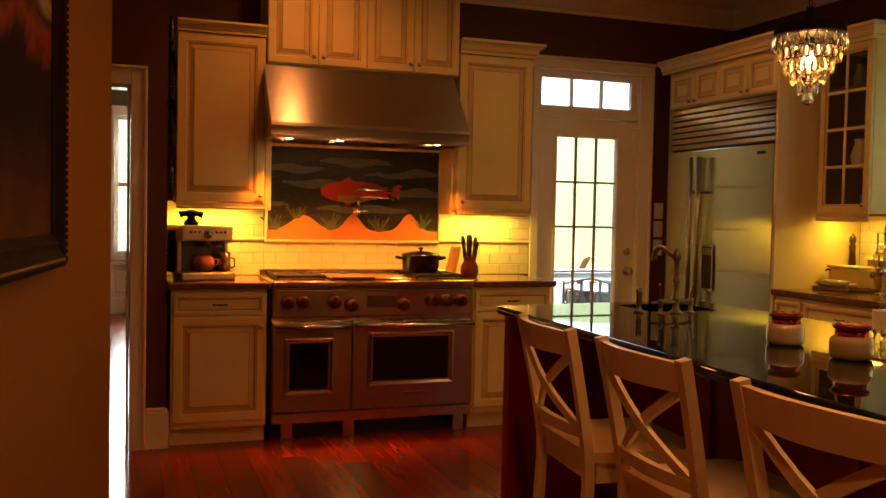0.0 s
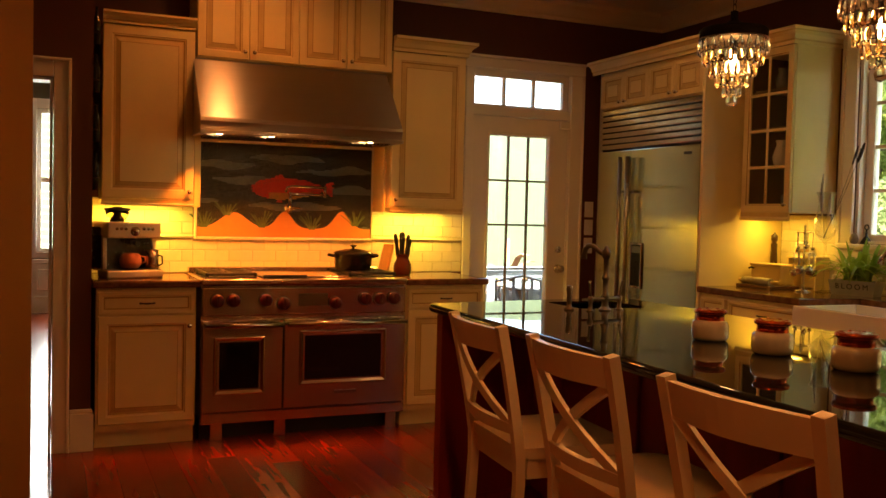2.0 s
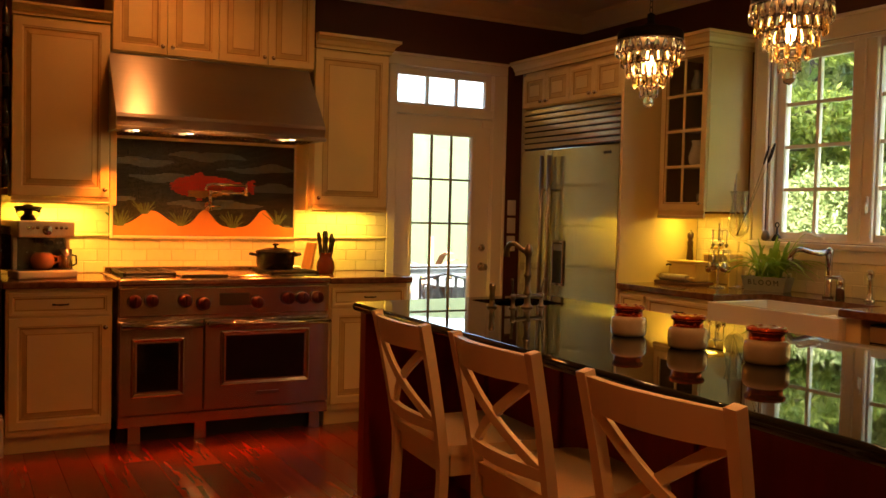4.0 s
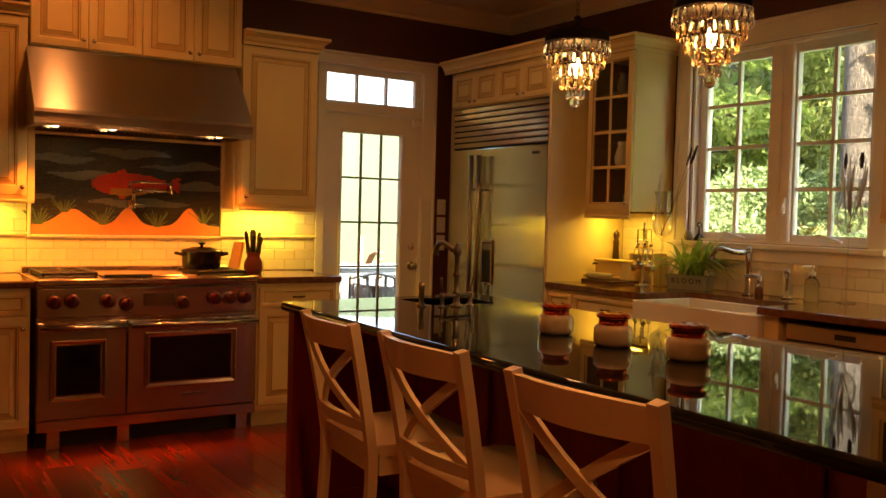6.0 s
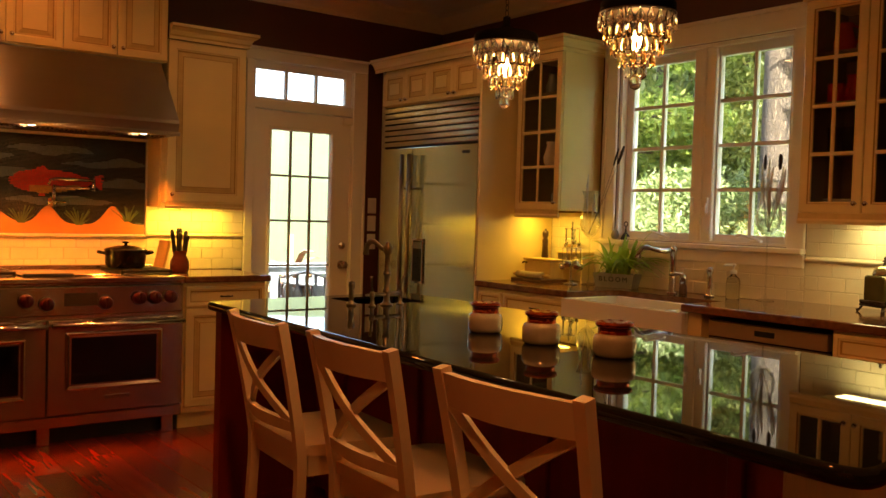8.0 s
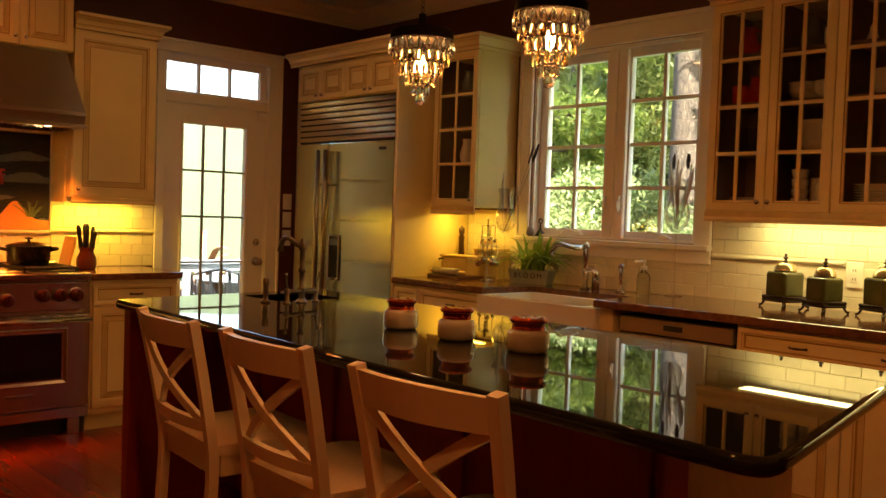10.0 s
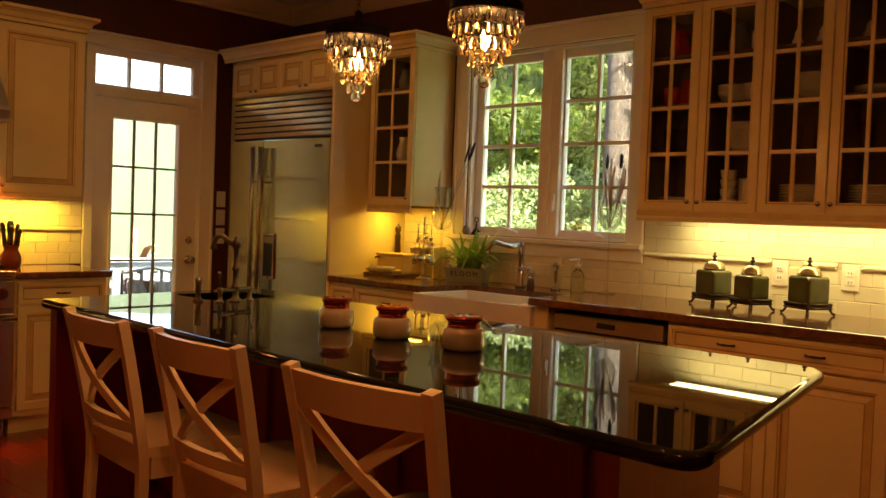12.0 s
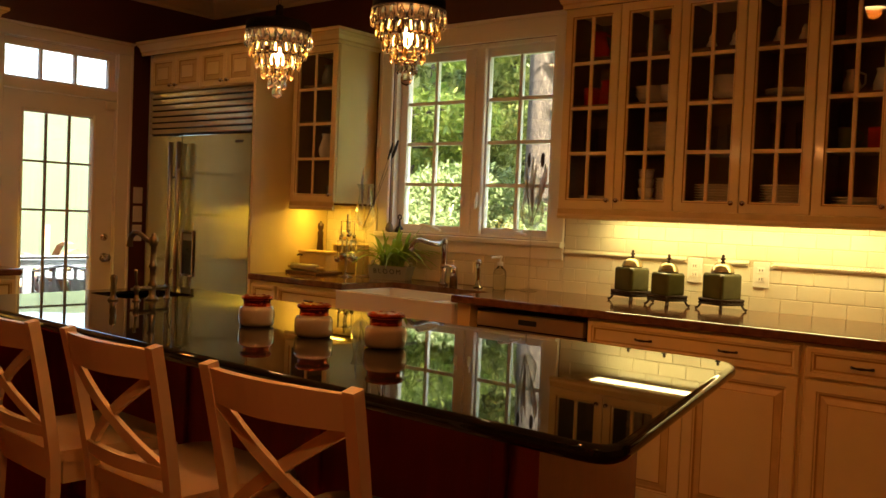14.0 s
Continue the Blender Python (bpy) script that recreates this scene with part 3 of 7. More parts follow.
counter_north(2.030, 2.585, "polished brown granite countertop beside the range")


def wall_cabinet(label, m, w, h, d, doors=1, knob="r", crown=1.0, rail=True, stile=0.06, crown_l=0.0, crown_r=1.0):
    c = thing("wall_cabinet", label, "cabinet", m, "wall cabinets")
    part("body", box(bmesh.new(), 0, 0, 0, w, d, h), CREAM, c)
    n = w / doors
    for k in range(doors):
        left = (k % 2 == 1) if doors > 1 else knob == "l"
        door_part(c, k * n, 0.004, n, h - 0.008, knob=(0.028 if left else n - 0.028, 0.045), stile=stile)
    if crown:
        bm = extrude_profile(bmesh.new(), [(a, b * crown) for a, b in CROWN], 0, w, mitre0=crown_l, mitre1=crown_r, lines=(2, 5))
        part("crown_moulding", bm, [CREAM, GLAZE2], c, at=Matrix.Translation((0, -0.021, h)))
        if crown_r:
            bm = extrude_profile(bmesh.new(), CROWN, 0, d + 0.02, mitre0=1, lines=(2, 5))
            part("crown_return", bm, [CREAM, GLAZE2], c, at=pose(w, -0.021, h, 0, 0, 90))
        if crown_l:
            bm = extrude_profile(bmesh.new(), CROWN, -d - 0.02, 0, mitre1=1, lines=(2, 5))
            part("crown_return", bm, [CREAM, GLAZE2], c, at=pose(0, -0.021, h, 0, 0, -90))
    if rail:
        bm = extrude_profile(bmesh.new(), RAIL, 0, w, lines=(3,))
        part("light_rail", bm, [CREAM, GLAZE2], c, at=Matrix.Translation((0, -0.008, -0.036)))
    return c


wall_cabinet("tall cream glazed wall cabinet over the coffee machine", on_north(0.298, YU, 1.357), 0.503, 0.980, YN - YU - 0.004, crown=0.68, crown_l=0, crown_r=0)
wall_cabinet("tall cream glazed wall cabinet beside the garden door", on_north(2.018, YU, 1.350), 0.510, 0.990, YN - YU - 0.004, knob="l", crown_l=0)
wall_cabinet("four-door cream glazed cabinet above the range hood", on_north(0.808, YU - 0.012, 2.190), 1.200, 0.57, YN - YU + 0.008, doors=4, crown=False, rail=False, stile=0.05)
# filler strip beside the left wall cabinet, and side panels by the mosaic
bm = bmesh.new()
box(bm, 0.2425, 5.72, 0.916, 0.262, YN - 0.003, 1.345)
for z in (0.95, 1.13):
    box(bm, 0.2425, 5.70, z, 0.262, 5.72, z + 0.012)
structure("trim_filler", bm, CREAM, "cream filler strip in the corner", "trim")
HOODSIDES = []
for x0, x1 in ((0.815, 0.853), (2.004, 2.018)):
    HOODSIDES.append(box(bmesh.new(), x0, 5.56, 1.32, x1, YN - 0.004, 2.18, 0.003))


# ---- range hood ----
def range_hood():
    x0, x1 = 0.790, 1.978
    h = thing("range_hood", "wide stainless steel range hood with lit lamps", "range hood")
    prof = [(5.475, 2.178), (5.475, 2.187), (YN - 0.006, 2.187), (YN - 0.006, 1.80), (5.50, 1.745), (5.188, 1.745), (5.166, 1.80), (5.172, 1.82)]
    bm = bmesh.new()
    a = [bm.verts.new((x0, y, z)) for y, z in prof]
    b = [bm.verts.new((x1, y, z)) for y, z in prof]
    n = len(prof)
    for i in range(n):
        bm.faces.new((a[i], a[(i + 1) % n], b[(i + 1) % n], b[i]))
    bm.faces.new(a)
    bm.faces.new(b[::-1])
    part("canopy", bm, STEELH, h)
    bm = bmesh.new()
    box(bm, x0 - 0.004, 5.155, 1.730, x1 + 0.004, 5.185, 1.752, 0.005, 2)
    box(bm, x0 - 0.004, 5.185, 1.733, x0 + 0.02, 5.56, 1.748, 0.003)
    box(bm, x1 - 0.02, 5.185, 1.733, x1 + 0.004, 5.56, 1.748, 0.003)
    part("lip", bm, STEELH, h)
    for k in range(3):
        fx = x0 + 0.05 + k * 0.38
        bf = part("baffle", box(bmesh.new(), fx, 5.32, 1.735, fx + 0.36, 5.52, 1.743), STEEL, h)
        for j in range(14):
            part("baffle_fin", box(bmesh.new(), fx + 0.01 + j * 0.025, 5.325, 1.728, fx + 0.022 + j * 0.025, 5.515, 1.735), STEEL, bf)
    for hx in HOOD_X:
        bm = bmesh.new()
        lathe(bm, [(0.035, 0), (0.038, -0.006), (0.030, -0.008), (0.028, -0.002)], 20, cap=False)
        l = part("lamp_ring", bm, CHROME, h, at=Matrix.Translation((hx, 5.245, 1.741)))
        bm = bmesh.new()
        lathe(bm, [(0.028, 0), (0.020, -0.006), (0.004, -0.009)], 20)
        part("bulb", bm, mat("lit_halogen", (1.0, 0.72, 0.36), emit=4.0), l, "lit halogen bulb")
    for b_ in HOODSIDES:
        part("side_panel", b_, CREAM, h, "cream wooden side panel")
    return h


range_hood()


# ---- mosaic ----
def mosaic():
    x0, x1, z0, z1 = 0.868, 1.992, 1.145, 1.722
    y = YN - 0.006
    m = thing("mosaic_panel", "framed glass mosaic with orange dunes and a red shape", "mosaic")
    bm = bmesh.new()
    box(bm, x0 - 0.004, y - 0.006, z0 - 0.004, x1 + 0.004, y, z1 + 0.004)
    part("backing", bm, mat("dark_grout", (0.17, 0.16, 0.135), 0.9, vary=0.2), m)
    for b in ((x0 - 0.022, z0 - 0.022, x0 - 0.003, z1 + 0.022), (x1 + 0.003, z0 - 0.022, x1 + 0.012, z1 + 0.022), (x0 - 0.003, z0 - 0.022, x1 + 0.003, z0 - 0.003), (x0 - 0.003, z1 + 0.003, x1 + 0.003, z1 + 0.022)):
        bm = bmesh.new()
        box(bm, b[0], y - 0.022, b[1], b[2], y, b[3], 0.005, 2)
        part("frame_bar", bm, TILE, m, "cream ceramic border")
    rnd = random.Random(5)
    mats = [mat("mosaic_night", (0.022, 0.024, 0.026), 0.22, vary=0.6, scale=60, rvary=0.05), mat("mosaic_grey", (0.17, 0.20, 0.20), 0.2, vary=0.25, scale=40),
            mat("mosaic_red", (0.80, 0.030, 0.010), 0.45, vary=0.2, scale=50), mat("mosaic_gold", (0.66, 0.34, 0.05), 0.4, vary=0.2, scale=50),
            mat("mosaic_green", (0.12, 0.19, 0.075), 0.3, vary=0.3, scale=40), mat("mosaic_navy", (0.035, 0.045, 0.05), 0.15, vary=0.5, scale=80)]
    W, H = x1 - x0, z1 - z0
    clouds = ((0.50, 0.86, 0.19, 0.055), (0.14, 0.77, 0.16, 0.05), (0.86, 0.75, 0.13, 0.05), (0.27, 0.61, 0.17, 0.05), (0.88, 0.53, 0.14, 0.06), (0.55, 0.335, 0.24, 0.055), (0.70, 0.72, 0.14, 0.028), (0.04, 0.37, 0.07, 0.03), (0.97, 0.10, 0.03, 0.03))

    def dune(u):
        return 0.095 + 0.165 * math.exp(-((u - 0.20) / 0.095) ** 2) + 0.185 * math.exp(-((u - 0.485) / 0.062) ** 2) + 0.20 * math.exp(-((u - 0.825) / 0.066) ** 2)

    def kind(u, w):
        s = (u - 0.295) / 0.445
        if 0 < s < 1:
            half = 0.122 * math.sin(math.pi * min(1, s * 1.02) ** 0.75) ** 0.7 if s < 0.97 else 0.02
            mid = 0.528 + 0.012 * s
            if abs(w - mid) < half:
                return 3 if w < mid - half * 0.42 and 0.22 < s < 0.78 else 2
        if 0.71 < u < 0.765 and abs(w - 0.545) < 0.03 + (u - 0.71) * 1.1:
            return 2
        if 0.44 < u < 0.475 and 0.375 < w < 0.44:
            return 2
        if 0.425 < u < 0.52 and 0.60 < w < 0.70 - abs(u - 0.455) * 1.3:
            return 2
        for cu, cw, rx, rz in clouds:
            du = abs(u - cu) / (rx * 1.15)
            if du < 1 and abs(w - cw - 0.012 * math.sin(u * 23)) < rz * (1 - du) ** 0.55:
                return 1
        return 0 if w > 0.48 else 5

    verts, faces, idx = [], [], []
    rows = 74
    h = H / rows
    for r in range(rows):
        z, x = z0 + r * h, x0 + rnd.random() * 0.01
        big = (r / rows) > 0.52
        while x < x1 - 0.004:
            w = (0.008 + rnd.random() * 0.012) * (1.4 if big else 1)
            xe = min(x + w, x1)
            u, v = ((x + xe) / 2 - x0) / W, (z + h / 2 - z0) / H
            if v > dune(u) - 0.01 and xe - x > 0.003:
                k = len(verts)
                g, d = 0.0011, y - 0.0105 - rnd.random() * 0.0015
                t1, t2 = rnd.uniform(-0.0007, 0.0007), rnd.uniform(-0.0007, 0.0007)
                for (a, b, t) in ((x + g, z + g, 0), (xe - g, z + g, t1), (xe - g, z + h - g, t1 + t2), (x + g, z + h - g, t2)):
                    verts.append((a, d + t, b))
                for (a, b) in ((x + g, z + g), (xe - g, z + g), (xe - g, z + h - g), (x + g, z + h - g)):
                    verts.append((a, y - 0.006, b))
                faces += [(k, k + 1, k + 2, k + 3)] + [(k + i, k + 4 + i, k + 4 + (i + 1) % 4, k + (i + 1) % 4) for i in range(4)]
                idx += [kind(u, v)] * 5
            x = xe
    me = bpy.data.meshes.new("mesh")
    me.from_pydata(verts, [], faces)
    for q in mats:
        me.materials.append(q)
    me.polygons.foreach_set("material_index", idx)
    t = tagged(new("tesserae", me), "small glass mosaic pieces", kind="stuff")
    t.parent = m
    # the sand, one smooth glazed relief
    bm = bmesh.new()
    N = 60
    top = [(x0 + W * i / N, z0 + H * dune(i / N)) for i in range(N + 1)]
    lo = [bm.verts.new((x, y - 0.013, z0)) for x, z in top]
    hi = [bm.verts.new((x, y - 0.013, z)) for x, z in top]
    back = [bm.verts.new((x, y - 0.004, z)) for x, z in top]
    for i in range(N):
        bm.faces.new((lo[i], lo[i + 1], hi[i + 1], hi[i]))
        bm.faces.new((hi[i], hi[i + 1], back[i + 1], back[i]))
    part("dune", bm, mat("glazed_sand", (0.60, 0.27, 0.075), 0.5, vary=0.1, scale=18, bump=0.3, bscale=90), m, "orange glazed dunes")
    # tufts of glass grass
    for gu in (0.035, 0.16, 0.355, 0.645, 0.905):
        for k in range(9):
            a = (k - 4) * 0.20 + rnd.uniform(-0.1, 0.1)
            ln = rnd.uniform(0.06, 0.115)
            bx, bz = x0 + W * gu + (k - 4) * 0.004, z0 + H * dune(gu) - 0.006
            pts = [(bx + ln * math.sin(a) * f * (0.6 + 0.4 * f), y - 0.0125, bz + ln * math.cos(a) * f) for f in (0, 0.5, 1)]
            part("grass_blade", bar(bmesh.new(), pts, 0.0060 * (0.8 + 0.4 * (k % 2)), 0.004, (1, 0, 0)), mats[4], m)
    # pot filler tap
    p = thing("pot_filler", "polished folding pot filler tap over the range", "tap")
    bm = bmesh.new()
    py = y - 0.014
    lathe(bm, [(0.030, 0), (0.030, 0.006), (0.012, 0.012), (0.012, 0.05)], 20, c=(1.435, py, 1.33), m=pose(0, 0, 0, 90, 0, 0))
    part("flange", bm, CHROME, p)
    bm = bmesh.new()
    tube(bm, [(1.435, py - 0.045, 1.31), (1.435, py - 0.045, 1.43)], 0.012, 12)
    tube(bm, [(1.40, py - 0.045, 1.33), (1.50, py - 0.045, 1.33)], 0.007, 10)
    tube(bm, [(1.435, py - 0.045, 1.42), (1.66, py - 0.05, 1.415)], 0.009, 10)
    part("lower_arm", bm, CHROME, p)
    bm = bmesh.new()
    tube(bm, [(1.66, py - 0.05, 1.40), (1.66, py - 0.05, 1.475)], 0.012, 12)
    tube(bm, [(1.66, py - 0.055, 1.465), (1.44, py - 0.065, 1.468), (1.41, py - 0.066, 1.460), (1.40, py - 0.066, 1.43)], 0.009, 10)
    part("upper_arm", bm, CHROME, p)


mosaic()


# ---- range ----
def kitchen_range():
    x0, x1, yf = 0.812, 2.024, 5.175
    r = thing("range", "wide stainless steel range with red knobs and two ovens", "range")
    bm = bmesh.new()
    box(bm, x0, yf + 0.03, 0.13, x1, YN - 0.012, 0.885)
    part("body", bm, STEEL, r)
    bm = bmesh.new()
    box(bm, x0 - 0.006, yf - 0.012, 0.884, x1 + 0.006, YN - 0.012, 0.922, 0.010, 3)
    box(bm, x0, 5.70, 0.920, x1, YN - 0.014, 0.955, 0.004)
    part("cooktop", bm, STEEL, r)
    bm = bmesh.new()
    box(bm, x0, yf, 0.712, x1, yf + 0.04, 0.872, 0.006, 2)
    cp = part("control_panel", bm, STEEL, r)
    bm = bmesh.new()
    box(bm, 1.36, yf - 0.004, 0.765, 1.535, yf + 0.001, 0.835, 0.002)
    part("display", bm, mat("dim_display", (0.13, 0.08, 0.05), 0.25, vary=0.1), cp)
    m90 = pose(0, 0, 0, 90, 0, 0)
    for kx, kz in ((0.895, 0.800), (0.985, 0.802), (1.165, 0.800), (1.268, 0.780), (1.575, 0.780), (1.762, 0.800), (1.852, 0.800), (1.942, 0.802)):
        bm = bmesh.new()
        lathe(bm, [(0.040, 0), (0.040, 0.006), (0.034, 0.010)], 24, m=m90)
        b = part("bezel", bm, CHROME, cp, at=Matrix.Translation((kx, yf, kz)))
        bm = bmesh.new()
        lathe(bm, [(0.037, 0.008), (0.037, 0.014), (0.034, 0.040), (0.029, 0.046), (0.002, 0.047)], 24, m=m90)
        box(bm, -0.007, -0.054, -0.031, 0.007, -0.03, 0.031, 0.002)
        part("knob", bm, REDK, b, "round dark red knob")

    def oven(x, w, wx0, wx1, wz0, wz1):
        bm = bmesh.new()
        z0, z1, t = 0.172, 0.688, 0.045
        xa, xb = x + wx0, x + wx1
        # frame with the glass set in
        rect = [((x, z0), (x + w, z0), (x + w, z1), (x, z1)), ((x + 0.004, z0 + 0.004), (x + w - 0.004, z0 + 0.004), (x + w - 0.004, z1 - 0.004), (x + 0.004, z1 - 0.004)), ((xa, wz0), (xb, wz0), (xb, wz1), (xa, wz1))]
        loops = [[bm.verts.new((px, py, pz)) for px, pz in rect[k]] for k, py in ((0, yf + 0.03), (0, yf - 0.008), (1, yf - 0.012), (2, yf - 0.012), (2, yf + 0.03))]
        for la, lb in zip(loops, loops[1:] + loops[:1]):
            for i in range(4):
                bm.faces.new((la[i], la[(i + 1) % 4], lb[(i + 1) % 4], lb[i]))
        d = part("oven_door", bm, STEEL, r)
        bm = bmesh.new()
        rg = [[bm.verts.new((qx, py, qz)) for qx, qz in ((xa - o, wz0 - o), (xb + o, wz0 - o), (xb + o, wz1 + o), (xa - o, wz1 + o))] for o, py in ((0.034, yf - 0.010), (0.030, yf - 0.020), (0.024, yf - 0.022), (0.0, yf - 0.006), (0.0, yf - 0.002))]
        for la, lb in zip(rg, rg[1:]):
            for i in range(4):
                bm.faces.new((la[i], la[(i + 1) % 4], lb[(i + 1) % 4], lb[i]))
        part("window_frame", bm, STEEL, d)
        part("oven_glass", box(bmesh.new(), xa, yf - 0.004, wz0, xb, yf + 0.004, wz1), BLACKG, d, "black oven glass")
        bm = bmesh.new()
        tube(bm, [(x + 0.01, yf - 0.065, 0.664), (x + w - 0.01, yf - 0.065, 0.664)], 0.014, 14)
        for hx in (x + 0.025, x + w - 0.025):
            tube(bm, [(hx, yf - 0.065, 0.664), (hx, yf - 0.01, 0.664)], 0.011, 10)
        part("handle", bm, CHROME, d, "long steel bar handle")
        return d

    oven(x0 + 0.002, 0.456, 0.095, 0.318, 0.300, 0.565)
    big = oven(x0 + 0.464, 0.746, 0.122, 0.590, 0.335, 0.590)
    bm = bmesh.new()
    box(bm, x0 + 0.464 + 0.30, yf - 0.015, 0.240, x0 + 0.464 + 0.44, yf - 0.011, 0.262, 0.001)
    part("name_plate", bm, CHROME, big, "small plain metal plate")
    bm = bmesh.new()
    box(bm, x0, yf - 0.004, 0.104, x1, yf + 0.05, 0.164, 0.004)
    part("kick_rail", bm, STEEL, r)
    for lx in (x0 + 0.06, x0 + 0.425, x1 - 0.10):
        bm = bmesh.new()
        box(bm, lx, yf + 0.045, 0.0, lx + 0.07, yf + 0.10, 0.112, 0.004)
        part("leg", bm, STEEL, r)
    # black sheet behind the legs stands for the shade under the range
    part("kick_panel", box(bmesh.new(), x0 + 0.01, yf + 0.105, 0.002, x1 - 0.01, yf + 0.14, 0.112), BLACKM, r)
    # grates, griddle, centre strip
    def grate(gx, w):
        bm = bmesh.new()
        y0, y1, z = 5.26, 5.66, 0.935
        for b in ((gx, y0, gx + w, y0 + 0.016), (gx, y1 - 0.016, gx + w, y1), (gx, y0, gx + 0.016, y1), (gx + w - 0.016, y0, gx + w, y1), (gx, 5.452, gx + w, 5.468), (gx + w / 2 - 0.008, y0, gx + w / 2 + 0.008, y1)):
            box(bm, b[0], b[1], z, b[2], b[3], z + 0.016, 0.003)
        for cx in (gx + w * 0.25, gx + w * 0.75):
            for cy in (5.36, 5.56):
                for a in (45, 135):
                    dx, dy = 0.07 * math.cos(radians(a)), 0.07 * math.sin(radians(a))
                    tube(bm, [(cx - dx, cy - dy, z + 0.010), (cx + dx, cy + dy, z + 0.010)], 0.006, 6)
        for fx in (gx + 0.01, gx + w - 0.01):
            for fy in (y0 + 0.01, y1 - 0.01):
                box(bm, fx - 0.007, fy - 0.007, 0.922, fx + 0.007, fy + 0.007, z + 0.003)
        g = part("grate", bm, BLACKM, r, "black cast iron grate")
        part("burner_tray", box(bmesh.new(), gx + 0.004, y0 - 0.012, 0.9235, gx + w - 0.004, y1, 0.929, 0.002), BLACKM, g, "black enamel tray")
        for cy in (5.36, 5.56):
            bm = bmesh.new()
            lathe(bm, [(0.05, 0.922), (0.05, 0.928), (0.03, 0.932), (0.03, 0.938), (0.002, 0.939)], 18, c=(gx + w / 2, cy, 0))
            part("burner", bm, BLACKM, g)
    grate(0.845, 0.29)
    grate(1.690, 0.30)
    bm = bmesh.new()
    box(bm, 1.16, 5.235, 0.923, 1.42, 5.66, 0.935, 0.004)
    part("griddle_cover", bm, STEEL, r, "flat steel griddle cover")
    part("griddle_rail", box(bmesh.new(), 1.16, 5.215, 0.923, 1.42, 5.233, 0.940, 0.003), BLACKM, r, "black front rail")
    bm = bmesh.new()
    box(bm, 1.43, 5.235, 0.923, 1.68, 5.66, 0.932, 0.003)
    part("cover_plate", bm, STEEL, r)
    return r


kitchen_range()


# ---- refrigerator and its surround ----
XF = 3.672
LOUVRE = mat("louvre_steel", (0.60, 0.58, 0.44), 0.20, 1.0, vary=0.06, scale=3, rvary=0.04)


def refrigerator():
    y1, y0 = 5.615, 4.505
    W = y1 - y0
    r = thing("refrigerator", "built-in stainless steel refrigerator with two doors", "refrigerator", on_east(XF, y1, 0))
    part("body", box(bmesh.new(), 0, 0.03, 0.0, W, XE - XF - 0.006, 2.085), BLACKM, r)
    split = 0.385
    for x0, x1, nm in ((0.004, split - 0.003, "freezer_door"), (split + 0.003, W - 0.004, "fridge_door")):
        bm = bmesh.new()
        box(bm, x0, 0, 0.11, x1, 0.055, 1.785, 0.004, 2)
        d = part(nm, bm, FRIDGE, r)
        hx = x1 - 0.040 if nm == "freezer_door" else x0 + 0.040
        bm = bmesh.new()
        tube(bm, [(hx, -0.055, 0.30), (hx, -0.055, 1.735)], 0.016, 14)
        for z in (0.35, 1.50):
            tube(bm, [(hx, -0.055, z), (hx, 0.0, z)], 0.010, 10)
        part("handle", bm, mat("handle_steel", (0.34, 0.31, 0.24), 0.30, 1.0, vary=0.05), d, "tall tubular steel handle")
    bm = bmesh.new()
    box(bm, split + 0.045, -0.010, 0.850, split + 0.165, 0.002, 1.150, 0.004)
    dd = part("dispenser", bm, mat("dark_grey_plastic", (0.02, 0.02, 0.02), 0.3), r, "dark ice dispenser")
    bm = bmesh.new()
    for b in ((split + 0.040, 0.845, split + 0.170, 0.862), (split + 0.040, 1.138, split + 0.170, 1.155), (split + 0.040, 0.862, split + 0.052, 1.138), (split + 0.158, 0.862, split + 0.170, 1.138)):
        box(bm, b[0], -0.014, b[1], b[2], -0.002, b[3], 0.003)
    part("dispenser_frame", bm, CHROME, dd)
    bm = bmesh.new()
    box(bm, split + 0.058, -0.012, 1.085, split + 0.152, -0.008, 1.13, 0.001)
    part("dispenser_screen", bm, mat("grey_screen", (0.22, 0.25, 0.24), 0.3), dd)
    bm = bmesh.new()
    box(bm, W - 0.16, -0.002, 1.725, W - 0.085, 0.001, 1.743)
    part("badge", bm, mat("dark_badge", (0.05, 0.05, 0.05), 0.4), r, "small dark plate")
    # louvred grille
    bm = bmesh.new()
    box(bm, 0.002, 0.02, 1.795, W - 0.002, 0.03, 2.08)
    g = part("grille", bm, BLACKM, r)
    for k in range(7):
        bm = bmesh.new()
        z = 1.800 + k * 0.0405
        lo = [(0.004, z), (0.0, z + 0.006), (0.002, z + 0.030), (0.018, z + 0.037), (0.022, z + 0.034), (0.008, z + 0.004)]
        a = [bm.verts.new((0.004, y, zz)) for y, zz in lo]
        b = [bm.verts.new((W - 0.004, y, zz)) for y, zz in lo]
        for i in range(6):
            bm.faces.new((a[i], a[(i + 1) % 6], b[(i + 1) % 6], b[i]))
        bm.faces.new(a[::-1]), bm.faces.new(b)
        part("louvre", bm, LOUVRE, g)
    part("toe_grille", box(bmesh.new(), 0.004, 0.03, 0.004, W - 0.004, 0.05, 0.105), BLACKM, r)
    # cabinet above, side panels, crown
    c = thing("wall_cabinet", "row of four small cream doors above the refrigerator", "cabinet", on_east(XF - 0.002, y1, 2.088), "wall cabinets")
    part("body", box(bmesh.new(), 0, 0.02, 0.0, W, XE - XF - 0.006, 0.26), CREAM, c)
    n = W / 4
    for k in range(4):
        door_part(c, k * n, 0.006, n, 0.235, knob=(n - 0.03 if k % 2 == 0 else 0.03, 0.03), stile=0.042, y=0.02)
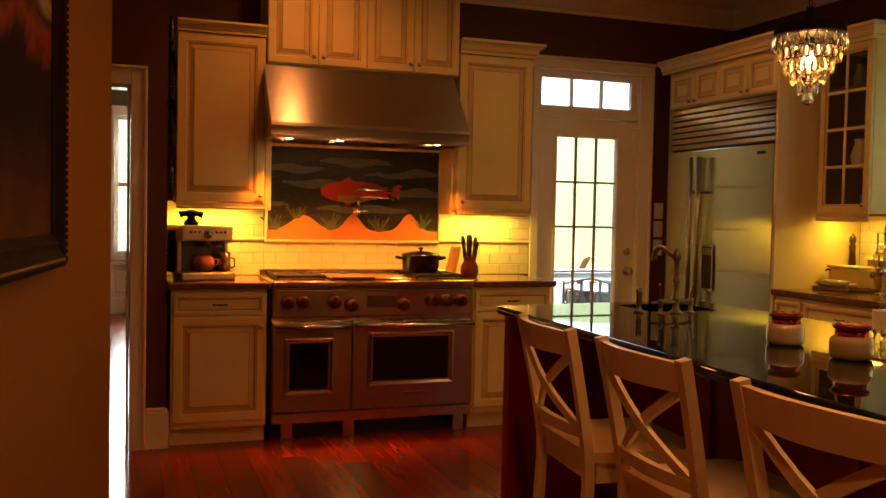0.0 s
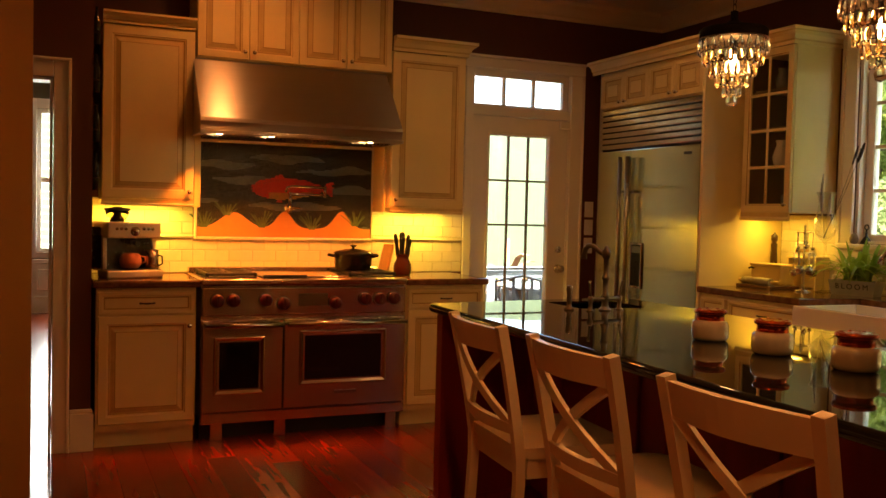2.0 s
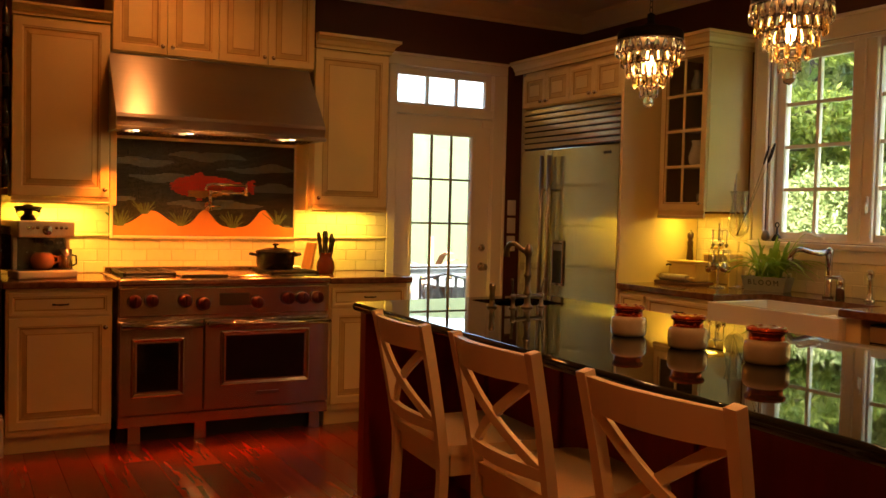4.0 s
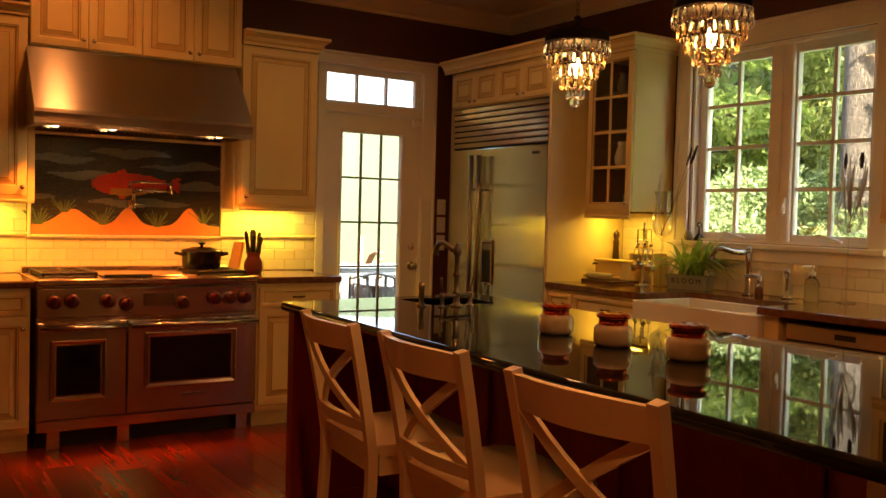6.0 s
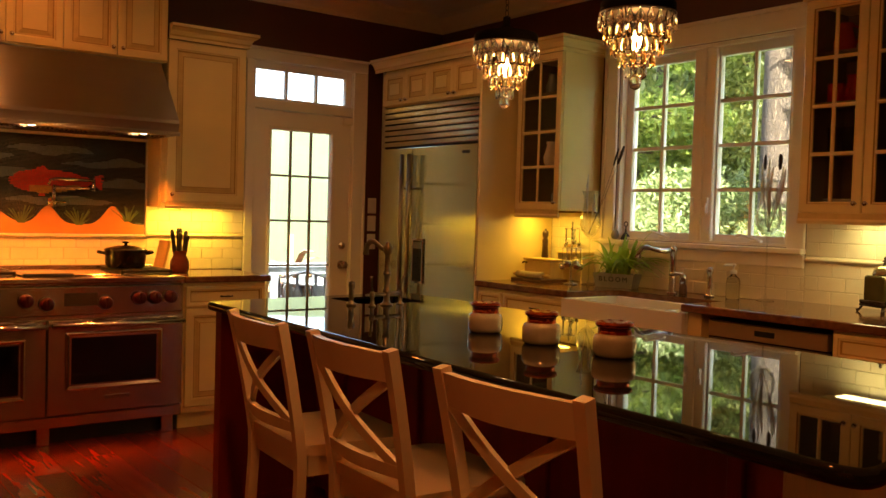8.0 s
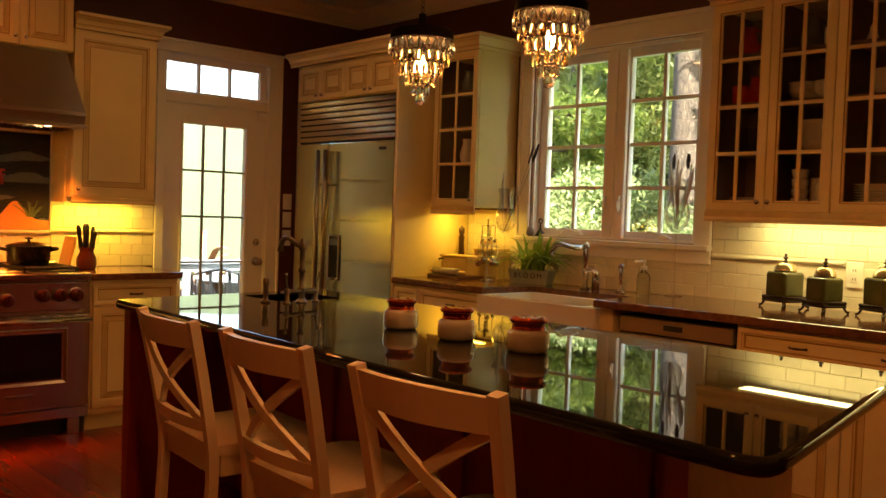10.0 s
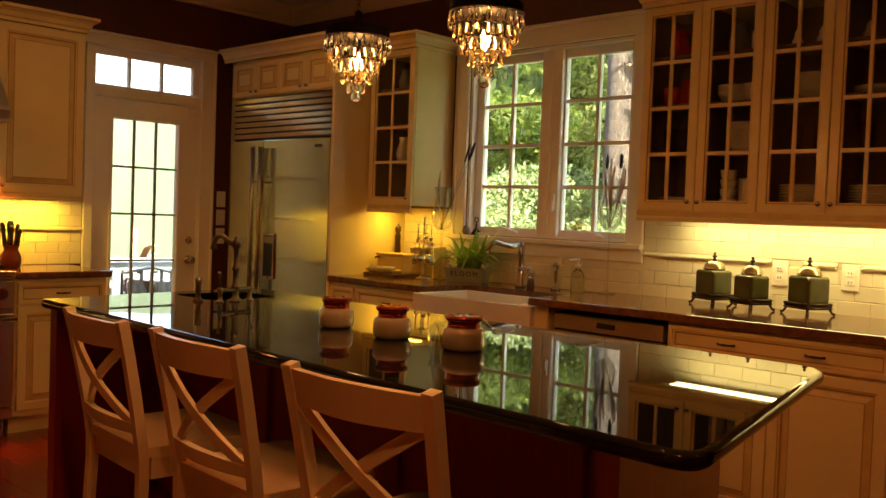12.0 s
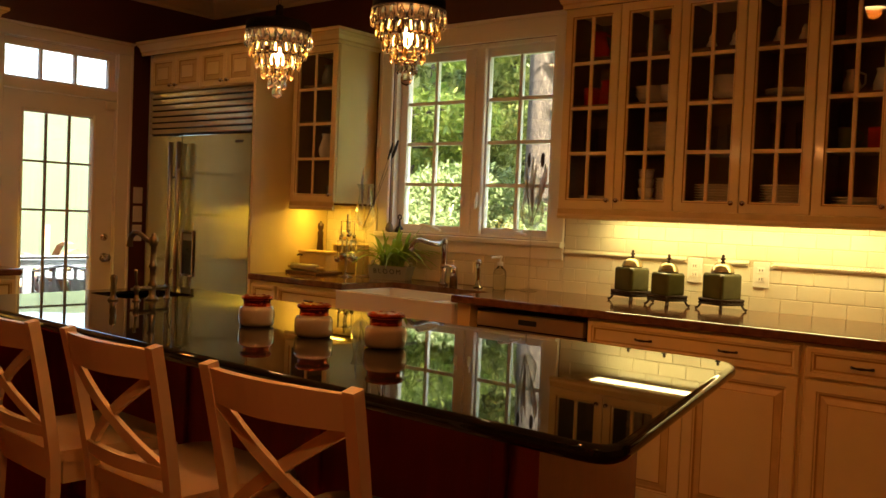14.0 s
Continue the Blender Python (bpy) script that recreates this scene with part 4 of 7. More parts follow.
    part("crown_moulding", extrude_profile(bmesh.new(), CROWN, -0.10, W + 0.025, mitre1=1, lines=(2, 5)), [CREAM, GLAZE2], c, at=Matrix.Translation((0, 0.0, 0.258)))
    part("crown_return", extrude_profile(bmesh.new(), CROWN, 0, 0.30, mitre0=1, lines=(2, 5)), [CREAM, GLAZE2], c, at=pose(W + 0.025, 0, 0.258, 0, 0, 90))
    for ya, yb, lab in ((y0 - 0.024, y0 - 0.002, "tall cream panel beside the refrigerator"), (y1 + 0.002, y1 + 0.010, "thin dark metal edge strip of the refrigerator")):
        bm = bmesh.new()
        box(bm, XF - 0.002, ya, 0, XE - 0.004, yb, 2.345, 0.002)
        part("side_panel", bm, CREAM if ya < 5 else STEELB, c, lab, c.matrix_basis.inverted())


refrigerator()


# ---- east run: base cabinets, sink, counters, glazed wall cabinets ----
def glass_cabinet(label, m, w, h, d, doors, crown_l, crown_r):
    c = thing("glass_cabinet", label, "cabinet", m, "glass-fronted cabinets")
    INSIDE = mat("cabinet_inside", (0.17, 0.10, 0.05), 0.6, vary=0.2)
    bm = bmesh.new()
    box(bm, 0, 0.002, 0, 0.018, d, h)
    box(bm, w - 0.018, 0.002, 0, w, d, h)
    box(bm, 0.018, 0.002, 0, w - 0.018, d, 0.018)
    box(bm, 0.018, 0.002, h - 0.018, w - 0.018, d, h)
    part("body", bm, CREAM, c)
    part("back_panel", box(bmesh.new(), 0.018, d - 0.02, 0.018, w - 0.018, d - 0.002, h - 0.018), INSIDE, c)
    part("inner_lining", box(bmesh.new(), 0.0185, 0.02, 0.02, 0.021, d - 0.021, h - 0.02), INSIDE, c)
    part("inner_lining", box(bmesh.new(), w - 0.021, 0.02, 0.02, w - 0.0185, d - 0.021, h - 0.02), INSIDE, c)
    n = w / doors
    for k in range(doors):
        if k:
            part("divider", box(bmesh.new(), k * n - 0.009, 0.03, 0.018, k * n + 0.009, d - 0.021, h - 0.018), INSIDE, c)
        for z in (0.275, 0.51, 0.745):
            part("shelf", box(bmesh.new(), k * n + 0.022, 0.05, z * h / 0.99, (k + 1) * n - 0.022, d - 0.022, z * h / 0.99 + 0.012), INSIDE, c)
        s, t = 0.052, 0.02
        bm = bmesh.new()
        prof = [(0.002, 0, 0), (0.002, t - 0.003, 0), (0.005, t, 0), (s - 0.010, t, 0), (s - 0.006, t - 0.006, 1), (s, t - 0.008, 0), (s, 0, 0)]
        rings = []
        for i, dd, mi in prof:
            rings.append([bm.verts.new(p) for p in ((i, -dd, i), (n - i, -dd, i), (n - i, -dd, h - i), (i, -dd, h - i))])
        for q, (a, b) in enumerate(zip(rings, rings[1:] + rings[:1])):
            for i in range(4):
                bm.faces.new((a[i], a[(i + 1) % 4], b[(i + 1) % 4], b[i])).material_index = prof[(q + 1) % len(prof)][2]
        dr = part("door", bm, [CREAM, GLAZE, GLAZE2], c, at=Matrix.Translation((k * n, 0, 0)))
        bm = bmesh.new()
        box(bm, n / 2 - 0.009, -0.016, s - 0.004, n / 2 + 0.009, -0.004, h - s + 0.004, 0.003)
        for q in (1, 2, 3):
            z = s + q * (h - 2 * s) / 4
            box(bm, s - 0.004, -0.0155, z - 0.009, n - s + 0.004, -0.0045, z + 0.009, 0.003)
        part("glazing_bar", bm, CREAM, dr)
        for i in range(2):
            for j in range(4):
                ph = (h - 2 * s) / 4
                part("pane", box(bmesh.new(), s + i * (n - 2 * s) / 2, -0.004, s + j * ph, s + (i + 1) * (n - 2 * s) / 2, -0.001, s + (j + 1) * ph), CABPANE, dr)
        kl = (k % 2 == 1) if doors > 1 else False
        part("knob", knob_bm(0.012), NICKEL, dr, "small nickel knob", Matrix.Translation((0.026 if kl else n - 0.026, -0.02, 0.045)))
    bm = extrude_profile(bmesh.new(), CROWN, 0, w, mitre0=crown_l, mitre1=crown_r, lines=(2, 5))
    part("crown_moulding", bm, [CREAM, GLAZE2], c, at=Matrix.Translation((0, -0.021, h)))
    if crown_r:
        part("crown_return", extrude_profile(bmesh.new(), CROWN, 0, d + 0.02, mitre0=1, lines=(2, 5)), [CREAM, GLAZE2], c, at=pose(w, -0.021, h, 0, 0, 90))
    if crown_l:
        part("crown_return", extrude_profile(bmesh.new(), CROWN, -d - 0.02, 0, mitre1=1, lines=(2, 5)), [CREAM, GLAZE2], c, at=pose(0, -0.021, h, 0, 0, -90))
    part("light_rail", extrude_profile(bmesh.new(), [(a, b * 1.4) for a, b in RAIL], 0, w, lines=(3,)), [CREAM, GLAZE2], c, at=Matrix.Translation((0, -0.012, -0.0505)))
    return c


XG = 3.975
glass_cabinet("cream glass-fronted wall cabinet beside the refrigerator", on_east(XG, 4.462, 1.372), 0.40, 0.975, XE - XG - 0.004, 1, 0, 1)
GCN = 0.3075
glass_cabinet("long cream glass-fronted cabinet full of dishes", on_east(XG, 2.452, 1.380), GCN * 7, 0.99, XE - XG - 0.004, 7, 1, 0)

XB = 3.690
base_cabinet("cream base cabinet beside the refrigerator", on_east(XB, 4.476, 0), 0.24, XE - XB - 0.004, pulls="none")
base_cabinet("cream base cabinet beside the sink", on_east(XB, 4.234, 0), 0.600, XE - XB - 0.004, doors=2)
XB2 = 3.615
base_cabinet("wide cream base cabinet with one long drawer", on_east(XB2, 2.055, 0), 0.945, XE - XB2 - 0.004, drawer=0.118, doors=2, pulls=(0.275, 0.645), top=0.010, hgt=0.890)
base_cabinet("cream base cabinet at the end of the run", on_east(XB2, 1.108, 0), 0.43, XE - XB2 - 0.004, drawer=0.118, top=0.010, hgt=0.890)
base_cabinet("cream base cabinet beyond the canisters", on_east(XB2, 0.676, 0), 0.60, XE - XB2 - 0.004, drawer=0.118, doors=2, top=0.010, hgt=0.890)
# dishwasher, with a cream post beside the sink
bm = bmesh.new()
box(bm, 3.61, 2.715, 0, XE - 0.01, 2.795, 0.890, 0.003)
thing("cabinet_post", "cream cabinet post between sink and dishwasher", "panel", bm=bm, material=CREAM)
dwr = thing("dishwasher", "stainless steel dishwasher under the counter", "dishwasher", on_east(3.63, 2.705, 0))
part("body", box(bmesh.new(), 0, 0.03, 0.02, 0.64, 0.60, 0.865), BLACKM, dwr)
WSTEEL = mat("warm_brushed_steel", (0.44, 0.35, 0.25), 0.40, 0.7, vary=0.06, scale=4)
d_ = part("door", box(bmesh.new(), 0.02, 0.0, 0.12, 0.62, 0.03, 0.78, 0.004), WSTEEL, dwr)
bm = bmesh.new()
box(bm, 0.02, -0.004, 0.79, 0.62, 0.03, 0.862, 0.003)
cp_ = part("control_panel", bm, WSTEEL, dwr)
part("handle_slot", box(bmesh.new(), 0.27, -0.010, 0.815, 0.37, -0.003, 0.84, 0.002), BLACKM, cp_, "dark handle recess")
bm = bmesh.new()
tube(bm, [(0.06, -0.04, 0.735), (0.58, -0.04, 0.735)], 0.010, 12)
for hx in (0.08, 0.56):
    tube(bm, [(hx, -0.04, 0.735), (hx, 0.0, 0.735)], 0.008, 8)
part("handle", bm, CHROME, d_)

bm = bmesh.new()
prism(bm, [(3.655, 4.478), (3.655, 3.66), (4.03, 3.60), (4.03, 2.80), (XE - 0.003, 2.80), (XE - 0.003, 4.478)], 0.877, 0.915, bev=0.008, seg=3)
thing("countertop", "polished brown granite countertop wrapping the sink", "countertop", bm=bm, material=BROWNST)
ZR = 0.930
bm = bmesh.new()
prism(bm, [(3.560, 2.798), (3.600, 0.05), (XE - 0.003, 0.05), (XE - 0.003, 2.798)], ZR - 0.038, ZR, bev=0.008, seg=3)
thing("countertop", "polished brown granite countertop under the glass cabinets", "countertop", bm=bm, material=BROWNST)


def farm_sink():
    y1, y0, x0, x1, zt, zb = 3.625, 2.80, 3.575, 4.03, 0.884, 0.655
    s = thing("farmhouse_sink", "white fireclay double-bowl apron sink", "sink")
    bm = bmesh.new()
    t = 0.028
    box(bm, x0, y0, zb, x0 + t, y1, zt, 0.008, 3)
    box(bm, x1 - t, y0, zb, x1, y1, zt, 0.004)
    box(bm, x0 + t, y0, zb, x1 - t, y0 + t, zt, 0.004)
    box(bm, x0 + t, y1 - t, zb, x1 - t, y1, zt, 0.004)
    box(bm, x0 + t, y0 + t, zb, x1 - t, y1 - t, zb + 0.03)
    part("basin", bm, PORCEL, s)
    part("divider", box(bmesh.new(), x0 + t, 3.14, zb + 0.03, x1 - t, 3.17, zt - 0.035, 0.010, 3), PORCEL, s)
    for y in (2.97, 3.40):
        bm = bmesh.new()
        lathe(bm, [(0.04, 0), (0.042, 0.003), (0.03, 0.004), (0.01, 0.001)], 18, c=(3.80, y, zb + 0.031))
        part("drain", bm, CHROME, s)
    bm = bmesh.new()
    box(bm, XB, y0 + 0.004, 0, XB + 0.4, y1 - 0.004, zb - 0.003)
    thing("base_cabinet", "cream cabinet below the apron sink", "cabinet", bm=bm, material=CREAM)


farm_sink()


# ---- island ----
ZI = 0.93
ITOP = [(1.42, 0.745), (2.62, 0.985), (2.62, 3.76), (1.525, 3.66)]


def round_poly(pts, r, n=6):
    out = []
    k = len(pts)
    for i, p in enumerate(pts):
        p, a, b = Vector(p), Vector(pts[i - 1]), Vector(pts[(i + 1) % k])
        u, v = (a - p).normalized(), (b - p).normalized()
        rr = r[i]
        s, e = p + u * rr, p + v * rr
        for j in range(n + 1):
            t = j / n
            out.append(tuple((1 - t) ** 2 * s + 2 * t * (1 - t) * p + t * t * e))
    return out


def bullnose(bm, pts, z0, z1, n=8):
    """A slab whose whole edge is a half round."""
    r, zm, k = (z1 - z0) / 2, (z0 + z1) / 2, len(pts)
    P = [Vector(p) for p in pts]
    out = []
    for i in range(k):
        u, v = (P[i] - P[i - 1]).normalized(), (P[(i + 1) % k] - P[i]).normalized()
        m = (Vector((u.y, -u.x)) + Vector((v.y, -v.x))).normalized()
        out.append(m)
    rings = []
    for j in range(n + 1):
        a = math.pi * j / n - math.pi / 2
        rings.append([bm.verts.new((*(p - m * r * (1 - math.cos(a))), zm + r * math.sin(a))) for p, m in zip(P, out)])
    for a, b in zip(rings, rings[1:]):
        for i in range(k):
            bm.faces.new((a[i], a[(i + 1) % k], b[(i + 1) % k], b[i])).smooth = True
    bm.faces.new(rings[0][::-1])
    bm.faces.new(rings[-1])
    return bm


def island():
    c = thing("kitchen_island", "dark mahogany island base with panelled ends", "island")
    bm = bmesh.new()
    prism(bm, [(2.02, 1.24), (2.56, 1.345), (2.56, 3.66), (2.02, 3.61)], 0.10, ZI - 0.036)
    prism(bm, [(2.07, 1.28), (2.52, 1.38), (2.52, 3.62), (2.07, 3.57)], 0.0, 0.10)
    part("body", bm, MAHOG, c)
    bm = bmesh.new()
    prism(bm, [(1.545, 3.520), (2.015, 3.565), (2.015, 3.620), (1.545, 3.575)], 0.0, ZI - 0.036, bev=0.003, seg=1)
    part("end_panel", bm, MAHOG, c)
    bm = bmesh.new()
    prism(bm, [(1.58, 1.00), (2.575, 1.275), (2.575, 1.335), (1.58, 1.055)], 0.0, ZI - 0.036, bev=0.003, seg=1)
    part("end_panel", bm, MAHOG, c)
    bm = bmesh.new()
    prism(bm, [(1.527, 3.502), (2.090, 3.557), (2.090, 3.646), (1.527, 3.592)], 0.0, 0.11, bev=0.01, seg=1)
    part("base_moulding", bm, MAHOG, c)
    for y in (1.32, 2.02, 2.72):
        bm = bmesh.new()
        box(bm, 2.000, y + 0.05, 0.16, 2.022, y + 0.10, 0.84, 0.004)
        box(bm, 2.000, y + 0.58, 0.16, 2.022, y + 0.63, 0.84, 0.004)
        box(bm, 2.000, y + 0.10, 0.79, 2.022, y + 0.58, 0.84, 0.004)
        box(bm, 2.000, y + 0.10, 0.16, 2.022, y + 0.58, 0.22, 0.004)
        part("front_panel", bm, MAHOG, c)
    bm = bmesh.new()
    outer = round_poly(ITOP, (0.09, 0.10, 0.06, 0.06))
    hole = rounded(2.085, 3.30, 2.43, 3.60, 0.04, 3)
    bullnose(bm, outer, ZI - 0.036, ZI)
    top = thing("countertop", "polished black granite island top with rounded corners", "countertop", bm=bm, material=GRANITE)
    cut = new("cutter", finish(prism(bmesh.new(), hole, ZI - 0.1, ZI + 0.1), GRANITE))
    md = top.modifiers.new("hole", "BOOLEAN")
    md.object, md.operation, md.solver = cut, "DIFFERENCE", "EXACT"
    bpy.context.view_layer.update()
    me = bpy.data.meshes.new_from_object(top.evaluated_get(bpy.context.evaluated_depsgraph_get()))
    top.modifiers.clear()
    top.data = me
    bpy.data.objects.remove(cut)
    s = thing("prep_sink", "small dark undermount prep sink in the island", "sink")
    bm = bmesh.new()
    x0, y0, x1, y1 = 2.077, 3.292, 2.438, 3.608
    for b in ((x0, y0, x0 + 0.008, y1), (x1 - 0.008, y0, x1, y1), (x0 + 0.008, y0, x1 - 0.008, y0 + 0.008), (x0 + 0.008, y1 - 0.008, x1 - 0.008, y1)):
        box(bm, b[0], b[1], 0.74, b[2], b[3], ZI - 0.010)
    box(bm, x0, y0, 0.735, x1, y1, 0.742)
    part("basin", bm, mat("dark_sink", (0.03, 0.028, 0.025), 0.35, 0.4), s)


island()


# ---- counter stools ----
def counter_stool():
    """Faces +x; the back stands round x = 0, its middle at y = 0."""
    c = thing("counter_stool", "cream painted wooden counter stool with a crossed back", "stool", group="stools at the island")
    hw, zt, zs = 0.2055, 0.985, 0.612

    def post_x(z):
        return 0.040 - 0.080 * ((max(z, 0.55) - 0.55) / 0.435) ** 1.25 - (0.04 * ((0.55 - z) / 0.55) ** 1.5 if z < 0.55 else 0)

    def post_y(z):
        return hw - 0.016 * min(1.0, max(0.0, (zt - z) / 0.40))

    for s in (-1, 1):
        pts = [(post_x(z), s * post_y(z), z) for z in (0, 0.15, 0.35, 0.50, 0.58, 0.64, 0.70, 0.76, 0.82, 0.88, 0.94, zt)]
        bm = bar(bmesh.new(), pts, 0.030, 0.030, (0, 1, 0))
        bmesh.ops.bevel(bm, geom=[e for e in bm.edges if len(e.link_faces) == 2 and e.calc_face_angle() > 0.6], offset=0.003, segments=2, affect="EDGES")
        part("back_post", bm, CHAIRW, c)

    def curved(z0, z1, bow, y0=-hw + 0.014, y1=hw - 0.014, n=10, t=0.022):
        bm = bmesh.new()
        pr = []
        for i in range(n + 1):
            f = i / n
            y = y0 + (y1 - y0) * f
            off = -bow * math.sin(math.pi * f)
            pr.append((y, off))
        lo_f = [bm.verts.new((post_x(z0) + o - t / 2, y, z0)) for y, o in pr]
        lo_b = [bm.verts.new((post_x(z0) + o + t / 2, y, z0)) for y, o in pr]
        hi_f = [bm.verts.new((post_x(z1) + o - t / 2, y, z1 + 0.006 * math.sin(math.pi * i / n))) for i, (y, o) in enumerate(pr)]
        hi_b = [bm.verts.new((post_x(z1) + o + t / 2, y, z1 + 0.006 * math.sin(math.pi * i / n))) for i, (y, o) in enumerate(pr)]
        for i in range(n):
            for a, b in ((lo_f, hi_f), (hi_f, hi_b), (hi_b, lo_b), (lo_b, lo_f)):
                bm.faces.new((a[i], a[i + 1], b[i + 1], b[i]))
        for i in (0, n):
            bm.faces.new((lo_f[i], hi_f[i], hi_b[i], lo_b[i]))
        return bm

    part("top_rail", curved(0.902, 0.975, 0.042, t=0.022), CHAIRW, c)
    part("lower_rail", curved(0.652, 0.684, 0.030), CHAIRW, c)
    for s in (-1, 1):
        pts = []
        for i in range(9):
            f = i / 8
            z = 0.672 + (0.912 - 0.672) * f
            y = s * (hw - 0.026 + 0.008 * f) * (1 - 2 * f)
            pts.append((post_x(z) - 0.030 * math.sin(math.pi * f) + (0.004 if s > 0 else -0.004), y, z))
        part("cross_slat", bar(bmesh.new(), pts, 0.028, 0.013, (0, 0.6 * s, 1)), CHAIRW, c)
    bm = bmesh.new()
    prism(bm, round_poly([(0.03, -0.205), (0.42, -0.225), (0.42, 0.225), (0.03, 0.205)], (0.03, 0.06, 0.06, 0.03), 4), zs - 0.034, zs, bev=0.010, seg=2)
    part("seat", bm, CHAIRW, c)
    for s in (-1, 1):
        part("front_leg", bar(bmesh.new(), [(0.41, s * 0.200, 0), (0.395, s * 0.195, zs - 0.03)], 0.036, 0.036, (0, 1, 0)), CHAIRW, c)
        part("apron", box(bmesh.new(), 0.06, s * 0.193 - 0.010, zs - 0.095, 0.39, s * 0.193 + 0.010, zs - 0.034), CHAIRW, c)
        part("side_stretcher", bar(bmesh.new(), [(0.02, s * 0.2, 0.28), (0.40, s * 0.198, 0.28)], 0.028, 0.018, (0, 0, 1)), CHAIRW, c)
    part("front_apron", box(bmesh.new(), 0.383, -0.18, zs - 0.095, 0.403, 0.18, zs - 0.034), CHAIRW, c)
    part("back_apron", box(bmesh.new(), 0.045, -0.19, zs - 0.095, 0.065, 0.19, zs - 0.034), CHAIRW, c)
    part("footrest", bar(bmesh.new(), [(0.405, -0.19, 0.22), (0.405, 0.19, 0.22)], 0.03, 0.02, (0, 0, 1)), CHAIRW, c)
    part("back_stretcher", bar(bmesh.new(), [(0.022, -0.19, 0.22), (0.022, 0.19, 0.22)], 0.028, 0.018, (0, 0, 1)), CHAIRW, c)
    return c


STOOLS = ((1.2826, 1.4155, 2.7), (1.3097, 2.0714, -1.8), (1.3168, 2.6419, -4.3))
first = counter_stool()
first.matrix_basis = pose(STOOLS[0][0], STOOLS[0][1], 0, 0, 0, STOOLS[0][2])
for x, y, a in STOOLS[1:]:
    copy_thing(first, pose(x, y, 0, 0, 0, a))

# ---- pendants over the island ----
CRYSTAL = glass("clear_crystal", (1.0, 0.95, 0.86), 0.0, 1.45)
AMBERC = glass("amber_crystal", (1.0, 0.74, 0.34), 0.0, 1.45)
BULB = mat("lit_bulb", (1.0, 0.66, 0.26), emit=9.0)


def drop_mesh(h, r, material):
    bm = bmesh.new()
    lathe(bm, [(0.001, 0), (r * 0.40, -h * 0.14), (r * 0.80, -h * 0.38), (r, -h * 0.62), (r * 0.80, -h * 0.86), (r * 0.4, -h * 0.97), (0.001, -h)], 10, cap=False)
    for v in bm.verts:
        v.co.y *= 0.5
    for f in bm.faces:
        f.smooth = True
    bmesh.ops.remove_doubles(bm, verts=bm.verts, dist=0.0012)
    return finish(bm, material)


def pendant():
    p = thing("pendant_light", "small crystal chandelier with black iron cap, lit", "pendant light", group="pendants over the island")
    bm = bmesh.new()
    lathe(bm, [(0.092, 0.208), (0.100, 0.208), (0.105, 0.214), (0.105, 0.240), (0.099, 0.246), (0.060, 0.252), (0.022, 0.266), (0.012, 0.274), (0.012, 0.300), (0.004, 0.304)], 28)
    part("cap", bm, mat("matt_black_cap", (0.0025, 0.002, 0.0018), 0.7, spec=0.05), p, "black iron cap")
    bm = bmesh.new()
    tiers = ((0.106, 0.212, 24, 0.046, 0.0092), (0.090, 0.174, 20, 0.042, 0.0090), (0.070, 0.140, 15, 0.042, 0.0090), (0.049, 0.106, 11, 0.040, 0.0088), (0.027, 0.070, 6, 0.036, 0.0086))
    for r, z, n, h, w in tiers:
        ring = [(r * math.cos(2 * math.pi * k / 28), r * math.sin(2 * math.pi * k / 28), z) for k in range(29)]
        tube(bm, ring, 0.0022, 6, cap=False)
    for k in range(4):
        a = math.pi / 2 * k + 0.4
        tube(bm, [(t[0] * math.cos(a), t[0] * math.sin(a), t[1]) for t in tiers] + [(0, 0, 0.05)], 0.0018, 6)
    part("ring_frame", bm, BRONZE, p)
    for ti, (r, z, n, h, w) in enumerate(tiers):
        me = drop_mesh(h, w * 1.16, CRYSTAL if ti in (0, 4) else AMBERC)
        for k in range(n):
            a = 2 * math.pi * (k + 0.5 * (ti % 2)) / n
            c = new("crystal", me)
            c.parent = p
            c.matrix_basis = pose(r * math.cos(a), r * math.sin(a), z - 0.002, 0, 0, math.degrees(a) + 90)
    bm = bmesh.new()
    lathe(bm, [(0.001, 0.05), (0.010, 0.042), (0.018, 0.022), (0.014, 0.006), (0.001, 0.0)], 12, cap=False)
    part("crystal_ball", bm, CRYSTAL, p)
    bm = bmesh.new()
    lathe(bm, [(0.010, 0.206), (0.012, 0.18), (0.010, 0.165)], 12)
    part("bulb_holder", bm, BRONZE, p)
    bm = bmesh.new()
    lathe(bm, [(0.007, 0.165), (0.013, 0.150), (0.014, 0.135), (0.008, 0.118), (0.001, 0.108)], 12, cap=False)
    b = part("bulb", bm, BULB, p, "lit candle bulb")
    b.visible_shadow = False
    zc = ZC - 1.668
    link = bmesh.new()
    tube(link, [(0.006 * math.cos(a), 0, 0.011 * math.sin(a)) for a in [2 * math.pi * k / 10 for k in range(11)]], 0.0016, 6, cap=False)
    link_me = finish(link, BRONZE)
    n = int((zc - 0.305 - 0.02) / 0.0185)
    for k in range(n):
        c = new("chain_link", link_me)
        c.parent = p
        c.matrix_basis = pose(0, 0, 0.313 + k * 0.0185, 0, 0, 90 * (k % 2))
    bm = bmesh.new()
    lathe(bm, [(0.05, zc - 0.001), (0.05, zc - 0.012), (0.02, zc - 0.024), (0.005, zc - 0.03)], 20)
    part("canopy", bm, BLACKM, p)
    return p


pend = pendant()
pend.matrix_basis = Matrix.Translation(PENDANTS[0])
copy_thing(pend, Matrix.Translation(PENDANTS[1]))

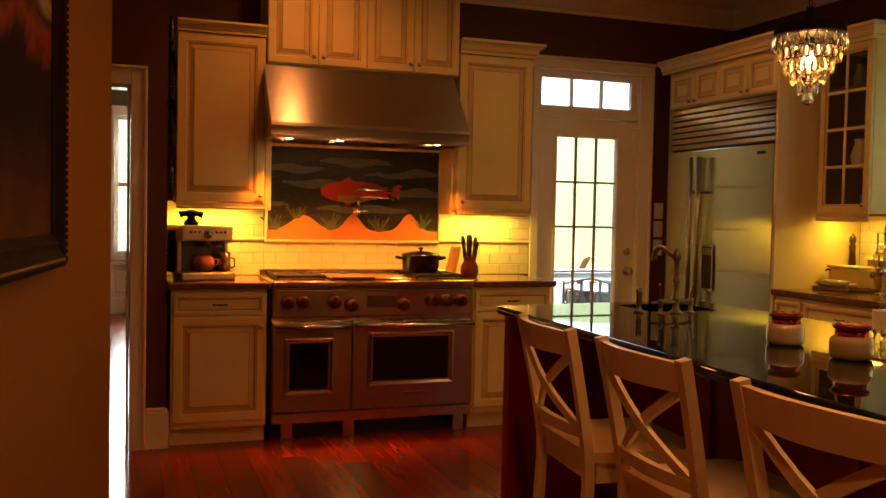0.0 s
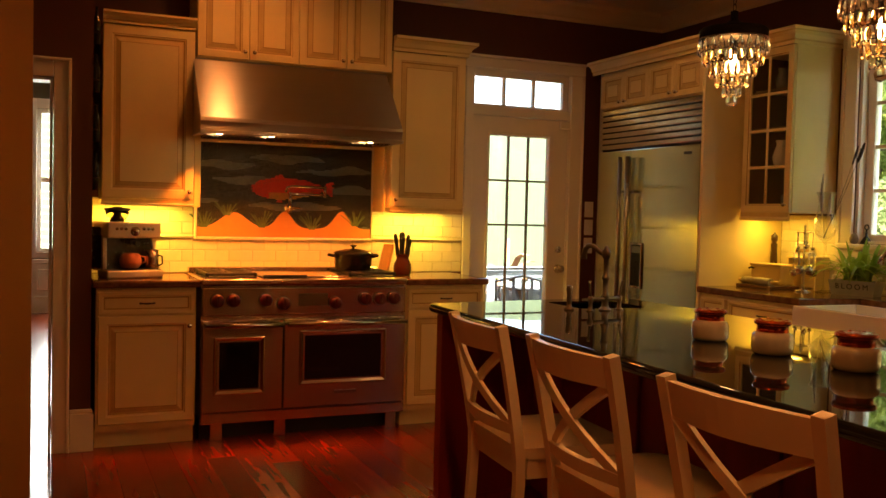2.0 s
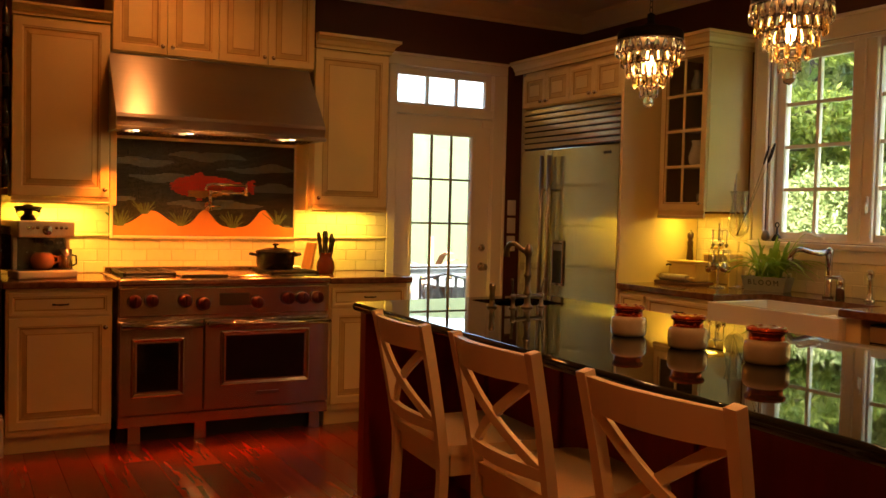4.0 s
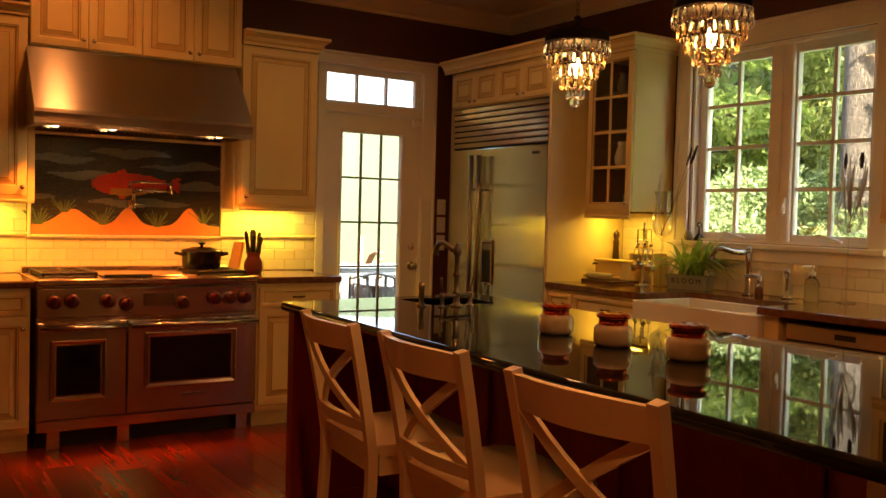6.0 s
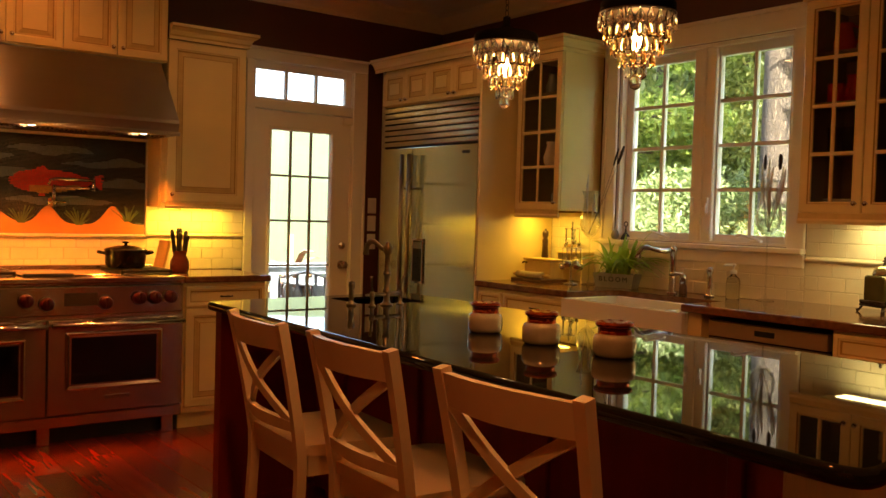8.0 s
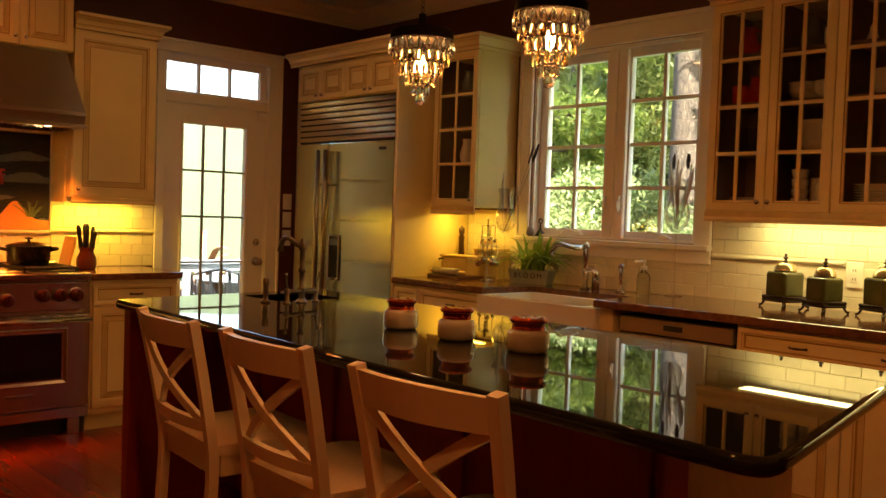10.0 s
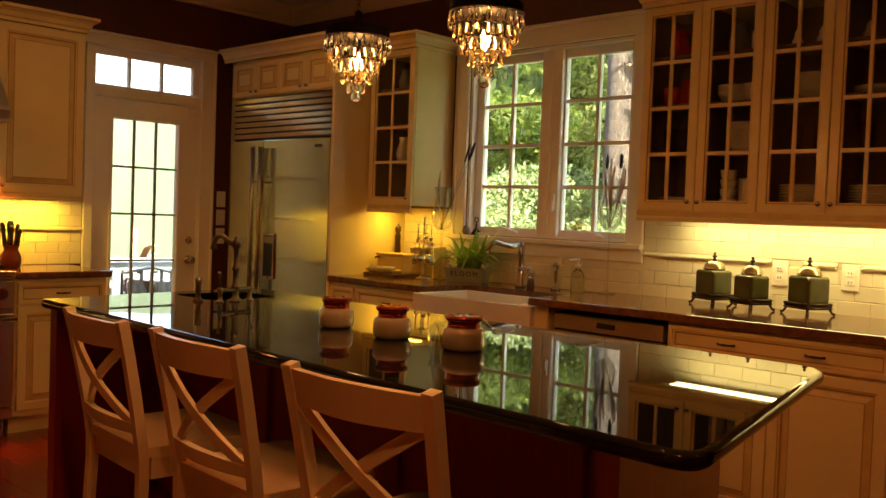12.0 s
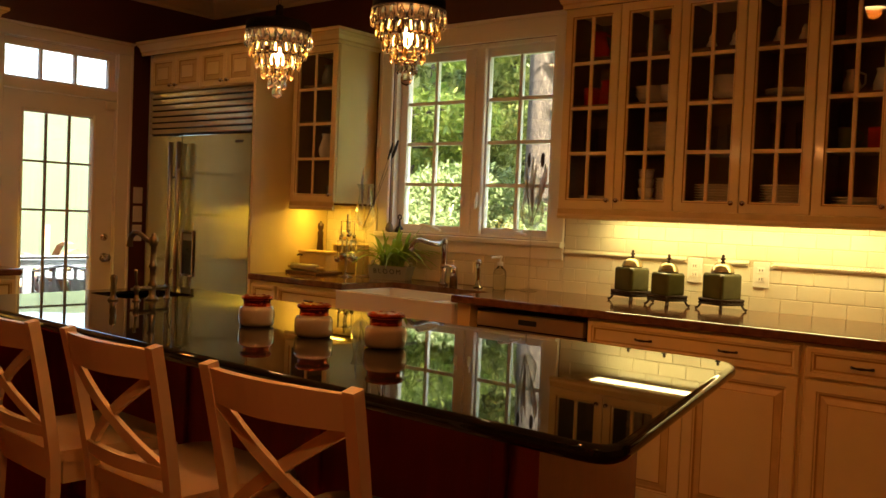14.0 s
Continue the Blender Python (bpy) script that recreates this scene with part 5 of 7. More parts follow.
# recessed cans, out of view
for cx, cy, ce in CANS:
    c = thing("recessed_light", "unseen white recessed ceiling light, lit", "ceiling light", Matrix.Translation((cx, cy, ZC)), "recessed ceiling lights")
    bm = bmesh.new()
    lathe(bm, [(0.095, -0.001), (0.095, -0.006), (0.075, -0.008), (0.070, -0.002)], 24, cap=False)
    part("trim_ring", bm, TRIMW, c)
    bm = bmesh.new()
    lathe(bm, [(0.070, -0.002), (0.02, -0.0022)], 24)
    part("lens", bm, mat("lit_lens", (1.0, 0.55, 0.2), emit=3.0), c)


# ---- island things ----
def stoneware_jar(x, y, s=1.0):
    j = thing("jar", "white lustre-glazed jar with a glossy copper neck and lid", "jar", Matrix.Translation((x, y, ZI)), "jars on the island")
    bm = bmesh.new()
    lathe(bm, [(0.044 * s, 0), (0.052 * s, 0.002), (0.0570 * s, 0.007), (0.0590 * s, 0.016), (0.0598 * s, 0.032), (0.0598 * s, 0.046), (0.0580 * s, 0.056), (0.053 * s, 0.063), (0.0465 * s, 0.066)], 36)
    part("body", bm, mat("lustre_glaze", (0.46, 0.42, 0.35), 0.06, 0.15, vary=0.10, scale=55, coat=1.0, rvary=0.03), j)
    COPPER = mat("copper_glaze", (0.42, 0.065, 0.014), 0.10, 0.85, vary=0.3, scale=30, rvary=0.04)
    bm = bmesh.new()
    lathe(bm, [(0.0460 * s, 0.065), (0.0450 * s, 0.069), (0.0445 * s, 0.083), (0.0460 * s, 0.086)], 36, cap=False)
    part("neck", bm, COPPER, j, "glossy copper neck")
    bm = bmesh.new()
    lathe(bm, [(0.0455 * s, 0.085), (0.0505 * s, 0.087), (0.0525 * s, 0.091), (0.0525 * s, 0.095), (0.050 * s, 0.099), (0.044 * s, 0.1005), (0.030 * s, 0.1000), (0.002, 0.1000)], 36)
    ld = part("lid", bm, COPPER, j, "glossy copper lid")
    for k in range(7):
        a = 2 * math.pi * (k + 0.3) / 7
        bm = bmesh.new()
        lathe(bm, [(0.0065, 0), (0.0060, 0.0012), (0.0040, 0.0024), (0.001, 0.0028)], 10)
        part("lid_boss", bm, COPPER, ld, at=Matrix.Translation((0.038 * s * math.cos(a), 0.038 * s * math.sin(a), 0.0995)))


for x, y, s in ((1.985, 2.372, 0.98), (1.968, 2.080, 1.0), (1.978, 1.790, 1.05)):
    stoneware_jar(x, y, s)


AGED = mat("aged_nickel", (0.26, 0.22, 0.17), 0.34, 1.0, vary=0.08, scale=30)


def bridge_faucet():
    """The spout reaches over the sink along local -x; the bridge with its levers runs along local y."""
    f = thing("prep_faucet", "antique nickel swan-neck prep faucet on the island", "faucet", pose(2.160, 3.235, ZI, 0, 0, -78))
    bm = bmesh.new()
    lathe(bm, [(0.026, 0), (0.026, 0.006), (0.017, 0.012), (0.0135, 0.022), (0.0135, 0.050), (0.018, 0.056), (0.018, 0.064), (0.0125, 0.072), (0.0115, 0.125), (0.0165, 0.131), (0.0165, 0.139), (0.0115, 0.147), (0.0110, 0.215), (0.0175, 0.222), (0.0195, 0.238), (0.0175, 0.250), (0.009, 0.258), (0.010, 0.264), (0.002, 0.270)], 20)
    part("column", bm, AGED, f)
    bm = bmesh.new()
    tube(bm, [(0, 0, 0.238), (-0.030, 0, 0.238), (-0.052, 0, 0.250), (-0.080, 0, 0.266), (-0.106, 0, 0.266), (-0.124, 0, 0.250), (-0.131, 0, 0.226), (-0.132, 0, 0.208)], [0.0105, 0.0105, 0.0105, 0.0105, 0.011, 0.0115, 0.012, 0.0145], 12)
    part("spout", bm, AGED, f)
    bm = bmesh.new()
    tube(bm, [(0, -0.085, 0.048), (0, -0.040, 0.048), (0, 0.040, 0.048), (0, 0.085, 0.048)], [0.010, 0.0085, 0.0085, 0.010], 12)
    part("bridge", bm, AGED, f)
    for s in (-1, 1):
        bm = bmesh.new()
        lathe(bm, [(0.017, 0), (0.016, 0.004), (0.009, 0.010), (0.008, 0.034), (0.012, 0.040), (0.012, 0.054), (0.008, 0.062)], 16, c=(0, s * 0.085, 0))
        lv = part("valve", bm, AGED, f)
        bm = bmesh.new()
        tube(bm, [(0, s * 0.085, 0.060), (0, s * 0.089, 0.085), (0.004, s * 0.095, 0.112), (0.006, s * 0.098, 0.124)], [0.0055, 0.0040, 0.0055, 0.0070], 10)
        part("lever", bm, AGED, lv)
    sp = thing("side_spray", "antique nickel side spray beside the prep faucet", "faucet", pose(2.02, 3.290, ZI))
    bm = bmesh.new()
    lathe(bm, [(0.022, 0), (0.020, 0.008), (0.011, 0.014), (0.010, 0.03), (0.013, 0.036), (0.011, 0.06), (0.014, 0.085), (0.012, 0.098), (0.003, 0.102)], 18)
    part("head", bm, AGED, sp)


bridge_faucet()


# ---- range wall things ----
def coffee_machine():
    c = thing("coffee_machine", "stainless espresso machine with a cup under its spout", "coffee machine", pose(0.325, 5.33, 0.9155, 0, 0, 14))
    bm = bmesh.new()
    box(bm, 0.0, 0.10, 0.03, 0.30, 0.34, 0.30, 0.02, 3)
    part("rear_body", bm, mat("dark_chrome", (0.42, 0.40, 0.34), 0.25, 1.0), c)
    bm = bmesh.new()
    box(bm, 0.0, 0.0, 0.222, 0.30, 0.30, 0.312, 0.012, 3)
    MSTEEL = mat("warm_satin_steel", (0.62, 0.55, 0.45), 0.42, 0.75, vary=0.06, scale=4)
    h = part("head", bm, MSTEEL, c)
    m90 = pose(0, 0, 0, 90, 0, 0)
    for kx in (0.05, 0.075, 0.10, 0.20, 0.225, 0.25):
        bm = bmesh.new()
        lathe(bm, [(0.009, 0), (0.009, 0.004), (0.006, 0.006), (0.001, 0.0062)], 14, m=m90)
        part("button", bm, CHROME, h, at=Matrix.Translation((kx, 0.0, 0.275)))
    bm = bmesh.new()
    lathe(bm, [(0.026, 0), (0.026, 0.008), (0.021, 0.010), (0.002, 0.0105)], 20, m=m90)
    part("gauge", bm, CHROME, h, "round pressure gauge", Matrix.Translation((0.15, 0.0, 0.262)))
    bm = bmesh.new()
    box(bm, -0.005, -0.02, 0.0, 0.31, 0.16, 0.045, 0.010, 3)
    part("drip_tray", bm, MSTEEL, c)
    bm = bmesh.new()
    box(bm, 0.03, 0.10, 0.045, 0.28, 0.112, 0.222)
    part("recess", bm, MATS["dark_chrome"], c)
    for cx in (0.012, 0.288):
        part("column", box(bmesh.new(), cx - 0.012, 0.085, 0.040, cx + 0.012, 0.12, 0.226, 0.004, 2), MSTEEL, c)
    part("drip_grille", box(bmesh.new(), 0.01, -0.012, 0.0452, 0.295, 0.098, 0.0475, 0.001), BLACKM, c, "black drip grille")
    bm = bmesh.new()
    lathe(bm, [(0.034, 0.222), (0.034, 0.195), (0.028, 0.19)], 20, c=(0.145, 0.06, 0))
    tube(bm, [(0.145, 0.03, 0.20), (0.145, -0.07, 0.195)], [0.012, 0.015], 10)
    part("portafilter", bm, BLACKM, c)
    bm = bmesh.new()
    tube(bm, [(0.255, 0.05, 0.222), (0.26, 0.03, 0.16), (0.265, 0.015, 0.10)], 0.006, 8)
    part("steam_wand", bm, CHROME, c)
    bm = bmesh.new()
    lathe(bm, [(0.040, 0.312), (0.042, 0.318), (0.062, 0.350), (0.068, 0.376), (0.066, 0.376), (0.059, 0.350), (0.038, 0.320)], 24, c=(0.10, 0.15, 0), cap=False)
    hp = part("bean_hopper", bm, glass("smoky_plastic", (0.80, 0.72, 0.58), 0.05, 1.3), c, "smoky clear bean hopper")
    bm = bmesh.new()
    lathe(bm, [(0.070, 0.376), (0.072, 0.380), (0.070, 0.388), (0.030, 0.392), (0.020, 0.398), (0.002, 0.400)], 24, c=(0.10, 0.15, 0))
    part("lid", bm, BLACKM, hp, "black hopper lid")
    bm = bmesh.new()
    lathe(bm, [(0.034, 0.314), (0.040, 0.328), (0.022, 0.345), (0.018, 0.372)], 20, c=(0.10, 0.15, 0))
    part("beans", bm, mat("coffee_beans", (0.03, 0.012, 0.006), 0.5, vary=0.4, scale=80, bump=0.6, bscale=150), hp, "dark roasted beans")
    # cup and milk jug, standing on the tray
    u = thing("cup", "round terracotta pink cup under the coffee spout", "cup", Matrix.Translation((0.452, 5.420, 0.9615)))
    bm = bmesh.new()
    lathe(bm, [(0.036, 0), (0.052, 0.014), (0.062, 0.038), (0.061, 0.062), (0.050, 0.084), (0.042, 0.092), (0.038, 0.088)], 28)
    part("bowl", bm, mat("pink_glaze", (0.48, 0.18, 0.11), 0.18, coat=0.4), u)
    bm = bmesh.new()
    tube(bm, [(0.05, 0, 0.075), (0.078, 0, 0.07), (0.080, 0, 0.045), (0.054, 0, 0.03)], 0.006, 8)
    part("handle", bm, MATS["pink_glaze"], u)
    j = thing("milk_jug", "small steel milk jug beside the cup", "jug", Matrix.Translation((0.568, 5.440, 0.9615)))
    bm = bmesh.new()
    lathe(bm, [(0.038, 0), (0.040, 0.004), (0.039, 0.06), (0.036, 0.112), (0.034, 0.112), (0.036, 0.01)], 22)
    part("body", bm, STEEL, j)
    bm = bmesh.new()
    tube(bm, [(0.034, 0, 0.080), (0.058, 0, 0.074), (0.060, 0, 0.03), (0.036, 0, 0.018)], 0.005, 8)
    part("handle", bm, BLACKM, j, "black jug handle")


coffee_machine()


def dutch_oven():
    d = thing("dutch_oven", "black enamelled lidded pot on the range", "pot", Matrix.Translation((1.775, 5.455, 0.953)))
    EN = mat("black_enamel", (0.006, 0.005, 0.006), 0.24, vary=0.2, rvary=0.03)
    bm = bmesh.new()
    lathe(bm, [(0.100, 0), (0.110, 0.006), (0.116, 0.04), (0.118, 0.098), (0.121, 0.102)], 36)
    part("body", bm, EN, d)
    bm = bmesh.new()
    lathe(bm, [(0.122, 0.102), (0.123, 0.108), (0.110, 0.116), (0.05, 0.130), (0.015, 0.133)], 36)
    l = part("lid", bm, EN, d)
    bm = bmesh.new()
    lathe(bm, [(0.010, 0.132), (0.008, 0.142), (0.022, 0.148), (0.022, 0.154), (0.002, 0.157)], 20)
    part("lid_knob", bm, EN, l)
    for s in (-1, 1):
        bm = bmesh.new()
        tube(bm, [(s * 0.112, -0.04, 0.085), (s * 0.150, -0.032, 0.092), (s * 0.158, 0, 0.094), (s * 0.150, 0.032, 0.092), (s * 0.112, 0.04, 0.085)], 0.010, 8)
        part("handle", bm, EN, d)


dutch_oven()


def knife_block():
    k = thing("knife_block", "round red-brown glazed crock full of black-handled knives", "knife block", pose(2.130, 5.52, 0.9155, 0, 0, 10))
    bm = bmesh.new()
    lathe(bm, [(0.050, 0), (0.054, 0.004), (0.060, 0.040), (0.057, 0.072), (0.046, 0.094), (0.040, 0.108), (0.044, 0.126), (0.049, 0.134), (0.045, 0.136), (0.037, 0.118), (0.002, 0.100)], 28)
    part("crock", bm, mat("red_brown_glaze", (0.10, 0.022, 0.008), 0.16, vary=0.3, scale=14, coat=0.4), k)
    for i, (a, r, lean, ln) in enumerate(((0.2, 0.030, 0.12, 0.135), (1.3, 0.026, 0.10, 0.150), (2.2, 0.030, 0.14, 0.120), (3.3, 0.030, 0.20, 0.145), (4.2, 0.024, 0.10, 0.125), (5.3, 0.030, 0.16, 0.110), (0.9, 0.008, 0.03, 0.150))):
        u = Vector((math.cos(a), math.sin(a), 0))
        p0 = u * r + Vector((0, 0, 0.095))
        d = (u * lean + Vector((0, 0, 1))).normalized()
        bm = bmesh.new()
        bar(bm, [p0, p0 + d * 0.04], 0.018, 0.003, (-u.y, u.x, 0))
        kb = part("knife_blade", bm, CHROME, k)
        bm = bmesh.new()
        q = p0 + d * 0.03
        tube(bm, [q, q + d * ln * 0.15, q + d * ln * 0.5, q + d * ln * 0.85, q + d * ln], [0.010, 0.013, 0.011, 0.014, 0.008], 8)
        part("knife_handle", bm, BLACKM, kb, "black knife handle")
    b = thing("cutting_board", "small pale wooden board leaning by the knives", "cutting board", pose(2.030, 5.62, 0.9155, 0, 14, 10))
    bm = bmesh.new()
    box(bm, -0.008, -0.06, 0, 0.008, 0.06, 0.20, 0.004, 2)
    part("board", bm, mat("pale_wood", (0.46, 0.28, 0.11), 0.45, vary=0.2, scale=8, stretch=(1, 8, 1)), b)


knife_block()

# bottles in brackets on the short return wall
for z in (1.400, 1.665, 1.935, 2.195):
    b = thing("wall_bottle", "dark glass bottle held by a bracket on the wall", "bottle", Matrix.Translation((0.262, 5.395, z)), "bottles on the return wall")
    bm = bmesh.new()
    lathe(bm, [(0.018, 0), (0.020, 0.004), (0.020, 0.13), (0.008, 0.165), (0.007, 0.20), (0.009, 0.205)], 16)
    part("bottle_body", bm, mat("dark_bottle", (0.012, 0.014, 0.010), 0.08), b)
    bm = bmesh.new()
    box(bm, -0.0215, -0.012, 0.05, -0.019, 0.012, 0.09)
    lathe(bm, [(0.0212, 0.062), (0.0225, 0.062), (0.0225, 0.070), (0.0212, 0.070)], 16, cap=False)
    part("bracket", bm, BRONZE, b)

# switches beside the garden door
for z in (1.050, 1.185, 1.318):
    s = thing("light_switch", "cream wall switch plate on burgundy paint", "switch", on_north(3.668, YN - 0.001, z), "switch plates")
    part("plate", box(bmesh.new(), 0, -0.006, 0, 0.075, 0, 0.115, 0.003), TRIMW, s)
    part("toggle", box(bmesh.new(), 0.032, -0.012, 0.045, 0.043, -0.006, 0.070, 0.002), TRIMW, s)
for y in (1.572, 1.900):
    s = thing("outlet", "cream wall outlet on the tiled backsplash", "outlet", on_east(XE - 0.011, y, 1.040), "outlets")
    part("plate", box(bmesh.new(), 0, -0.006, 0, 0.078, 0, 0.122, 0.003), TRIMW, s)
    for z in (0.028, 0.070):
        f = part("socket", box(bmesh.new(), 0.022, -0.009, z, 0.056, -0.006, z + 0.026, 0.003), TRIMW, s)
        for sx in (0.031, 0.043):
            part("slot", box(bmesh.new(), sx, -0.0096, z + 0.008, sx + 0.003, -0.009, z + 0.018), BLACKM, f)


# ---- sink things ----
def sink_faucet():
    f = thing("kitchen_faucet", "brushed nickel kitchen faucet behind the sink", "faucet", Matrix.Translation((4.175, 3.345, 0.915)) @ Matrix.Scale(1.14, 4))
    bm = bmesh.new()
    lathe(bm, [(0.026, 0), (0.026, 0.008), (0.017, 0.016), (0.016, 0.20), (0.019, 0.206), (0.019, 0.225), (0.008, 0.236), (0.002, 0.238)], 20)
    part("column", bm, CHROME, f)
    bm = bmesh.new()
    tube(bm, [(-0.01, 0.0, 0.215), (-0.045, 0.015, 0.208), (-0.085, 0.035, 0.214), (-0.125, 0.055, 0.226), (-0.155, 0.068, 0.222), (-0.17, 0.076, 0.198), (-0.174, 0.078, 0.172)], [0.013, 0.013, 0.012, 0.012, 0.012, 0.013, 0.015], 12)
    part("spout", bm, CHROME, f)
    bm = bmesh.new()
    tube(bm, [(-0.03, 0.0, 0.098), (0.02, -0.05, 0.098), (0.01, -0.058, 0.07)], 0.009, 10)
    lathe(bm, [(0.020, 0), (0.020, 0.08), (0.016, 0.095), (0.006, 0.098)], 16, c=(0.012, -0.058, 0.0))
    part("handle", bm, CHROME, f)
    s = thing("side_spray", "brushed nickel side spray behind the sink", "faucet", Matrix.Translation((4.22, 3.125, 0.915)) @ Matrix.Scale(1.18, 4))
    bm = bmesh.new()
    lathe(bm, [(0.024, 0), (0.022, 0.008), (0.013, 0.016), (0.011, 0.05), (0.012, 0.085), (0.010, 0.10), (0.016, 0.112), (0.017, 0.126), (0.010, 0.136), (0.002, 0.138)], 18)
    part("head", bm, CHROME, s)
    b = thing("soap_dispenser", "clear glass soap bottle with a white pump", "bottle", Matrix.Translation((4.235, 2.985, 0.9155)) @ Matrix.Scale(1.10, 4))
    bm = bmesh.new()
    lathe(bm, [(0.032, 0), (0.034, 0.004), (0.034, 0.085), (0.028, 0.102), (0.013, 0.115), (0.013, 0.125)], 22)
    part("bottle_body", bm, glass("soap_glass", (0.90, 0.92, 0.80), 0.02, 1.40), b)
    bm = bmesh.new()
    lathe(bm, [(0.016, 0.122), (0.016, 0.140), (0.005, 0.143), (0.005, 0.160), (0.010, 0.162), (0.010, 0.172), (0.002, 0.174)], 14)
    tube(bm, [(0, 0, 0.167), (-0.045, 0.02, 0.165), (-0.05, 0.022, 0.158)], 0.006, 8)
    part("pump", bm, mat("white_plastic", (0.8, 0.79, 0.76), 0.35, vary=0.02), b)


sink_faucet()


def feather(bm, base, tip, bend, w, n=60, seed=0, start=0.45, thick=0.0016):
    """A shaft with many thin barbs on both sides."""
    rnd = random.Random(seed)
    base, tip, bend = Vector(base), Vector(tip), Vector(bend)
    pts = [base.lerp(tip, i / 12) + bend * math.sin(math.pi * i / 12) for i in range(13)]
    tube(bm, pts, [0.0020 * (1 - 0.06 * i) for i in range(13)], 5)
    d = (tip - base).normalized()
    side = d.cross(Vector((1, 0.4, 0))).normalized()
    for i in range(n):
        f = start + (1 - start) * i / n
        p = base.lerp(tip, f) + bend * math.sin(math.pi * f)
        ww = w * math.sin(math.pi * min(0.98, (f - start + 0.05) / (1.07 - start))) ** 0.7
        for s in (-1, 1):
            e = p + side * s * ww * rnd.uniform(0.8, 1.15) + d * ww * 1.1 + Vector((rnd.uniform(-1, 1), rnd.uniform(-1, 1), 0)) * ww * 0.25
            bar(bm, [p, (p + e) / 2 + d * 0.003, e], thick, 0.0006, d)


def feather_vase(x, y, z0, stem, label, specs):
    v = thing("glass_vase", label, "vase", Matrix.Translation((x, y, z0)), "tall glass vases")
    bm = bmesh.new()
    s = stem
    pr = [(0.045, 0), (0.045, 0.003), (0.010, 0.012), (0.0045, 0.03), (0.0045, s - 0.03), (0.012, s - 0.012), (0.030, s), (0.054, s + 0.03), (0.066, s + 0.07), (0.062, s + 0.11), (0.048, s + 0.17), (0.042, s + 0.21), (0.048, s + 0.25), (0.058, s + 0.275)]
    inner = [(r - 0.0025, z) for r, z in pr[:6:-1]] + [(0.020, s + 0.008), (0.003, s + 0.002)]
    lathe(bm, pr + inner, 26)
    part("vase_glass", bm, glass("clear_vase_glass", (0.95, 0.955, 0.94), 0.0, thin=True, edge=2.2), v)
    COLS = {"black": mat("black_feather", (0.015, 0.013, 0.012), 0.7), "brown": leaf_material("brown_feather", (0.42, 0.24, 0.13), (0.70, 0.52, 0.36)), "white": leaf_material("white_feather", (0.70, 0.66, 0.58), (0.85, 0.82, 0.74))}
    for i, (col, tip, bend, w) in enumerate(specs):
        bm = bmesh.new()
        feather(bm, (0.004 * i - 0.01, 0.004, s + 0.01), (tip[0], tip[1], s + tip[2]), bend, w, seed=i, start=0.80 if col == "black" else 0.3, thick=0.0022 if col == "black" else 0.0019)
        part("feather", bm, COLS[col], v, f"{col} feather")


feather_vase(4.165, 2.742, 0.9305, 0.345, "tall stemmed glass vase holding dark and pale feathers",
             (("black", (0.0, 0.030, 0.40), (0, 0.010, 0), 0.008), ("black", (0.0, -0.055, 0.40), (0, -0.015, 0), 0.011), ("brown", (0.01, -0.01, 0.34), (0, 0.006, 0), 0.009), ("white", (0.0, 0.050, 0.36), (0.01, 0.012, 0), 0.010), ("white", (0.01, -0.070, 0.35), (0, -0.012, 0), 0.010), ("brown", (0.0, -0.085, 0.33), (0, -0.02, 0.02), 0.008), ("white", (0.0, 0.005, 0.38), (0, 0.01, 0), 0.012), ("brown", (0.0, 0.0, 0.22), (0, 0, 0), 0.007)))
feather_vase(4.165, 3.985, 0.9155, 0.305, "tall stemmed glass vase holding two long dark feathers",
             (("black", (-0.02, -0.27, 0.54), (0, -0.01, 0), 0.010), ("black", (0.0, -0.21, 0.53), (0, -0.01, 0), 0.007), ("white", (0.0, 0.03, 0.38), (0, 0.015, 0), 0.010), ("brown", (0.0, 0.04, 0.33), (0, 0.01, 0), 0.010), ("white", (0.01, -0.02, 0.26), (0, 0, 0), 0.009)))


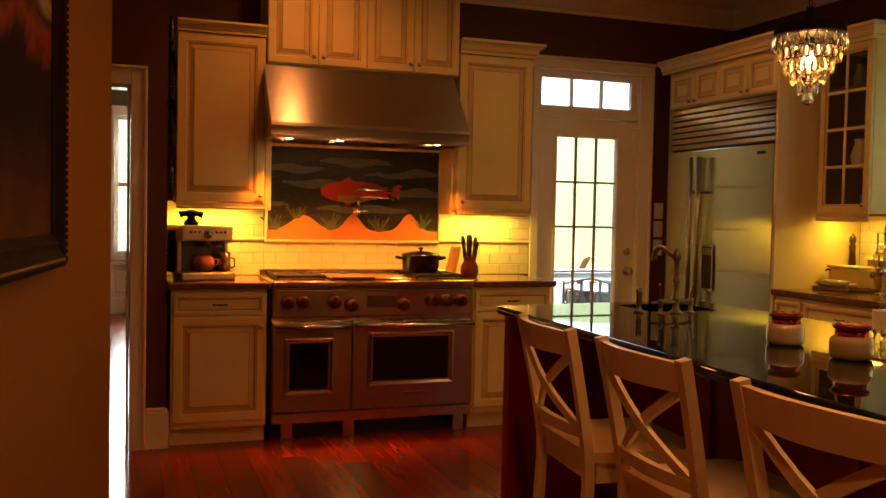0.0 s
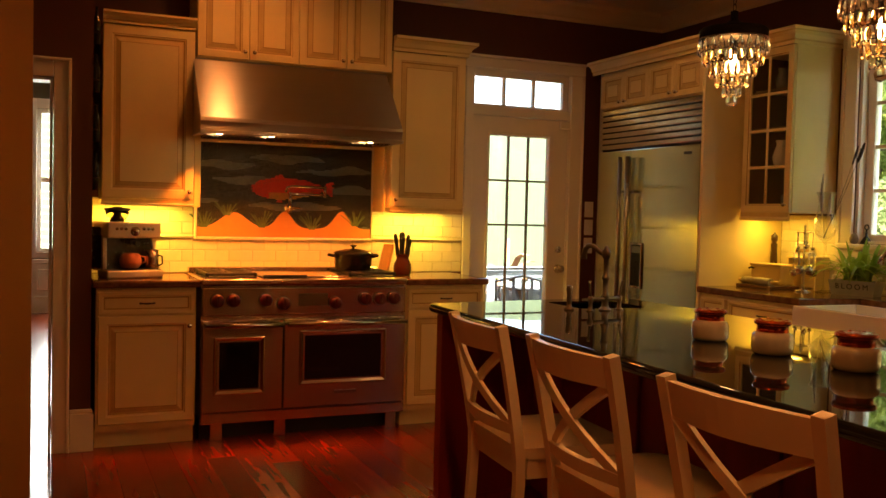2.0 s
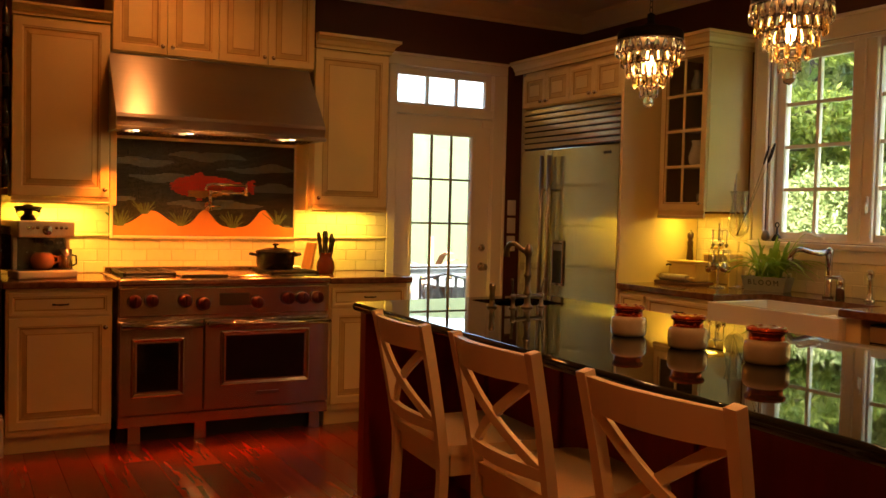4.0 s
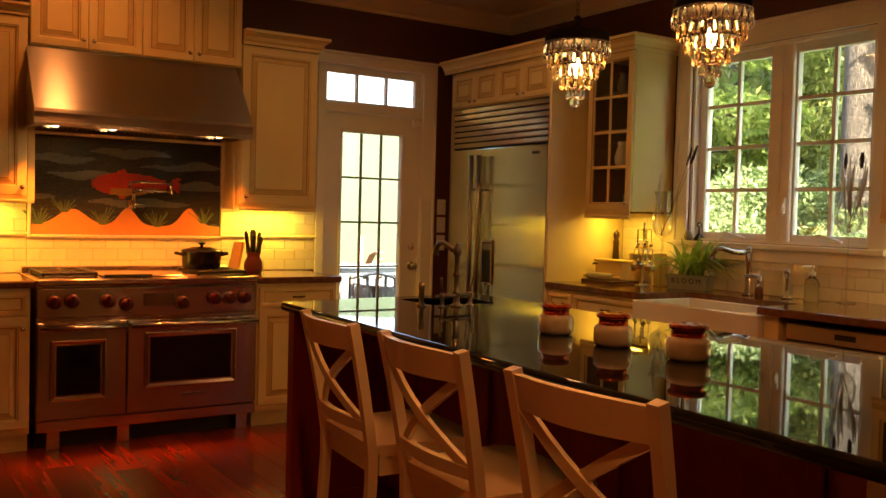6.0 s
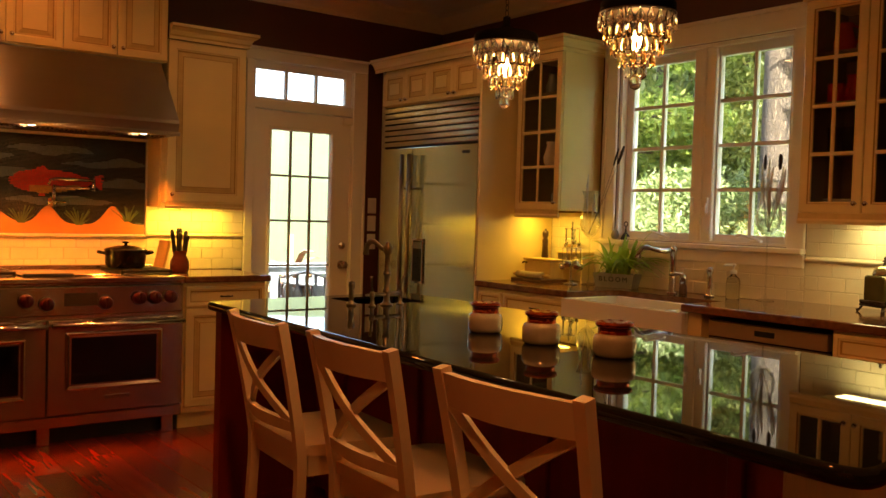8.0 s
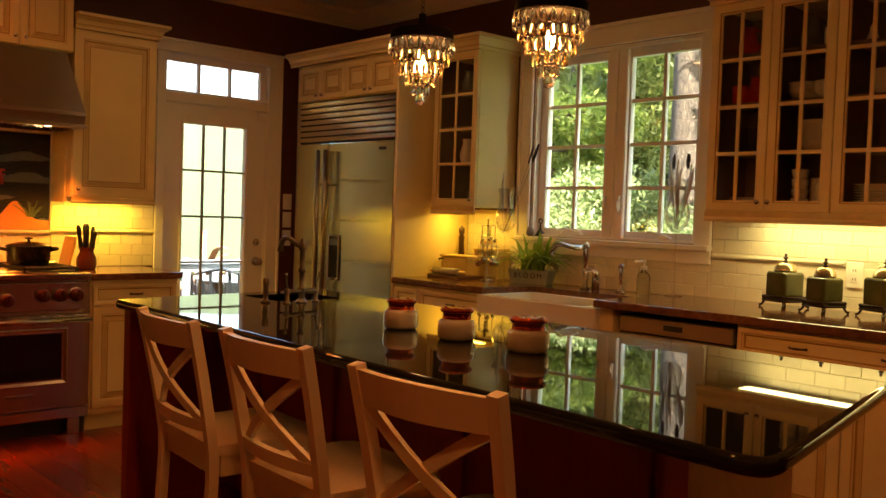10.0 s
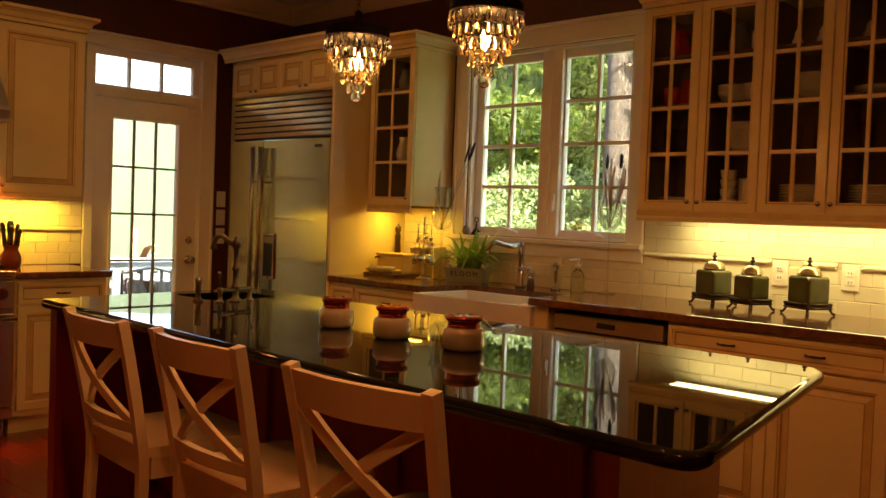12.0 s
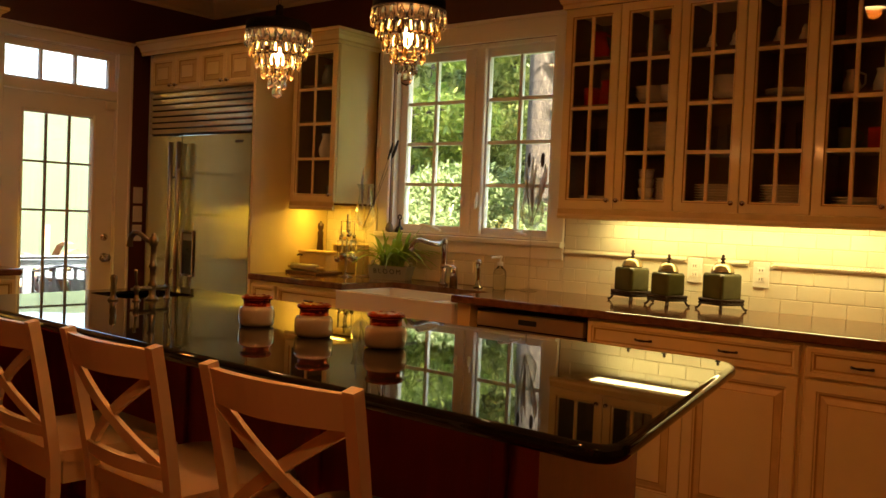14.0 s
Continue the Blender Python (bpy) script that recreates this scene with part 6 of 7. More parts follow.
def planter():
    p = thing("planter", "grey-blue metal trough with a green arching houseplant", "potted plant", pose(4.185, 3.768, 0.9155, 0, 0, -74))
    bm = bmesh.new()
    w0, w1, d0, d1, h = 0.118, 0.135, 0.047, 0.06, 0.084
    lo = [bm.verts.new((x, y, 0)) for x, y in ((-w0, -d0), (w0, -d0), (w0, d0), (-w0, d0))]
    hi = [bm.verts.new((x, y, h)) for x, y in ((-w1, -d1), (w1, -d1), (w1, d1), (-w1, d1))]
    ii = [bm.verts.new((x * 0.96, y * 0.93, h)) for x, y in ((-w1, -d1), (w1, -d1), (w1, d1), (-w1, d1))]
    il = [bm.verts.new((x * 0.94, y * 0.9, 0.07)) for x, y in ((-w1, -d1), (w1, -d1), (w1, d1), (-w1, d1))]
    bm.faces.new(lo[::-1])
    for i in range(4):
        j = (i + 1) % 4
        bm.faces.new((lo[i], lo[j], hi[j], hi[i])), bm.faces.new((hi[i], hi[j], ii[j], ii[i])), bm.faces.new((ii[i], ii[j], il[j], il[i]))
    bm.faces.new(il)
    part("trough", bm, mat("blue_grey_tin", (0.36, 0.41, 0.39), 0.4, 0.1, vary=0.2, scale=20), p)
    cu = bpy.data.curves.new("letters", "FONT")
    cu.body, cu.size, cu.extrude, cu.align_x, cu.space_character = "BLOOM", 0.043, 0.0006, "CENTER", 1.45
    tmp = new("tmp", cu)
    bpy.context.view_layer.update()
    me = bpy.data.meshes.new_from_object(tmp.evaluated_get(bpy.context.evaluated_depsgraph_get()))
    bpy.data.objects.remove(tmp)
    me.materials.append(mat("letter_black", (0.02, 0.02, 0.02), 0.5))
    t = new("lettering", me)
    t.parent = p
    t.matrix_basis = pose(0, -0.0545, 0.036, 99.7, 0, 0)
    for s in (-1, 1):
        part("handle", tube(bmesh.new(), [(s * 0.124, -0.03, h), (s * 0.128, -0.02, h + 0.022), (s * 0.128, 0.02, h + 0.022), (s * 0.124, 0.03, h)], 0.004, 6), TRIMW, p)
    part("soil", box(bmesh.new(), -0.112, -0.05, 0.060, 0.112, 0.05, 0.079, 0.004), mat("potting_soil", (0.035, 0.02, 0.012), 0.9, bump=0.5), p)
    rnd = random.Random(4)
    LEAF = leaf_material("plant_leaf", (0.20, 0.36, 0.04), (0.52, 0.64, 0.12))
    for k in range(58):
        a, r0 = rnd.uniform(0, 2 * math.pi), rnd.uniform(0, 0.05)
        ln, lean = rnd.uniform(0.21, 0.37), rnd.uniform(0.30, 1.10)
        bx, by = rnd.uniform(-0.08, 0.08), rnd.uniform(-0.03, 0.03)
        dx, dy = math.cos(a), math.sin(a) * 0.7
        bm = bmesh.new()
        rows = []
        n = 8
        for i in range(n + 1):
            f = i / n
            out = ln * lean * f ** 1.3
            z = 0.075 + ln * (f * (1.15 - 0.35 * lean) - 0.75 * lean * f ** 2.4)
            w = 0.015 * math.sin(math.pi * (0.12 + 0.86 * f)) ** 0.8 * rnd.uniform(0.9, 1.1)
            cx, cy = bx + dx * out, by + dy * out
            rows.append([bm.verts.new((cx - dy * w, cy + dx * w, z + 0.003)), bm.verts.new((cx, cy, z)), bm.verts.new((cx + dy * w, cy - dx * w, z + 0.003))])
        for p0, p1 in zip(rows, rows[1:]):
            for q in (0, 1):
                f_ = bm.faces.new((p0[q], p0[q + 1], p1[q + 1], p1[q]))
                f_.smooth = True
        part("leaf", bm, LEAF, p)


planter()


def canister(x, y, rot, s):
    c = thing("canister", "green ceramic canister with domed lid on an iron stand", "canister", pose(x, y, 0.9305, 0, 0, rot), "canisters on the counter")
    bm = bmesh.new()
    w = 0.064 * s
    zb = 0.050
    for sx, sy in ((-1, -1), (1, -1), (1, 1), (-1, 1)):
        tube(bm, [(sx * (w + 0.016), sy * (w + 0.016), 0.004), (sx * (w + 0.007), sy * (w + 0.007), 0.010), (sx * w * 0.96, sy * w * 0.96, 0.03), (sx * (w + 0.004), sy * (w + 0.004), zb)], [0.0075, 0.0055, 0.0060, 0.0070], 8)
    for k in range(4):
        a = math.pi / 2 * k
        u, v = Vector((math.cos(a), math.sin(a), 0)), Vector((-math.sin(a), math.cos(a), 0))
        for z in (zb, zb - 0.018):
            tube(bm, [u * (w + 0.005) - v * (w + 0.005) + Vector((0, 0, z)), u * (w + 0.005) + v * (w + 0.005) + Vector((0, 0, z))], 0.0055, 8)
        for j in range(5):
            o = u * (w + 0.004) + v * (w * (-0.8 + 0.4 * j)) + Vector((0, 0, zb - 0.006))
            tube(bm, [o + v * 0.008 * math.cos(t) + Vector((0, 0, 0.008 * math.sin(t))) for t in [2 * math.pi * q / 8 for q in range(9)]], 0.0040, 6, cap=False)
    box(bm, -w - 0.002, -w - 0.002, zb - 0.020, w + 0.002, w + 0.002, zb - 0.001)
    part("stand", bm, BRONZE, c, "dark scrolled iron stand")
    bm = bmesh.new()
    hb = 0.120 * s
    lo = rounded(-w, -w, w, w, 0.016, 4)
    prism(bm, lo, zb, zb + hb, bev=0.014, seg=4)
    part("body", bm, mat("olive_glaze", (0.075, 0.072, 0.024), 0.12, vary=0.4, scale=14, coat=0.5, rvary=0.04), c)
    bm = bmesh.new()
    z1 = zb + hb
    lathe(bm, [(0.046 * s, z1 - 0.001), (0.053 * s, z1 + 0.003), (0.054 * s, z1 + 0.008), (0.050 * s, z1 + 0.011), (0.051 * s, z1 + 0.015), (0.049 * s, z1 + 0.018), (0.046 * s, z1 + 0.027), (0.036 * s, z1 + 0.039), (0.020 * s, z1 + 0.046), (0.008, z1 + 0.049)], 28)
    l = part("lid", bm, mat("antique_brass", (0.44, 0.36, 0.20), 0.22, 0.85, vary=0.15), c, "domed antique metal lid")
    bm = bmesh.new()
    lathe(bm, [(0.009, z1 + 0.047), (0.012, z1 + 0.051), (0.006, z1 + 0.056), (0.007, z1 + 0.061), (0.013, z1 + 0.065), (0.012, z1 + 0.069), (0.005, z1 + 0.073), (0.008, z1 + 0.079), (0.006, z1 + 0.084), (0.001, z1 + 0.088)], 14)
    part("finial", bm, BRONZE, l, "dark turned finial")


canister(4.170, 2.132, -20, 1.0)
canister(4.100, 1.906, -22, 0.93)
canister(4.160, 1.663, -24, 1.03)


# ---- corner under the small glass cabinet ----
def corner_things():
    YEL = mat("honey_wood", (0.66, 0.48, 0.17), 0.4, vary=0.2, scale=6, stretch=(6, 1, 1))
    t = thing("wooden_tray", "dark wooden tray on the counter", "tray")
    bm = bmesh.new()
    box(bm, 3.93, 4.16, 0.9155, 4.16, 4.45, 0.934, 0.005, 2)
    part("board", bm, mat("walnut", (0.12, 0.05, 0.02), 0.35, vary=0.3, stretch=(1, 6, 1)), t)
    b = thing("bread_box", "honey-coloured wooden box on the tray", "box")
    bm = bmesh.new()
    box(bm, 4.03, 4.19, 0.935, 4.14, 4.43, 1.045, 0.006, 2)
    part("body", bm, YEL, b)
    part("lid", box(bmesh.new(), 4.022, 4.182, 1.046, 4.148, 4.438, 1.062, 0.005, 2), YEL, b)
    bm = bmesh.new()
    tube(bm, [(4.028, 4.405, 1.03), (4.01, 4.41, 1.035), (4.008, 4.425, 1.028)], 0.006, 8)
    part("handle", bm, BRONZE, b)
    r = thing("rolling_pin", "marble rolling pin with wooden handles", "rolling pin")
    bm = bmesh.new()
    tube(bm, [(3.965, 4.19, 0.957), (3.965, 4.42, 0.957)], 0.022, 18)
    part("barrel", bm, mat("grey_marble", (0.42, 0.38, 0.30), 0.25, vary=0.2, scale=20), r)
    for y0, y1 in ((4.19, 4.125), (4.42, 4.458)):
        bm = bmesh.new()
        tube(bm, [(3.965, y0, 0.957), (3.965, (y0 + y1) / 2, 0.957), (3.965, y1, 0.957)], [0.008, 0.012, 0.009], 10)
        part("handle", bm, YEL, r)
    p = thing("pepper_mill", "tall dark wooden pepper mill", "pepper mill", Matrix.Translation((4.205, 4.425, 0.9155)))
    bm = bmesh.new()
    lathe(bm, [(0.026, 0), (0.026, 0.02), (0.020, 0.08), (0.023, 0.15), (0.018, 0.22), (0.020, 0.26), (0.013, 0.272), (0.020, 0.29), (0.020, 0.315), (0.006, 0.328), (0.006, 0.335)], 20)
    part("body", bm, mat("ebony_wood", (0.035, 0.014, 0.008), 0.3, vary=0.3), p)
    s = thing("spice_rack", "two cream wooden shelves against the tiles", "shelf")
    bm = bmesh.new()
    box(bm, 4.19, 4.07, 1.100, 4.302, 4.30, 1.112, 0.002)
    box(bm, 4.19, 4.07, 0.9155, 4.302, 4.082, 1.100)
    box(bm, 4.19, 4.288, 0.9155, 4.302, 4.30, 1.100)
    part("frame", bm, CREAM, s)
    k = thing("crock", "small cream crock with a dark band", "jar", Matrix.Translation((4.235, 4.225, 1.1125)))
    bm = bmesh.new()
    lathe(bm, [(0.038, 0), (0.040, 0.004), (0.040, 0.070), (0.043, 0.073), (0.043, 0.082), (0.03, 0.086), (0.002, 0.087)], 22)
    part("body", bm, PORCEL, k)
    bm = bmesh.new()
    lathe(bm, [(0.0403, 0.018), (0.0410, 0.018), (0.0410, 0.046), (0.0403, 0.046)], 22, cap=False)
    part("band", bm, GLAZE, k, "brown label band")
    # a stand with hanging measuring tools
    u = thing("utensil_stand", "nickel stand hung with steel measuring cups and spoons", "utensil stand", Matrix.Translation((4.06, 4.035, 0.9155)))
    bm = bmesh.new()
    lathe(bm, [(0.045, 0), (0.045, 0.006), (0.010, 0.012), (0.006, 0.03), (0.006, 0.375), (0.010, 0.380), (0.002, 0.392)], 18)
    part("column", bm, NICKEL, u)
    for lvl, (z, n, r) in enumerate(((0.345, 5, 0.045), (0.225, 6, 0.055))):
        bm = bmesh.new()
        tube(bm, [(r * math.cos(2 * math.pi * q / 20), r * math.sin(2 * math.pi * q / 20), z) for q in range(21)], 0.003, 6, cap=False)
        for a in (0, math.pi / 2):
            tube(bm, [(-r * math.cos(a), -r * math.sin(a), z), (r * math.cos(a), r * math.sin(a), z)], 0.002, 6)
        part("ring", bm, NICKEL, u)
        for q in range(n):
            a = 2 * math.pi * (q + 0.3) / n
            bm = bmesh.new()
            ln = 0.07 + 0.012 * (q % 3)
            tube(bm, [(0, 0, 0), (0, 0, -ln)], 0.0028, 6)
            R_ = (0.013 if lvl == 0 else 0.026) * (1 - 0.08 * (q % 3))
            lathe(bm, [(0.001, -ln - R_ * 2), (R_ * 0.7, -ln - R_ * 1.8), (R_, -ln - R_), (R_ * 0.96, -ln - R_ * 0.2), (R_ * 0.9, -ln - R_)], 14, cap=False)
            part("measuring_cup" if lvl else "measuring_spoon", bm, CHROME, u, at=Matrix.Translation((r * math.cos(a), r * math.sin(a), z)))


corner_things()

# ornaments on the window sill
g = thing("sill_ornament", "small black iron ornament with a ring handle", "ornament", Matrix.Translation((4.335, 3.845, WZ0 - 0.003)))
bm = bmesh.new()
lathe(bm, [(0.030, 0), (0.032, 0.008), (0.020, 0.03), (0.008, 0.045), (0.005, 0.08), (0.004, 0.085)], 16)
part("base", bm, BLACKM, g)
bm = bmesh.new()
tube(bm, [(0, 0.014 * math.cos(t), 0.097 + 0.014 * math.sin(t)) for t in [2 * math.pi * k / 14 for k in range(15)]], 0.004, 6, cap=False)
part("ring", bm, BLACKM, g)
g = thing("sill_ornament", "smooth grey egg-shaped stone on the window sill", "ornament", Matrix.Translation((4.300, 3.900, WZ0 - 0.003)))
bm = bmesh.new()
lathe(bm, [(0.012, 0), (0.024, 0.012), (0.026, 0.028), (0.018, 0.052), (0.006, 0.064), (0.001, 0.065)], 18)
part("stone", bm, mat("grey_pebble", (0.25, 0.22, 0.17), 0.4, vary=0.3, scale=40), g)


# ---- dishes behind the glass ----
def lathe_thing(name, label, cat, at, prof, material, group, handle=None, seg=20):
    t = thing(name, label, cat, Matrix.Translation(at), group)
    part("body", lathe(bmesh.new(), prof, seg), material, t)
    if handle:
        part("handle", tube(bmesh.new(), handle, 0.005, 6), material, t)
    return t


WHITE = mat("white_dish", (0.80, 0.76, 0.66), 0.2, vary=0.05)
RED = mat("red_dish", (0.62, 0.035, 0.015), 0.2, vary=0.15)
GREEN = mat("green_dish", (0.12, 0.16, 0.06), 0.25, vary=0.15)
CLEAR = glass("drinking_glass", (0.93, 0.93, 0.91), 0.0, thin=True)
PLATE = [(0.05, 0), (0.06, 0.002), (0.095, 0.012), (0.115, 0.016), (0.115, 0.018), (0.05, 0.005)]
BOWL = [(0.03, 0), (0.055, 0.012), (0.078, 0.045), (0.076, 0.046), (0.045, 0.012), (0.002, 0.006)]
plate_me, bowl_me = finish(lathe(bmesh.new(), PLATE, 24), WHITE), finish(lathe(bmesh.new(), BOWL, 24), WHITE)


def stack(x, y, z, n, me, step, label, nm):
    s = thing("dish_stack", label, "dishes", Matrix.Translation((x, y, z)), "dishes in the cabinets")
    for k in range(n):
        o = new(nm, me)
        o.parent = s
        o.location = (0, 0, k * step)


def mug(x, y, z, material, col):
    lathe_thing("mug", f"{col} ceramic mug in the glass cabinet", "mug", (x, y, z), [(0.032, 0), (0.038, 0.004), (0.040, 0.05), (0.040, 0.09), (0.036, 0.09), (0.035, 0.01), (0.002, 0.008)], material, "mugs in the cabinets", [(0, -0.038, 0.075), (0, -0.062, 0.065), (0, -0.062, 0.035), (0, -0.038, 0.025)])


def tumbler(x, y, z):
    lathe_thing("tumbler", "clear drinking glass in the cabinet", "glass", (x, y, z), [(0.026, 0), (0.028, 0.003), (0.033, 0.12), (0.031, 0.12), (0.026, 0.008), (0.002, 0.006)], CLEAR, "glasses in the cabinets", seg=16)


def pitcher(x, y, z, material, col, s=1.0):
    lathe_thing("pitcher", f"{col} ceramic pitcher in the glass cabinet", "pitcher", (x, y, z), [(0.04 * s, 0), (0.055 * s, 0.02 * s), (0.060 * s, 0.06 * s), (0.045 * s, 0.11 * s), (0.036 * s, 0.14 * s), (0.044 * s, 0.165 * s), (0.041 * s, 0.165 * s), (0.033 * s, 0.14 * s), (0.05 * s, 0.06 * s), (0.002, 0.01)], material, "pitchers in the cabinets", [(0, -0.040 * s, 0.15 * s), (0, -0.085 * s, 0.13 * s), (0, -0.085 * s, 0.07 * s), (0, -0.055 * s, 0.04 * s)])


SH = [1.380 + 0.0185] + [1.380 + q * 1.0 + 0.0125 for q in (0.275, 0.51, 0.745)]


def dc(k):
    return 2.452 - (k + 0.5) * GCN


pitcher(4.13, dc(0) + 0.055, SH[3], RED, "deep red", 0.85)
pitcher(4.13, dc(0) - 0.065, SH[3], RED, "deep red", 0.85)
mug(4.10, dc(0) + 0.07, SH[2], RED, "deep red")
pitcher(4.15, dc(0) + 0.01, SH[2], RED, "deep red", 0.8)
for o in (-0.07, 0.0, 0.07):
    tumbler(4.10, dc(0) + o, SH[1])
stack(4.13, dc(0), SH[0], 4, plate_me, 0.011, "stack of white dinner plates behind glass", "plate")
pitcher(4.14, dc(1) + 0.05, SH[3], mat("blue_grey_dish", (0.16, 0.18, 0.18), 0.25), "blue-grey", 0.9)
mug(4.12, dc(1) - 0.06, SH[3], WHITE, "white")
stack(4.12, dc(1) + 0.06, SH[2], 3, bowl_me, 0.018, "stack of white bowls behind glass", "bowl")
stack(4.12, dc(1) - 0.065, SH[2], 3, bowl_me, 0.018, "stack of white bowls behind glass", "bowl")
stack(4.13, dc(1), SH[1], 7, bowl_me, 0.016, "tall stack of white bowls behind glass", "bowl")
for q in range(4):
    lathe_thing("cup", "white stacked cup in the cabinet", "cup", (4.10, dc(1) + 0.055, SH[0] + q * 0.045), [(0.028, 0), (0.036, 0.02), (0.040, 0.05), (0.037, 0.05), (0.03, 0.01), (0.002, 0.008)], WHITE, "cups in the cabinets")
stack(4.14, dc(1) - 0.06, SH[0], 8, bowl_me, 0.014, "stack of white bowls behind glass", "bowl")
for k in (2, 3):
    for o in (-0.055, 0.055):
        lathe_thing("shaker", "small white china shaker in the cabinet", "shaker", (4.08, dc(k) + o, SH[3]), [(0.022, 0), (0.026, 0.015), (0.014, 0.04), (0.016, 0.052), (0.004, 0.075), (0.001, 0.076)], WHITE, "shakers in the cabinets", seg=14)
stack(4.13, dc(2) - 0.01, SH[2], 6, bowl_me, 0.013, "stack of white bowls behind glass", "bowl")
for o in (-0.06, 0.05):
    tumbler(4.11, dc(2) + o, SH[1])
    tumbler(4.11, dc(3) + o, SH[1])
stack(4.12, dc(2), SH[0], 9, plate_me, 0.012, "stack of white dinner plates behind glass", "plate")
stack(4.12, dc(3), SH[2], 2, plate_me, 0.012, "two white platters behind glass", "plate")
stack(4.12, dc(3), SH[0], 9, plate_me, 0.012, "stack of white dinner plates behind glass", "plate")
for o in (-0.06, 0.06):
    pitcher(4.12, dc(4) + o, SH[2], WHITE, "white", 0.62)
mug(4.10, dc(4) + 0.06, SH[1], GREEN, "green")
mug(4.10, dc(4) - 0.06, SH[1], RED, "deep red")
stack(4.12, dc(4), SH[0], 5, plate_me, 0.012, "stack of white dinner plates behind glass", "plate")
SHL = [1.372 + 0.0185] + [1.372 + q * 0.985 + 0.0125 for q in (0.275, 0.51, 0.745)]
pitcher(4.12, 4.30, SHL[1], WHITE, "white", 0.95)
pitcher(4.13, 4.19, SHL[1], WHITE, "white", 0.7)
mug(4.10, 4.22, SHL[0], mat("blue_grey_dish", (0.16, 0.18, 0.18), 0.25), "blue-grey")
mug(4.10, 4.20, SHL[2], RED, "deep red")
pitcher(4.12, 4.31, SHL[3], mat("blue_grey_dish", (0.16, 0.18, 0.18), 0.25), "blue-grey", 0.8)


# ---- picture on the near wall ----
def picture():
    mw = Matrix(((NEARD.x, NEARD.y, 0, NEARP.x), (NEARD.y, -NEARD.x, 0, NEARP.y), (0, 0, 1, 0), (0, 0, 0, 1)))
    # local x along the wall towards its end, local y out of the wall
    p = thing("framed_picture", "large dark abstract painting in a beaded black-gold frame", "painting", mw)
    s1, s0, z0, z1, fw = -1.05, -2.30, 1.162, 2.36, 0.085
    FR = mat("dark_frame_wood", (0.016, 0.009, 0.005), 0.6, vary=0.4, scale=20, spec=0.04)
    prof = [(0, 0), (0, 0.028), (0.012, 0.036), (0.030, 0.030), (0.048, 0.020), (0.062, 0.024), (0.070, 0.018), (0.085, 0.012), (0.085, 0)]
    rings = []
    bm = bmesh.new()
    for ins, d in prof:
        rings.append([bm.verts.new((x, d + 0.002, z)) for x, z in ((s0 + ins, z0 + ins), (s1 - ins, z0 + ins), (s1 - ins, z1 - ins), (s0 + ins, z1 - ins))])
    for a, b in zip(rings, rings[1:]):
        for i in range(4):
            bm.faces.new((a[i], a[(i + 1) % 4], b[(i + 1) % 4], b[i]))
    f = part("frame", bm, FR, p)
    GOLD = mat("worn_gold", (0.36, 0.22, 0.07), 0.35, 0.7, vary=0.3, scale=40)
    bm = bmesh.new()
    n = 62
    for k in range(n):
        x = s0 + 0.03 + (s1 - s0 - 0.06) * k / n
        for z in (z0 + 0.020, z1 - 0.020):
            lathe(bm, [(0.001, -0.004), (0.005, 0), (0.001, 0.004)], 6, c=(x, 0.036, z), cap=False)
        z = z0 + 0.03 + (z1 - z0 - 0.06) * k / n
        for x in (s0 + 0.020, s1 - 0.020):
            lathe(bm, [(0.001, -0.004), (0.005, 0), (0.001, 0.004)], 6, c=(x, 0.036, z), cap=False)
    bd = part("beading", bm, GOLD, f)
    tagged(bd, "tiny worn gold beads", kind="stuff")
    bm = bmesh.new()
    box(bm, s0 + fw - 0.004, 0.003, z0 + fw - 0.004, s1 - fw + 0.004, 0.010, z1 - fw + 0.004)
    m = bpy.data.materials.new("oil_painting")
    m.use_nodes = True
    nd, l = m.node_tree.nodes, m.node_tree.links
    tc, sp = nd.new("ShaderNodeTexCoord"), nd.new("ShaderNodeSeparateXYZ")
    l.new(tc.outputs["Object"], sp.inputs[0])
    nz = nd.new("ShaderNodeTexNoise")
    nz.inputs["Scale"].default_value, nz.inputs["Detail"].default_value, nz.inputs["Distortion"].default_value = 4.0, 6, 1.4
    l.new(tc.outputs["Object"], nz.inputs["Vector"])
    ad = nd.new("ShaderNodeMath")
    ad.operation = "MULTIPLY_ADD"
    ad.inputs[1].default_value, ad.inputs[2].default_value = 0.30, -0.15
    l.new(nz.outputs[0], ad.inputs[0])
    sm = nd.new("ShaderNodeMath")
    l.new(sp.outputs[2], sm.inputs[0]), l.new(ad.outputs[0], sm.inputs[1])
    mr = nd.new("ShaderNodeMapRange")
    mr.inputs[1].default_value, mr.inputs[2].default_value = z0, z1
    l.new(sm.outputs[0], mr.inputs[0])
    cr = nd.new("ShaderNodeValToRGB")
    el = cr.color_ramp.elements
    el[0].position, el[0].color = 0.05, (0.09, 0.0338, 0.009, 1)
    el[1].position, el[1].color = 0.95, (0.027, 0.018, 0.009, 1)
    for pos, c in ((0.16, (0.054, 0.0158, 0.0054)), (0.26, (0.0135, 0.0045, 0.0027)), (0.42, (0.0126, 0.0054, 0.0045)), (0.47, (0.22, 0.035, 0.010)), (0.51, (0.018, 0.0225, 0.0203)), (0.55, (0.34, 0.25, 0.14)), (0.58, (0.02, 0.055, 0.06)), (0.64, (0.20, 0.13, 0.06)), (0.70, (0.0135, 0.018, 0.0158)), (0.80, (0.054, 0.0225, 0.009))):
        e = el.new(pos)
        e.color = (*c, 1)
